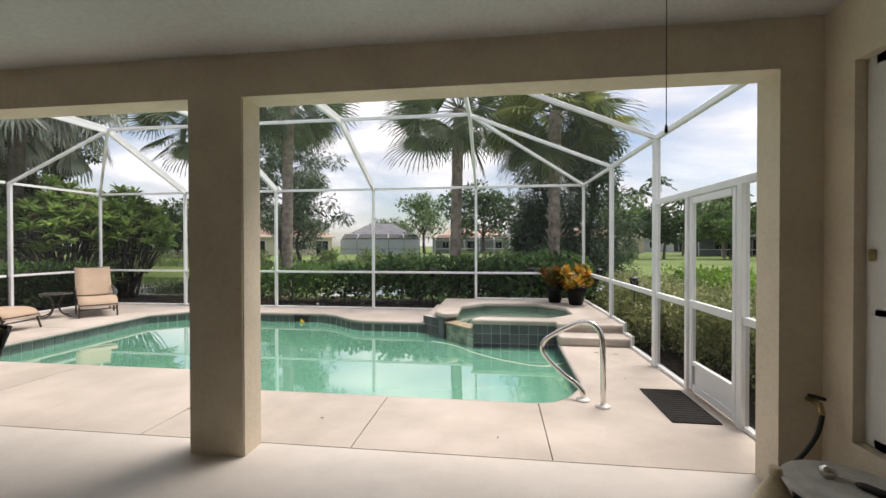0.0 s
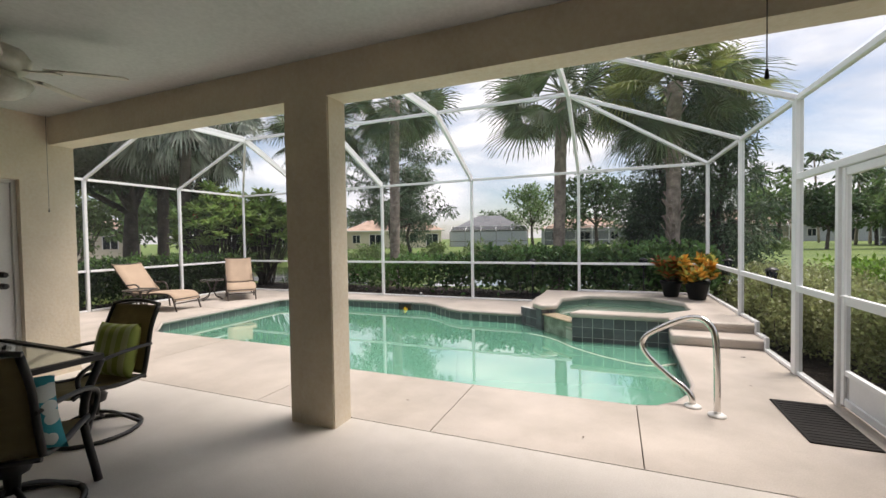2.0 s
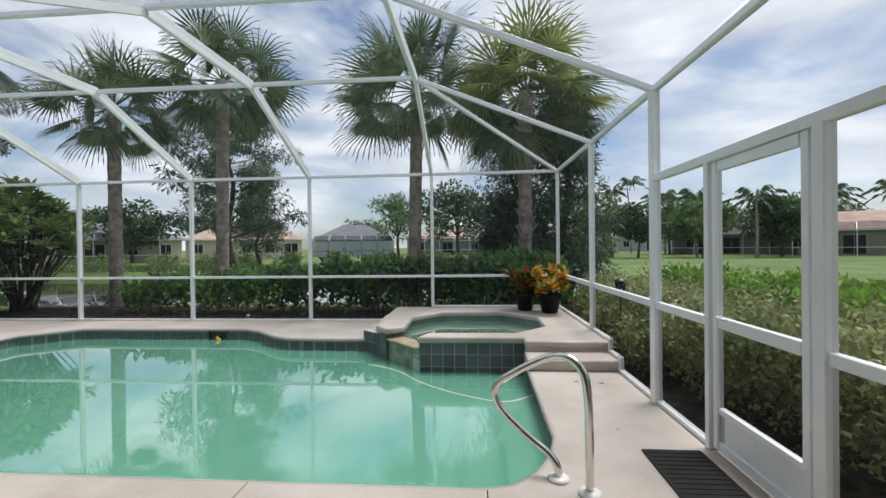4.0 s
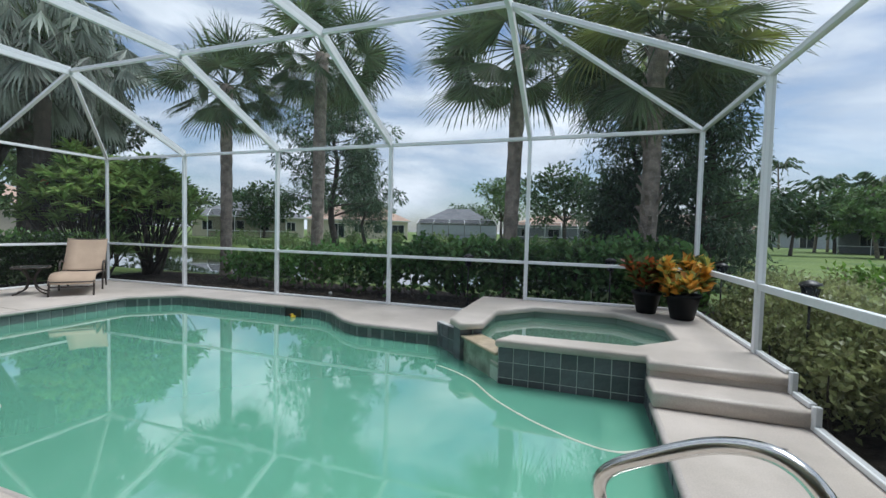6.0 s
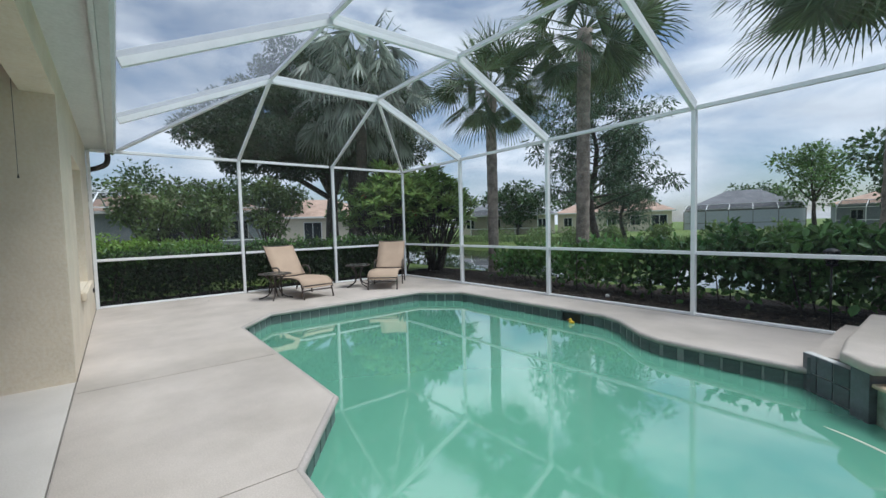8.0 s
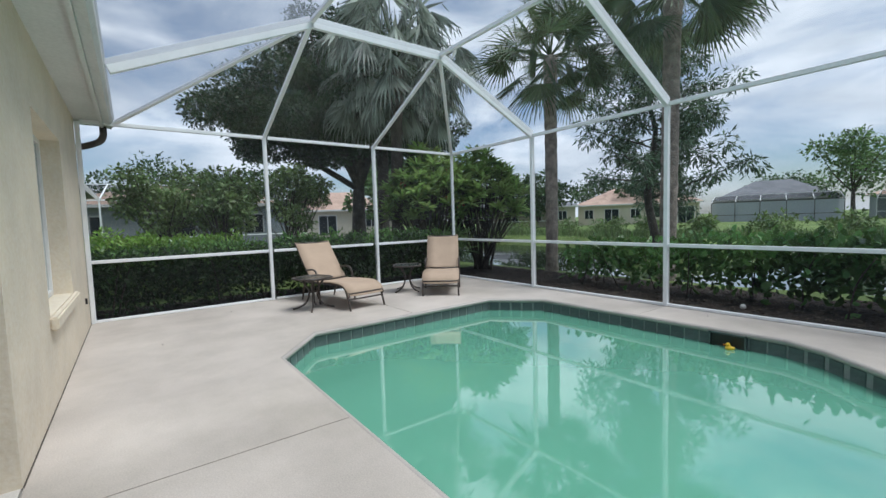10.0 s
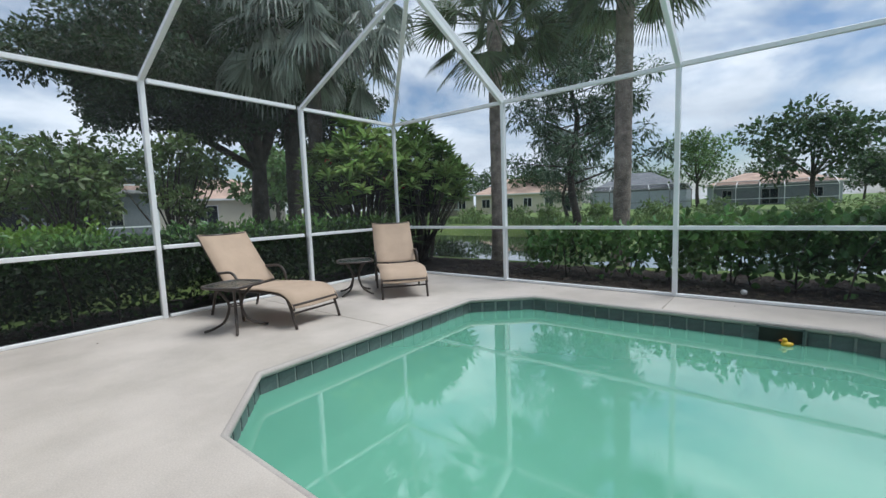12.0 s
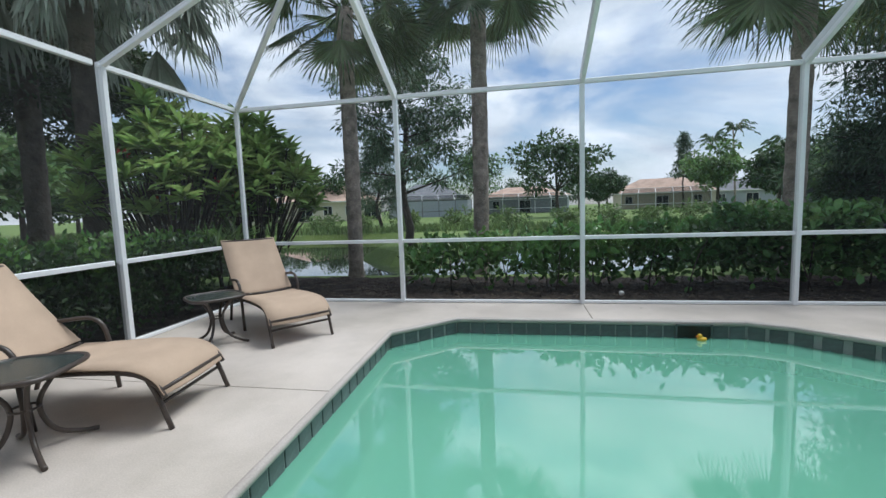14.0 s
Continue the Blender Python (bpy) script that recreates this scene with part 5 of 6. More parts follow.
def hanging_cord(x, y, z0, z1, label):
    t = thing("pull_cord", label, "cord")
    bm = bmesh.new()
    tube(bm, [(x, y, z0), (x, y, z1)], 0.0017, 6)
    part("cord", bm, M_BRONZE, t)
    bm = bmesh.new()
    spin(bm, [(0.003, z1 - 0.03), (0.007, z1 - 0.025), (0.004, z1), (0.002, z1 + 0.004)], 8, x, y)
    part("weight", bm, M_BLACK, t)


hanging_cord(0.82, 1.2, CEIL, 1.85, "thin dark pull cord hanging from the ceiling")
hanging_cord(DOORWALL + 0.04, 2.06, CEIL, 1.72, "thin dark cord hanging in the corner by the door")
bm = bmesh.new()
spin(bm, [(0.03, CEIL - 0.012), (0.035, CEIL - 0.004), (0.035, CEIL)], 14, 0.79, 1.2)
tagged(part("ceiling_hook", bm, M_FAN), "small white plate on the porch ceiling", "ceiling plate")
bm = bmesh.new()
tube(bm, [(-1.6, 1.22, CEIL), (-1.6, 1.22, CEIL - 0.06)], 0.003, 6)
tagged(part("ceiling_hook", bm, M_BLACK), "small dark hook in the porch ceiling", "hook")

# ---- porch door ----
door = thing("door_1", "white half-glazed porch door with closed blinds", "door", kind="structure")
DX = DOORWALL - 0.10
y0, y1, zt = DOOR[0], DOOR[1], DOOR[3]
for a, b, c, d in ((y0, y0 + 0.035, 0, zt), (y1 - 0.035, y1, 0, zt), (y0 + 0.035, y1 - 0.035, zt - 0.035, zt)):
    bm = bmesh.new()
    rbox(bm, DX - 0.05, a, c, DX + 0.03, b, d, 0.004)
    part("frame", bm, M_TRIM, door)
gy0, gy1, gz0, gz1 = 1.119, 1.64, 0.24, 1.845
for a, b, c, d in ((y0 + 0.037, gy0, 0.02, zt - 0.037), (gy1, y1 - 0.037, 0.02, zt - 0.037), (gy0, gy1, 0.02, gz0), (gy0, gy1, gz1, zt - 0.037)):
    bm = bmesh.new()
    rbox(bm, DX - 0.04, a, c, DX, b, d, 0.003)
    part("slab", bm, M_TRIM, door)
for k in range(2):
    y = gy0 + (gy1 - gy0) * (k + 1) / 3
    bm = bmesh.new()
    rbox(bm, DX - 0.012, y - 0.011, gz0, DX + 0.006, y + 0.011, gz1, 0.004)
    part("muntin", bm, M_TRIM, door)
for k in range(4):
    z = gz0 + (gz1 - gz0) * (k + 1) / 5
    for c in range(3):
        a, b = gy0 + (gy1 - gy0) * c / 3 + 0.011, gy0 + (gy1 - gy0) * (c + 1) / 3 - 0.011
        bm = bmesh.new()
        rbox(bm, DX - 0.012, a, z - 0.011, DX + 0.006, b, z + 0.011, 0.004)
        part("muntin", bm, M_TRIM, door)
bm = bmesh.new()
box(bm, DX - 0.02, gy0, gz0, DX - 0.016, gy1, gz1)
part("glass", bm, M_GLASS, door, "clear door glass").visible_shadow = False
slat_bm = bmesh.new()
beam(slat_bm, (0, gy0 + 0.01, 0), (0, gy1 - 0.01, 0), 0.022, 0.0015, (0.5, 0, 1))
slat = bpy.data.meshes.new("slat")
slat_bm.to_mesh(slat)
slat_bm.free()
slat.materials.append(M_TRIM)
for k in range(46):
    shared("slat", slat, door, pose(DX - 0.06, 0, gz0 + 0.02 + 0.035 * k, rng.normal(scale=0.35) if 12 < k < 36 else 0))
bm = bmesh.new()
box(bm, DX - 0.105, y0 - 0.02, 0.0, DX - 0.09, y1 + 0.02, zt)
part("dark_room", bm, M_DARKGLASS, door, "unlit room behind the blinds")
for z, r in ((1.075, 0.026), (0.965, 0.028)):
    bm = bmesh.new()
    tmp = bmesh.new()
    spin(tmp, [(0.03, 0.0), (0.03, 0.01), (0.014, 0.016), (0.014, 0.04), (r, 0.05), (r, 0.065), (r * 0.5, 0.075)], 16)
    join(bm, tmp, pose(DX, 1.74, z, 0, 90, 0))
    part("knob" if z < 1 else "deadbolt", bm, M_BLACK, door, "dark bronze door hardware")

# ---- east window ----
win = thing("window_1", "tall white-framed window in the porch wall", "window", kind="structure")
WX = SIDE + 0.08
for a, b, c, d in ((WIN[0], WIN[0] + 0.05, WIN[2], WIN[3]), (WIN[1] - 0.22, WIN[1], WIN[2], WIN[3]), (WIN[0] + 0.05, WIN[1] - 0.05, WIN[2], WIN[2] + 0.05), (WIN[0] + 0.05, WIN[1] - 0.05, WIN[3] - 0.05, WIN[3]), (WIN[0] + 0.05, WIN[1] - 0.05, 1.05, 1.09)):
    bm = bmesh.new()
    rbox(bm, WX - 0.025, a, c, WX + 0.025, b, d, 0.004)
    part("frame", bm, M_TRIM, win)
bm = bmesh.new()
box(bm, WX - 0.004, WIN[0] + 0.05, WIN[2] + 0.05, WX + 0.004, WIN[1] - 0.05, WIN[3] - 0.05)
part("pane", bm, M_GLASS, win, "clear window glass").visible_shadow = False
bm = bmesh.new()
rbox(bm, WX - 0.045, WIN[1] - 0.06, 1.32, WX - 0.026, WIN[1] - 0.035, 1.38, 0.004)
part("latch", bm, M_BRASS, win, "brass window latch")
bm = bmesh.new()
box(bm, WX + 0.008, WIN[0] + 0.051, WIN[2] + 0.051, WX + 0.018, WIN[1] - 0.051, WIN[3] - 0.051)
part("blind", bm, M_TRIM, win, "closed white roller blind behind the glass")

# ---- window of the house wall ----
win = thing("window_2", "white-framed window over a stucco sill in the house wall", "window", kind="structure")
wy = WALL_OUT - 0.165
for a, b, c, d in ((HW[0], HW[0] + 0.05, HW[2], HW[3]), (HW[1] - 0.05, HW[1], HW[2], HW[3]), (HW[0] + 0.05, HW[1] - 0.05, HW[2], HW[2] + 0.05), (HW[0] + 0.05, HW[1] - 0.05, HW[3] - 0.05, HW[3])):
    bm = bmesh.new()
    rbox(bm, a, wy - 0.025, c, b, wy + 0.025, d, 0.004)
    part("frame", bm, M_TRIM, win)
bm = bmesh.new()
box(bm, HW[0] + 0.05, wy - 0.004, HW[2] + 0.05, HW[1] - 0.05, wy + 0.004, HW[3] - 0.05)
part("pane", bm, M_GLASS, win, "window glass").visible_shadow = False
bm = bmesh.new()
box(bm, HW[0] - 0.1, wy - 0.08, HW[2] - 0.1, HW[1] + 0.1, wy - 0.065, HW[3] + 0.1)
part("blind", bm, M_TRIM, win, "closed white blind behind the glass")
bm = bmesh.new()
rbox(bm, HW[0] - 0.06, WALL_OUT + 0.001, HW[2] - 0.09, HW[1] + 0.06, WALL_OUT + 0.05, HW[2] + 0.005, 0.012, 2)
part("window_sill", bm, M_WALL, win, "beige stucco sill")
bm = bmesh.new()
rbox(bm, -8.82, WALL_OUT, 0.34, -8.78, WALL_OUT + 0.02, 0.41, 0.004)
tagged(part("wall_outlet", bm, M_BLACK), "small dark outlet on the stucco wall", "outlet")
# downspout
bm = bmesh.new()
tube(bm, curve_points([(LEFT - 0.16, GUTTER - 0.10, 2.62), (LEFT - 0.16, GUTTER - 0.105, 2.50), (LEFT - 0.16, GUTTER - 0.15, 2.42), (LEFT - 0.16, 2.42, 2.36), (LEFT - 0.16, 2.28, 2.31), (LEFT - 0.16, 2.22, 2.22), (LEFT - 0.16, 2.22, -0.05)], 5), 0.042, 12)
tagged(part("downspout", bm, M_BRONZE), "dark bronze downspout running from the gutter", "downspout")
# small box under the beam outside
bm = bmesh.new()
rbox(bm, -0.36, 2.60, 2.53, -0.26, 2.66, 2.60, 0.005)
tagged(part("beam_bracket", bm, M_BLACK), "small dark bracket under the gutter", "bracket")

# ---- clutter by the east wall ----
# hose tap and black hose
tap = thing("hose_tap", "brass garden tap with a black hose on the stucco wall", "tap")
bm = bmesh.new()
tube(bm, [(1.74, WALL_IN, 0.55), (1.74, WALL_IN - 0.09, 0.55), (1.74, WALL_IN - 0.11, 0.50)], 0.014, 10)
part("body", bm, M_BRASS, tap)
bm = bmesh.new()
tube(bm, [(1.78, WALL_IN - 0.07, 0.57), (1.70, WALL_IN - 0.07, 0.59)], 0.010, 8)
part("handle", bm, M_BLACK, tap)
bm = bmesh.new()
tube(bm, curve_points([(1.74, WALL_IN - 0.11, 0.50), (1.70, WALL_IN - 0.13, 0.40), (1.60, WALL_IN - 0.16, 0.29), (1.46, WALL_IN - 0.20, 0.21), (1.37, WALL_IN - 0.24, 0.13), (1.355, WALL_IN - 0.30, 0.05), (1.42, WALL_IN - 0.40, 0.016), (1.56, WALL_IN - 0.50, 0.016)], 6), 0.012, 8)
part("hose", bm, M_BLACK, tap, "black rubber hose")
tap.matrix_world = pose(0.16, 0, 0)
# worn round stool with tools
stool = thing("stool", "worn grey round-topped stool by the window", "stool")
SX, SY, SZ = 1.74, 1.60, 0.33
bm = bmesh.new()
spin(bm, [(0.20, SZ - 0.035), (0.235, SZ - 0.03), (0.245, SZ - 0.012), (0.235, SZ)], 28, SX, SY)
part("top", bm, M_WORN, stool, "scuffed grey top")
bm = bmesh.new()
spin(bm, [(0.17, 0.0), (0.19, 0.02), (0.20, 0.20), (0.185, SZ - 0.035)], 24, SX, SY)
part("body", bm, M_BLACK, stool, "dark open body under the top")
for k in range(4):
    a = radians(30 + 90 * k)
    bm = bmesh.new()
    beam(bm, (SX + 0.215 * math.cos(a), SY + 0.215 * math.sin(a), 0), (SX + 0.215 * math.cos(a), SY + 0.215 * math.sin(a), SZ - 0.035), 0.03, 0.03)
    part("leg", bm, M_WORN, stool)
tool = thing("ball_hammer", "hammer with a steel head and black grip on the stool", "tool")
bm = bmesh.new()
spin(bm, [(0.008, SZ), (0.028, SZ + 0.006), (0.034, SZ + 0.026), (0.026, SZ + 0.046), (0.008, SZ + 0.055)], 14, 1.71, 1.68)
part("head", bm, M_STEEL, tool)
bm = bmesh.new()
tube(bm, [(1.71, 1.68, SZ + 0.022), (1.765, 1.59, SZ + 0.019)], 0.007, 8)
part("shaft", bm, M_STEEL, tool)
bm = bmesh.new()
tube(bm, [(1.765, 1.59, SZ + 0.019), (1.78, 1.565, SZ + 0.02), (1.84, 1.47, SZ + 0.02), (1.855, 1.45, SZ + 0.018)], [0.012, 0.017, 0.017, 0.012], 10)
part("grip", bm, M_BLACK, tool, "black rubber grip")
bottle = thing("bottle", "cream plastic bottle with a cone top on the floor", "bottle")
bm = bmesh.new()
spin(bm, [(0.085, 0.0), (0.092, 0.012), (0.092, 0.16), (0.080, 0.20), (0.026, 0.30), (0.022, 0.315)], 18, 1.50, 1.70)
part("body", bm, M_CREAMPLASTIC, bottle)
bm = bmesh.new()
spin(bm, [(0.026, 0.314), (0.028, 0.322), (0.028, 0.345), (0.02, 0.352)], 14, 1.50, 1.70)
part("cap", bm, M_CREAMPLASTIC, bottle)
bag = bmesh.new()
spin(bag, [(0.07, 0.0), (0.095, 0.03), (0.09, 0.12), (0.05, 0.17), (0.015, 0.19)], 12, 1.53, 1.54)
for v in bag.verts:
    v.co += Vector((0.012, 0.012, 0.012)) * noise.noise(v.co * 25)
tagged(part("plastic_bag", bag, M_TRIM), "crumpled white plastic bag beside the stool", "bag")

# ---- plants ----
def blob_points(n, blobs, shell=0.55):
    """Points and outward ways in a cluster of ellipsoids (cx, cy, cz, rx, ry, rz)."""
    b = np.array(blobs, float)
    w = (b[:, 3] * b[:, 4] * b[:, 5]) ** 0.67
    pick = rng.choice(len(b), n, p=w / w.sum())
    d = rng.normal(size=(n, 3))
    d /= np.linalg.norm(d, axis=1)[:, None]
    r = (shell + (1 - shell) * rng.random(n) ** 0.6)[:, None] * (0.85 + 0.25 * rng.random((n, 1)))
    return b[pick, :3] + d * r * b[pick, 3:], d


def clump(n, blobs, length, width, mat, name, parent, droop=0.2, shell=0.55, rounded=False):
    p, d = blob_points(n, blobs, shell)
    up = d + rng.normal(scale=0.6, size=(n, 3)) - np.array((0, 0, droop))
    nn = rng.normal(size=(n, 3)) + np.array((0, 0, 0.8))
    size = (0.65 + 0.7 * rng.random(n))
    return leaves(name, p, nn, up, length * size, width * size, mat, parent, 0.25, rounded)


def sub_blobs(cx, cy, cz, rx, ry, rz, n, size):
    """An uneven crown: many small clumps through a large ellipsoid."""
    out = []
    for _ in range(n):
        d = rng.normal(size=3)
        d /= np.linalg.norm(d)
        r = rng.random() ** 0.4
        s = size * (0.6 + 0.8 * rng.random())
        out.append((cx + d[0] * rx * r, cy + d[1] * ry * r, cz + d[2] * rz * r, s, s, s * 0.75))
    return out


def fan_palm(x, y, top, lean, r, mats, label, fronds=54, trunk_r=0.17, boots=0.0, bark=M_BARK, name="palm_tree", limp=0.25, seg=26, size=1.0):
    """A cabbage palm: bare trunk, a ball of drooping fan leaves."""
    t = thing(name, label, "palm tree", "palm trees round the cage")
    z0 = -0.15 if y < 11.0 else -0.75
    bm = bmesh.new()
    pts, rad = [], []
    n = 26
    for i in range(n + 1):
        k = i / n
        pts.append((x + lean[0] * k ** 1.4 + 0.02 * math.sin(5 * k), y + lean[1] * k ** 1.4, z0 + (top - z0) * k))
        swell = 1.25 - 0.3 * min(1, k * 6) + (0.12 if k > 0.9 else 0)
        rad.append(trunk_r * swell * (1 + 0.05 * math.sin(i * 2.7) + boots * (0.25 if (i % 2 and k > 0.3) else 0)))
    tube(bm, pts, rad, 14)
    part("trunk", bm, bark, t)
    head = Vector(pts[-1])
    if boots:
        bm = bmesh.new()
        for i in range(40):
            k = 0.25 + 0.72 * rng.random()
            c = Vector(pts[int(k * n)])
            a = rng.random() * 6.28
            o = Vector((math.cos(a), math.sin(a), 0))
            beam(bm, c + o * trunk_r * 0.8, c + o * (trunk_r + 0.10) + Vector((0, 0, 0.22)), 0.07, 0.02, o)
        part("boots", bm, M_BARK, t, "old split leaf bases on the trunk")
    stems = bmesh.new()
    C, N, U, L, W, K = [], [], [], [], [], []
    for i in range(fronds):
        a = i * 2.39996 + rng.normal(scale=0.15)
        el = radians(78 - 124 * ((i + 0.5) / fronds) ** 0.85) + rng.normal(scale=0.2)
        out = Vector((math.cos(a) * math.cos(el), math.sin(a) * math.cos(el), math.sin(el)))
        plen = r * (0.36 + (0.24 + 0.3 * (1 - size)) * rng.random())
        base = head + out * plen + Vector((0, 0, -0.10 * plen * max(0.0, math.cos(el))))
        limb(stems, head + out * 0.05, base, 0.018, 0.010, 0.2, 4)
        side = out.cross(Vector((0, 0, 1)))
        side = side.normalized() if side.length > 0.05 else Vector((1, 0, 0))
        nrm = side.cross(out).normalized()
        tw = rng.normal(scale=0.8)
        side, nrm = side * math.cos(tw) + nrm * math.sin(tw), nrm * math.cos(tw) - side * math.sin(tw)
        sag = limp * (0.4 + 1.2 * rng.random())
        blade = r * size * (0.36 + 0.14 * rng.random())
        for s in range(seg):
            th = radians(-118 + 236 * (s + 0.5) / seg)
            way = out * math.cos(th) + side * math.sin(th)
            way = way - Vector((0, 0, 1)) * (sag + 0.18 * abs(math.sin(th))) + nrm * 0.10 * abs(math.sin(th))
            lng = blade * (0.72 + 0.28 * math.cos(th * 0.7)) * (0.92 + 0.16 * rng.random())
            C.append(base), N.append(nrm), U.append(way), L.append(lng), W.append(blade * 1.7 / seg)
            tip = base + way.normalized() * lng * 0.82
            hang = way.normalized() - Vector((0, 0, 1)) * limp * (0.6 + 2.2 * rng.random())
            C.append(tip), N.append(nrm), U.append(hang), L.append(lng * 0.34), W.append(blade * 0.73 / seg)
        K.append(seg * 2)
    part("stems", stems, M_PALM, t, "green leaf stalks")
    C, N, U, L, W = (np.array([tuple(v) for v in q]) if hasattr(q[0], "x") else np.array(q) for q in (C, N, U, L, W))
    cut = sum(K[:int(len(K) * 0.6)])
    leaves("crown", C[:cut], N[:cut], U[:cut], L[:cut], W[:cut], mats[0], t)
    leaves("lower_fronds", C[cut:], N[cut:], U[cut:], L[cut:], W[cut:], mats[1], t)
    return t


fan_palm(-8.85, 11.15, 5.05, (0.1, -0.05), 1.95, (M_PALM, M_PALM), "tall cabbage palm with a slim grey trunk by the lake", fronds=38, trunk_r=0.155)
fan_palm(-6.35, 11.75, 5.9, (0.1, 0.1), 2.15, (M_PALM, M_PALM), "tall cabbage palm with a reddish-brown trunk behind the hedge", fronds=38, trunk_r=0.17)
fan_palm(-1.05, 11.2, 5.2, (0.2, 0.1), 2.35, (M_PALM, M_PALM), "cabbage palm with a smooth grey trunk behind the hedge", fronds=38, trunk_r=0.165)
fan_palm(1.62, 10.75, 4.9, (0.12, 0.1), 2.2, (M_PALMLIGHT, M_PALM), "cabbage palm with rough leaf bases and yellowing lower fronds", fronds=44, trunk_r=0.15, boots=0.5)
fan_palm(-12.2, 8.7, 5.6, (0.2, 0.1), 2.7, (M_SILVERPALM, M_SILVERPALM), "bushy palm with drooping silvery fronds beside the cage", fronds=80, trunk_r=0.17, bark=M_DARKBARK, limp=1.15, seg=17, size=0.8)

fan_palm(-14.4, 9.5, 5.9, (0.1, 0.1), 2.4, (M_SILVERPALM, M_SILVERPALM), "second drooping silvery palm under the oak", fronds=60, trunk_r=0.19, bark=M_DARKBARK, limp=1.15, seg=16, size=0.8)

def tree(name, label, x, y, trunk_top, trunk_r, blobs, n, leaf, mat, bark=M_DARKBARK, z0=-0.15, limbs=9, droop=0.2, group=""):
    t = thing(name, label, "tree", group)
    bm = bmesh.new()
    fork = Vector((x + rng.normal(scale=0.1), y, trunk_top))
    limb(bm, (x, y, z0), fork, trunk_r * 1.25, trunk_r * 0.8, 0.08, 9)
    part("trunk", bm, bark, t)
    step = max(1, len(blobs) // limbs)
    bm = bmesh.new()
    for b in blobs[::step]:
        limb(bm, fork - Vector((0, 0, 0.2)), b[:3], trunk_r * 0.5, trunk_r * 0.1, 0.25, 6)
    part("limbs", bm, bark, t)
    clump(n, blobs, leaf[0], leaf[1], mat, "crown", t, droop, 0.25)
    return t


# big dark oak west of the cage
tree("oak_tree", "large dark evergreen oak with a spreading crown", -15.9, 9.4, 2.6, 0.24, sub_blobs(-15.6, 7.6, 4.7, 3.4, 3.3, 1.5, 120, 0.5) + sub_blobs(-15.8, 9.5, 6.3, 2.9, 2.7, 1.9, 95, 0.5), 105000, (0.115, 0.06), M_OAK, limbs=16)
tree("oak_tree", "dark slender tree beside the larger oak", -16.0, 12.0, 2.4, 0.16, sub_blobs(-15.9, 11.9, 5.2, 2.0, 1.9, 2.6, 60, 0.5), 30000, (0.13, 0.07), M_OAK, limbs=10)
def conifer(name, label, x, y, h, low, reach, branches, n, leaf, mat, z0=-0.3, r=0.13, size=0.36, droop=0.7):
    """A straight trunk with side branches at many heights, each with tufts of needles along it."""
    t = thing(name, label, "tree")
    bm = bmesh.new()
    pts = [(x + 0.12 * math.sin(k * 1.7), y + 0.1 * math.cos(k * 1.3), z0 + (h - z0) * k / 9) for k in range(10)]
    tube(bm, pts, [r * (1.1 - 0.95 * k / 9) for k in range(10)], 8)
    part("trunk", bm, M_DARKBARK, t)
    bm = bmesh.new()
    blobs = []
    for k in range(branches):
        f = (k + 0.5) / branches
        z = low + (h - low) * f * 0.97
        a = k * 2.39996 + rng.normal(scale=0.3)
        ln = reach * (1.0 - 0.72 * f ** 1.3) * (0.65 + 0.5 * rng.random())
        p0 = Vector((x, y, z))
        p1 = p0 + Vector((math.cos(a) * ln, math.sin(a) * ln, ln * (0.35 - 0.25 * rng.random())))
        limb(bm, p0, p1, r * 0.28 * (1.1 - f), 0.008, 0.25, 5)
        for q in (0.45, 0.7, 0.9, 1.05):
            c = p0.lerp(p1, q) + Vector(rng.normal(scale=0.12, size=3))
            sz = size * (0.6 + 0.7 * rng.random())
            blobs.append((c.x, c.y, c.z, sz, sz, sz * 0.8))
    part("limbs", bm, M_DARKBARK, t)
    clump(n, blobs, leaf[0], leaf[1], mat, "crown", t, droop, 0.1)
    return t


# airy pines across the water, dark conifers in the east corner
conifer("pine_tree", "airy Australian pine on a spit of the lake", -9.4, 17.2, 7.6, 1.7, 2.8, 40, 15000, (0.20, 0.05), M_PINE, r=0.15, size=0.40)
conifer("pine_tree", "feathery dark pine across the lake", -14.2, 28.2, 5.5, 1.0, 2.0, 26, 7000, (0.24, 0.05), M_PINE, size=0.45)
conifer("conifer_tree", "dense dark conifer beside the cage corner", 2.75, 11.5, 5.6, 0.4, 1.1, 46, 15000, (0.16, 0.035), M_PINE, z0=-0.15, r=0.12, size=0.38)
conifer("conifer_tree", "dense dark conifer behind the palm", 1.6, 13.0, 5.2, 0.4, 1.4, 44, 12000, (0.16, 0.035), M_PINE, z0=-0.15, r=0.12, size=0.38)
conifer("pine_tree", "slender dark pine far across the lawn", 21.1, 78.7, 12.2, 5.0, 1.5, 24, 2600, (0.5, 0.12), M_PINE, z0=-0.2, r=0.16, size=0.5)
tree("shrub_tree", "dark rounded evergreen shrub behind the hedge", 1.4, 13.2, 1.2, 0.08, sub_blobs(1.4, 13.2, 1.55, 0.65, 0.65, 1.25, 24, 0.34), 7500, (0.12, 0.05), M_TREE, limbs=8)


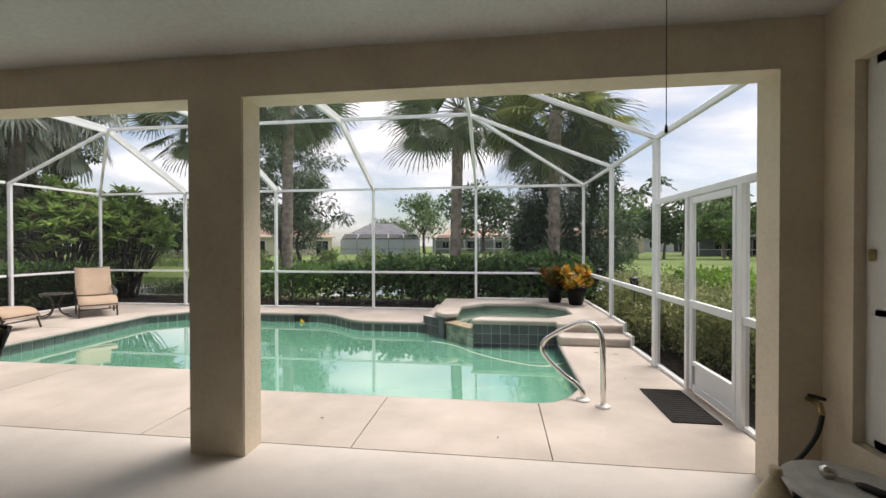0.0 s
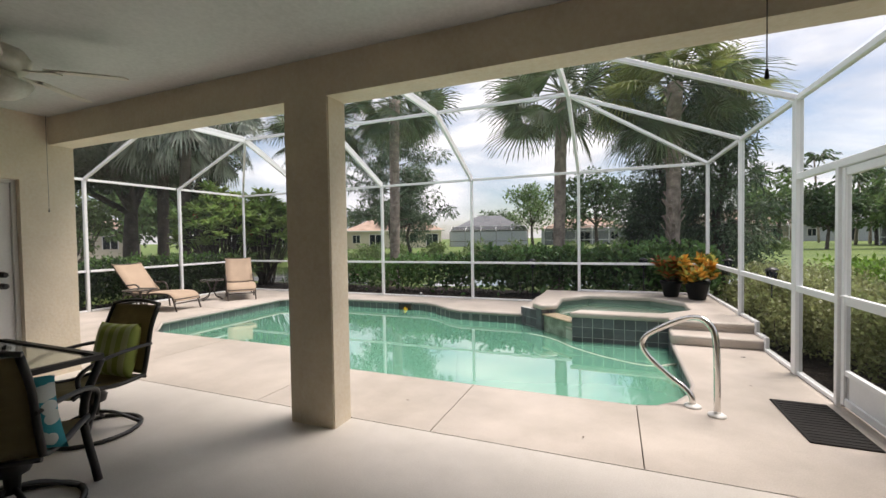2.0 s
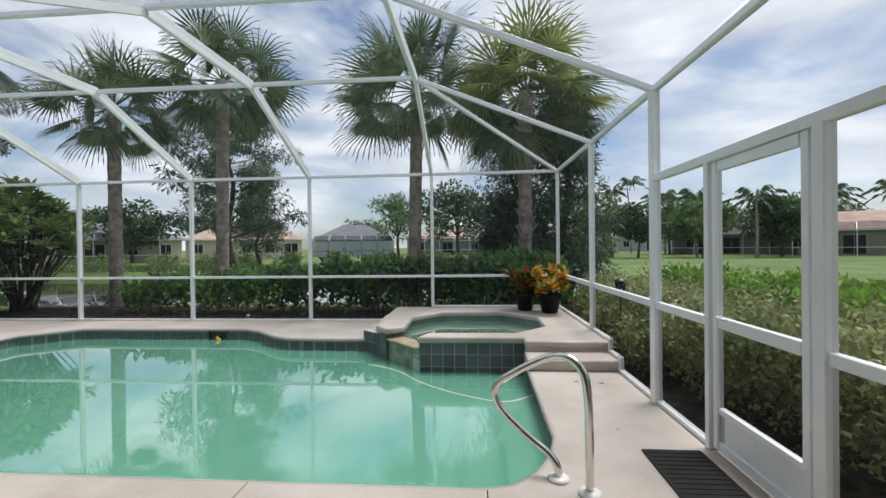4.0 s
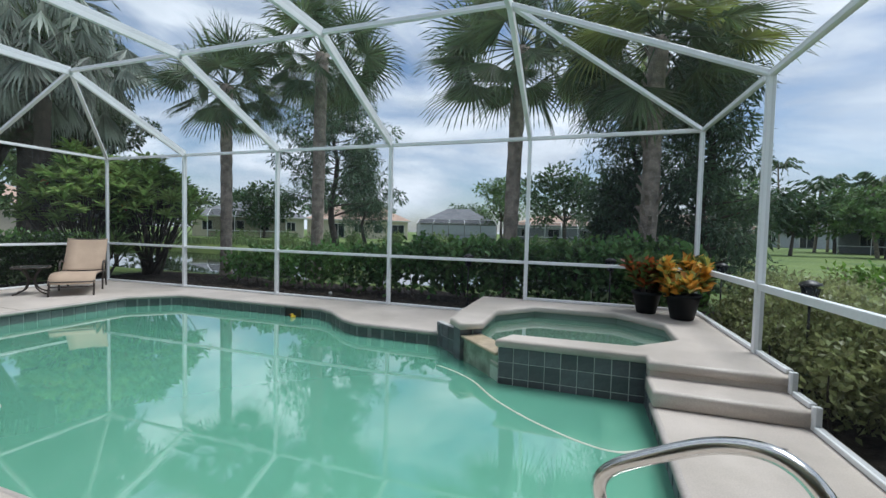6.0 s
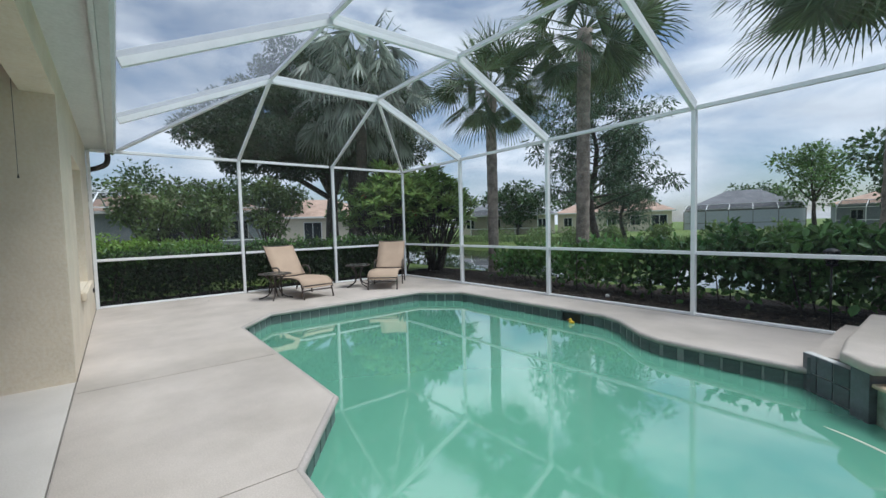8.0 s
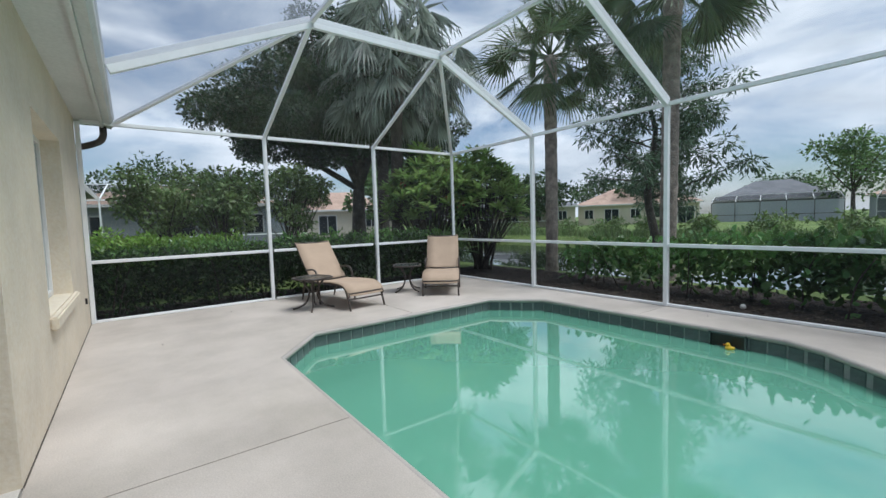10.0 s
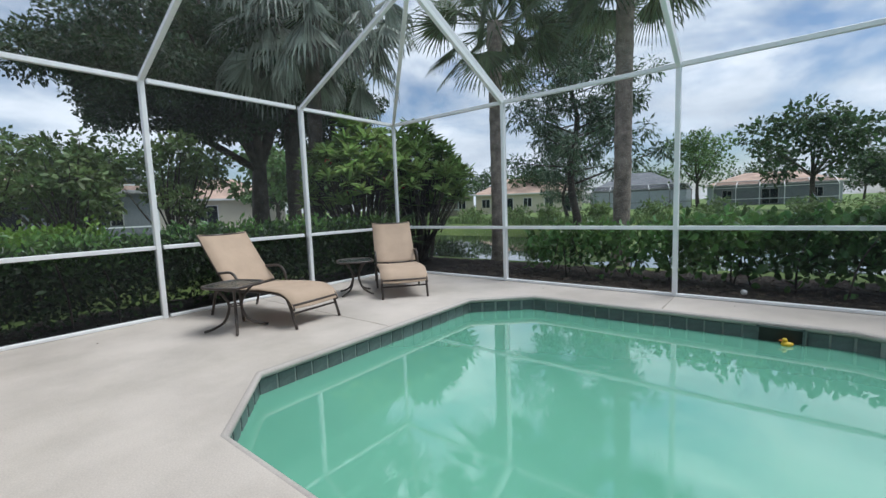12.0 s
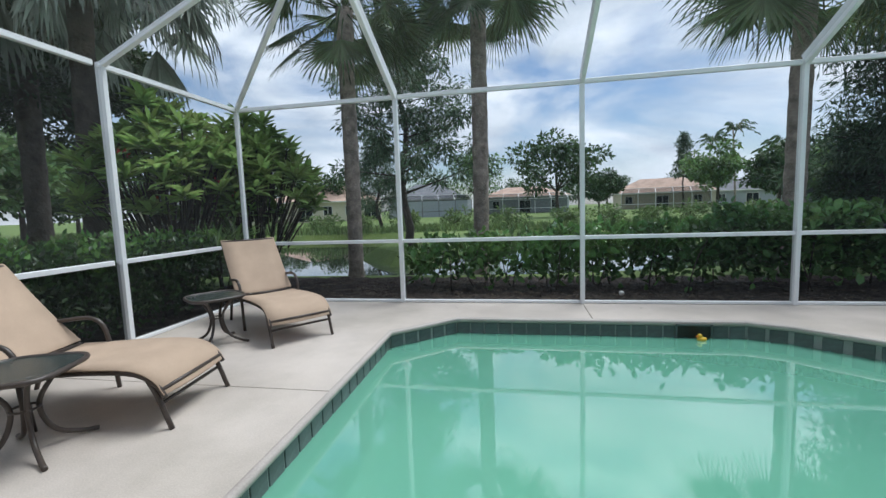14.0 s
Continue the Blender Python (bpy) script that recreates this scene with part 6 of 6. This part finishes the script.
def hedge(name, label, x0, y0, x1, y1, h, n, leaf, mat, wave=0.18, shell_top=0.55):
    """A clipped but loose hedge: stems and many leaves in a long box."""
    t = thing(name, label, "hedge")
    u = rng.random(n)
    v = rng.random(n)
    x = x0 + (x1 - x0) * u
    y = y0 + (y1 - y0) * v
    top = h + wave * np.array([noise.noise((a * 1.3, b * 1.3, 3.1)) + 0.6 * noise.noise((a * 4, b * 4, 1.0)) for a, b in zip(x, y)])
    z = -0.05 + (top + 0.05) * rng.random(n) ** shell_top
    edge = rng.normal(scale=0.06, size=(n, 2))
    p = np.stack([x + edge[:, 0], y + edge[:, 1], z], 1)
    nn = rng.normal(size=(n, 3)) + np.array((0, 0, 0.7))
    up = rng.normal(scale=0.8, size=(n, 3)) + np.array((0, 0, 0.75))
    s = 0.6 + 0.7 * rng.random(n)
    big = mat is M_HEDGE
    leaves("foliage", p, nn, up, leaf[0] * s, leaf[1] * s, mat, t, 0.25, big)
    k = n // 60
    q = np.stack([x0 + (x1 - x0) * rng.random(k), y0 + (y1 - y0) * rng.random(k), h * 0.8 + 0.25 * rng.random(k)], 1).repeat(9, 0)
    w = rng.normal(size=(len(q), 3))
    leaves("shoots", q + rng.normal(scale=0.05, size=q.shape), rng.normal(size=q.shape) + (0, 0, 0.5), w + (0, 0, 1.0), leaf[0], leaf[1], M_SHOOT if mat in (M_HEDGE, M_SHADEDHEDGE) else mat, t, 0.25, big)
    bm = bmesh.new()
    m = max(6, int(max(abs(x1 - x0), abs(y1 - y0)) * 4))
    for _ in range(m):
        a = (x0 + (x1 - x0) * rng.random(), y0 + (y1 - y0) * rng.random(), -0.12)
        limb(bm, a, (a[0] + rng.normal(scale=0.12), a[1] + rng.normal(scale=0.12), h * 0.85), 0.013, 0.005, 0.3, 5)
    part("stems", bm, M_DARKBARK, t, "thin brown stems")
    return t


HEDGE_TAG = "glossy green clusia hedge growing in dark mulch"
for a, b, n, h in ((-7.4, -5.2, 850, 0.66), (-5.2, -2.6, 1700, 0.78), (-2.6, 0.0, 3000, 0.98), (0.0, 2.4, 3300, 1.0)):
    hedge("hedge", HEDGE_TAG, a, 9.55, b, 10.35, h, n, (0.13, 0.08), M_HEDGE, 0.34)
# west side hedge, its shade painted as near-black green leaves
hedge("hedge", "dense green hedge along the cage side, leaf colour darkened for shade", -10.55, 1.2, -9.62, 5.0, 0.86, 11000, (0.09, 0.045), M_SHADEDHEDGE, 0.12)
hedge("hedge", "dense green hedge along the cage side, leaf colour darkened for shade", -10.55, 5.0, -9.62, 8.3, 0.93, 9500, (0.09, 0.045), M_SHADEDHEDGE, 0.12)
hedge("hedge", "bright yellow-green clipped hedge beyond the dark one", -12.6, 1.9, -11.2, 4.6, 0.98, 7500, (0.09, 0.05), M_BRIGHT, 0.1)
hedge("hedge", "pale olive hedge beside the screen gate", 2.38, 4.2, 3.45, 8.6, 0.70, 26000, (0.057, 0.032), M_OLIVEHEDGE, 0.15)
hedge("hedge", "pale olive hedge beside the screen gate", 2.5, 1.0, 3.6, 4.2, 0.76, 18000, (0.057, 0.032), M_OLIVEHEDGE, 0.15)
hedge("hedge", "low loose olive shrub against the screen", 2.16, 5.5, 2.7, 8.3, 0.40, 9500, (0.06, 0.034), M_OLIVEHEDGE, 0.22)
hedge("hedge", "taller bright green hedge behind the olive hedge", 4.3, 2.0, 5.8, 10.5, 0.72, 10000, (0.11, 0.06), M_BRIGHT, 0.2)


def rosette_shrub(x, y, stems, h, leaf_len, leaf_w, mat, label, flower=False, name="shrub", spread=0.38, broad=True):
    """Forking stems, each ending in a whorl of long leaves."""
    t = thing(name, label, "shrub")
    bm = bmesh.new()
    C, N, U, L, W = [], [], [], [], []
    tips = []
    for i in range(stems):
        a = i * 2.4 + rng.random()
        f = rng.random() ** 0.5
        rr = h * spread * f
        tip = Vector((x + math.cos(a) * rr, y + math.sin(a) * rr, h * (0.25 + 0.75 * math.sqrt(1 - 0.9 * f * f) * (0.72 + 0.28 * rng.random())) if i % 4 else h * (0.38 + 0.35 * rng.random())))
        limb(bm, (x + 0.5 * (tip.x - x), y + 0.5 * (tip.y - y), tip.z * 0.45 - 0.12 * (i % 4 == 0) * 0), tip, 0.018, 0.010, 0.3, 5)
        if i % 6 == 0:
            limb(bm, (x + rng.normal(scale=0.12), y + rng.normal(scale=0.12), -0.12), (x + 0.5 * (tip.x - x), y + 0.5 * (tip.y - y), tip.z * 0.5), 0.045, 0.02, 0.3, 6)
        tips.append(tip)
        for k in range(22):
            b = k * 2.4 + rng.random() * 0.4
            el = radians(-15 + 75 * rng.random())
            C.append(tuple(tip + Vector((0, 0, 0.12 * rng.random() - 0.08))))
            U.append((math.cos(b) * math.cos(el), math.sin(b) * math.cos(el), math.sin(el)))
            N.append((0.1 * rng.normal(), 0.1 * rng.normal(), 1))
            L.append(leaf_len * (0.7 + 0.5 * rng.random()))
            W.append(leaf_w * (0.8 + 0.4 * rng.random()))
    part("branches", bm, M_DARKBARK, t)
    leaves("foliage", np.array(C), np.array(N), np.array(U), np.array(L), np.array(W), mat, t, 0.25, broad)
    if flower:
        pts = np.array([tuple(p + Vector((0, 0, 0.12))) for p in tips[::9] for _ in range(10)])
        k = len(pts)
        leaves("flowers", pts + rng.normal(scale=0.05, size=(k, 3)), rng.normal(size=(k, 3)), rng.normal(size=(k, 3)) + (0, 0, 1), 0.07, 0.05, M_REDLEAF, t)
    return t


tree("shrub", "rounded yellow-green bush beside the neighbouring house", -11.9, 2.65, 0.4, 0.05, sub_blobs(-11.9, 2.65, 0.72, 0.55, 0.5, 0.45, 18, 0.2), 2600, (0.08, 0.045), M_BRIGHT, limbs=8)
M_REDLEAF = leaf_material("red_petal", (0.45, 0.04, 0.05), (0.55, 0.10, 0.06), amount=0.3)
rosette_shrub(-11.1, 9.1, 125, 3.1, 0.31, 0.085, M_PALEGREEN, "broad frangipani shrub with whorled green leaves and red flowers", True)
rosette_shrub(-10.35, 10.2, 105, 3.0, 0.31, 0.085, M_PALEGREEN, "broad frangipani shrub with whorled green leaves")
rosette_shrub(-10.1, 8.9, 9, 1.1, 0.5, 0.045, M_MIDTREE, "spiky green yucca with sword-shaped leaves", broad=False)
for (x, y, h, r) in ((-13.9, 3.4, 2.85, 1.0), (-13.2, 6.1, 2.75, 1.0), (-15.5, 4.7, 3.05, 1.2), (-12.9, 4.5, 2.65, 0.75)):
    tree("small_tree", "small multi-stemmed ornamental tree with pale green leaves", x, y, 0.7, 0.05, sub_blobs(x, y, h - 0.8, r, r, 0.75, 30, 0.25), 3200, (0.11, 0.06), M_OLIVETREE, limbs=16, group="small trees west of the cage")


def far_tree(x, y, h, r, mat, label="rounded leafy tree across the lawn", n=3200, leaf=0.42):
    return tree("tree", label, x, y, h * 0.32, 0.022 * h, sub_blobs(x, y, h * 0.62, r, r, h * 0.34, 30, r * 0.3), n, (leaf, leaf * 0.6), mat, z0=-0.2, limbs=8, group="trees across the lawn")


FAR = [(-1.4, 50, 8.8, 5.0, 0), (4.6, 60, 5.4, 2.6, 0), (-12.3, 70, 10.0, 4.6, 1), (-33, 62, 7, 4, 0), (-38, 45, 7, 4, 0), (-44, 70, 8, 5, 0), (13, 98, 7.5, 4.0, 0), (27, 60, 7.0, 3.6, 1), (17.8, 58.6, 8.2, 3.4, 1),
       (31, 60, 8, 4.5, 1), (36, 52, 7, 4, 0), (45, 60, 8, 5, 0), (-24, 92, 7, 5, 0), (-6, 100, 7, 6, 0), (8, 105, 7.5, 6, 0), (30, 98, 8, 6, 0), (55, 85, 9, 6, 0), (-52, 40, 8, 5, 0), (-36, 24, 7, 4, 0), (-42, 30, 8, 4.5, 0), (-30, 18, 6, 3, 1), (-60, 60, 9, 6, 0), (24, 46, 6.0, 2.8, 1), (17.5, 46, 5.6, 2.4, 0), (31, 45, 6, 2.6, 0), (-50, 15, 8, 5, 0), (-62, 5, 9, 6, 0), (60, 40, 9, 6, 0), (45, 22, 8, 5, 0)]
for x, y, h, r, k in FAR:
    far_tree(x, y, h, r, M_MIDTREE if k else M_TREE)


def coconut_palm(x, y, h):
    t = thing("palm_tree", "slender feather palm far across the lawn", "palm tree", "palm trees in the distance")
    bm = bmesh.new()
    limb(bm, (x, y, -0.2), (x + rng.normal(scale=0.4), y, h), 0.16, 0.1, 0.15, 6)
    part("trunk", bm, M_BARK, t)
    C, U, L = [], [], []
    for i in range(16):
        a = i * 2.4
        el = radians(65 - 80 * i / 16)
        for k in range(8):
            s = k / 7
            C.append((x + math.cos(a) * math.cos(el) * 2.4 * s, y + math.sin(a) * math.cos(el) * 2.4 * s, h + 2.4 * s * math.sin(el) - 1.1 * s * s))
            U.append((math.cos(a) * 0.8, math.sin(a) * 0.8, -0.7))
            L.append(0.9)
    m = len(C)
    leaves("crown", np.array(C), rng.normal(size=(m, 3)), np.array(U), np.array(L), 0.3, M_TREE, t)


for x, y, h in ((26, 62, 7.5), (29, 66, 8.5), (33, 64, 7.0), (24.5, 48, 6.5), (28, 44, 6.0), (38, 48, 6.5), (27.7, 76, 12.2), (25, 77.5, 10.8), (41, 44, 6.5)):
    coconut_palm(x, y, h)

# rough grass and reeds on the far bank
n = 9000
u = rng.random(n)
px = -40 + 44 * u
py = 27.2 + 0.6 * np.sin(px * 0.5) + rng.normal(scale=0.8, size=n)
tagged(leaves("bank_grass", np.stack([px, py, np.full(n, -0.15)], 1), rng.normal(size=(n, 3)), rng.normal(scale=0.3, size=(n, 3)) + (0, 0, 1), 0.25 + 0.4 * rng.random(n), 0.06, M_OLIVETREE), "rough green grass along the far lake bank", "grass", "", "stuff")
for x, y, r in ((-19, 30, 1.6), (-16.5, 31, 1.2), (-13, 30.5, 1.0), (-10, 31.5, 1.7), (-6.2, 30, 1.3), (-2.5, 33, 1.1), (0.6, 36, 1.8), (3.4, 34, 1.3), (7.0, 37, 1.6), (10.5, 35, 1.2), (-24, 32, 1.5), (-29, 31, 1.8)):
    tree("shrub", "low rough green bush on the far lawn", x, y, 0.3, 0.05, sub_blobs(x, y, 0.45, r, r * 0.7, 0.4, 14, r * 0.32), 700, (0.24, 0.10), M_OLIVETREE, limbs=6, group="bushes on the far lawn")
# litter of bark chips and fallen leaves on the mulch
n = 2600
tagged(leaves("mulch_chips", np.stack([-9.0 + 11 * rng.random(n), 8.6 + 1.9 * rng.random(n), np.full(n, -0.055) + 0.02 * rng.random(n)], 1), rng.normal(scale=0.3, size=(n, 3)) + (0, 0, 1), rng.normal(size=(n, 3)) * (1, 1, 0.15), 0.03 + 0.07 * rng.random(n), 0.025, M_CHIP), "loose bark chips and dry leaves on the mulch", "mulch", "", "stuff")

# ---- neighbouring houses ----
def house(x, y, rot, w, d, h, ridge, wall_mat, roof_mat, label, windows=4, cage_w=0.0, cage_h=2.6, roof_over=0.5, pale=False):
    """A hip-roofed bungalow; local -y is the side that is seen. An outdoor screen cage may stand in front."""
    t = thing("house", label, "house", "houses across the lake")
    bm = bmesh.new()
    rbox(bm, -w / 2, 0, -0.3, w / 2, d, h, 0.03)
    part("wall", bm, wall_mat, t)
    o = roof_over
    bm = bmesh.new()
    e = [bm.verts.new(p) for p in ((-w / 2 - o, -o, h), (w / 2 + o, -o, h), (w / 2 + o, d + o, h), (-w / 2 - o, d + o, h))]
    r = [bm.verts.new((-w / 2 + d * 0.5, d / 2, ridge)), bm.verts.new((w / 2 - d * 0.5, d / 2, ridge))]
    bm.faces.new((e[0], e[1], r[1], r[0]))
    bm.faces.new((e[1], e[2], r[1]))
    bm.faces.new((e[2], e[3], r[0], r[1]))
    bm.faces.new((e[3], e[0], r[0]))
    bm.faces.new(e[::-1])
    part("roof", bm, roof_mat, t)
    bm = bmesh.new()
    box(bm, -w / 2 - o, -o - 0.02, h - 0.16, w / 2 + o, -o, h + 0.02)
    part("fascia", bm, M_TRIM, t)
    for k in range(windows):
        cx = -w / 2 + w * (k + 0.5) / windows
        ww, z0, z1 = (1.8, 0.1, 2.15) if k % 3 == 1 else (1.1, 0.9, 2.1)
        bm = bmesh.new()
        for a, b, c, e2 in ((cx - ww / 2 - 0.08, cx - ww / 2, z0, z1), (cx + ww / 2, cx + ww / 2 + 0.08, z0, z1), (cx - ww / 2 - 0.08, cx + ww / 2 + 0.08, z1, z1 + 0.08), (cx - 0.03, cx + 0.03, z0, z1)):
            box(bm, a, -0.06, c, b, 0.0, e2)
        f = part("window", bm, M_TRIM, t)
        bm = bmesh.new()
        box(bm, cx - ww / 2, -0.03, z0, cx + ww / 2, -0.02, z1)
        part("pane", bm, M_DARKGLASS, f)
    if cage_w:
        bays = max(3, int(cage_w / 2.4))
        dp = 5.0
        for k in range(bays + 1):
            cx = -cage_w / 2 + cage_w * k / bays
            bm = bmesh.new()
            beam(bm, (cx, -dp, -0.2), (cx, -dp, cage_h), 0.07, 0.07, (0, 1, 0))
            part("cage_post", bm, M_BRONZE if pale else M_WHITE, t)
            bm = bmesh.new()
            beam(bm, (cx, -dp, cage_h), (cx * 0.96, -dp + 1.6, cage_h + 0.9), 0.06, 0.06)
            beam(bm, (cx * 0.96, -dp + 1.6, cage_h + 0.9), (cx, -0.3, h), 0.06, 0.06)
            part("cage_rafter", bm, M_WHITE, t)
        for z in (0.85, cage_h):
            bm = bmesh.new()
            beam(bm, (-cage_w / 2, -dp, z), (cage_w / 2, -dp, z), 0.06, 0.06)
            part("cage_rail", bm, M_BRONZE if pale else M_WHITE, t)
        bm = bmesh.new()
        beam(bm, (-cage_w / 2 * 0.96, -dp + 1.6, cage_h + 0.9), (cage_w / 2 * 0.96, -dp + 1.6, cage_h + 0.9), 0.06, 0.06)
        part("cage_rail", bm, M_WHITE, t)
        bm = bmesh.new()
        bm.faces.new([bm.verts.new(p) for p in ((-cage_w / 2, -dp, -0.1), (cage_w / 2, -dp, -0.1), (cage_w / 2, -dp, cage_h), (-cage_w / 2, -dp, cage_h))])
        part("cage_screen", bm, M_PALESCREEN if pale else M_DARKSCREEN, t, "pale grey privacy screen" if pale else "dark insect screen")
        bm = bmesh.new()
        bm.faces.new([bm.verts.new(p) for p in ((-cage_w / 2, -dp, cage_h), (cage_w / 2, -dp, cage_h), (cage_w * 0.48, -dp + 1.6, cage_h + 0.9), (-cage_w * 0.48, -dp + 1.6, cage_h + 0.9))])
        part("cage_roof_screen", bm, M_DARKSCREEN, t, "dark sloping roof screen")
    t.matrix_world = pose(x, y, -0.1, 0, 0, rot)
    return t


house(-20.5, 72, 15, 13, 9, 2.9, 5.6, M_GREYWALL, M_ROOFGREY, "grey bungalow with a hipped shingle roof and screened cage", 3, 13, 2.5, pale=True)
house(-4.6, 78, 3, 15, 9, 2.9, 4.7, M_GREYWALL, M_ROOFTILE, "grey bungalow with a terracotta roof and white cage", 3, 13, 2.4)
house(-32, 58, 27, 15, 9, 2.8, 5.2, M_CREAM, M_ROOFTILE, "cream bungalow with a terracotta tile roof", 5)
house(-43, 48, 40, 14, 9, 2.8, 5.0, M_CREAM, M_ROOFGREY, "cream bungalow with a grey roof and dark porch", 4, 9)
house(19, 82, -14, 16, 9, 2.8, 5.4, M_CREAM, M_ROOFTILE, "cream bungalow with a terracotta roof and white screen cage", 3, 13)
house(35, 60, -32, 14, 9, 2.6, 4.4, M_GREYWALL, M_ROOFGREY, "low grey bungalow with a white screen cage", 3, 13)
house(42, 50, -38, 14, 9, 2.8, 5.0, M_CREAM, M_ROOFTILE, "cream bungalow with a tiled roof behind trees", 3, 10)
house(36, 88, -20, 14, 9, 2.8, 5.0, M_GREYWALL, M_ROOFGREY, "grey bungalow far across the lawn", 3)
house(-33, 5.2, 82, 13, 9, 2.8, 4.3, M_GREYWALL, M_ROOFTILE, "grey bungalow with a tiled roof and dark screened cage", 3, 11.5, 2.8)
house(-18.4, 1.36, 180, 10, 8, 2.6, 4.6, M_BLUEWALL, M_ROOFGREY, "pale blue-grey bungalow with a dark roof next door", 2)
house(-46, 20, 65, 14, 9, 2.8, 5.0, M_CREAM, M_ROOFTILE, "cream bungalow behind the trees", 3)
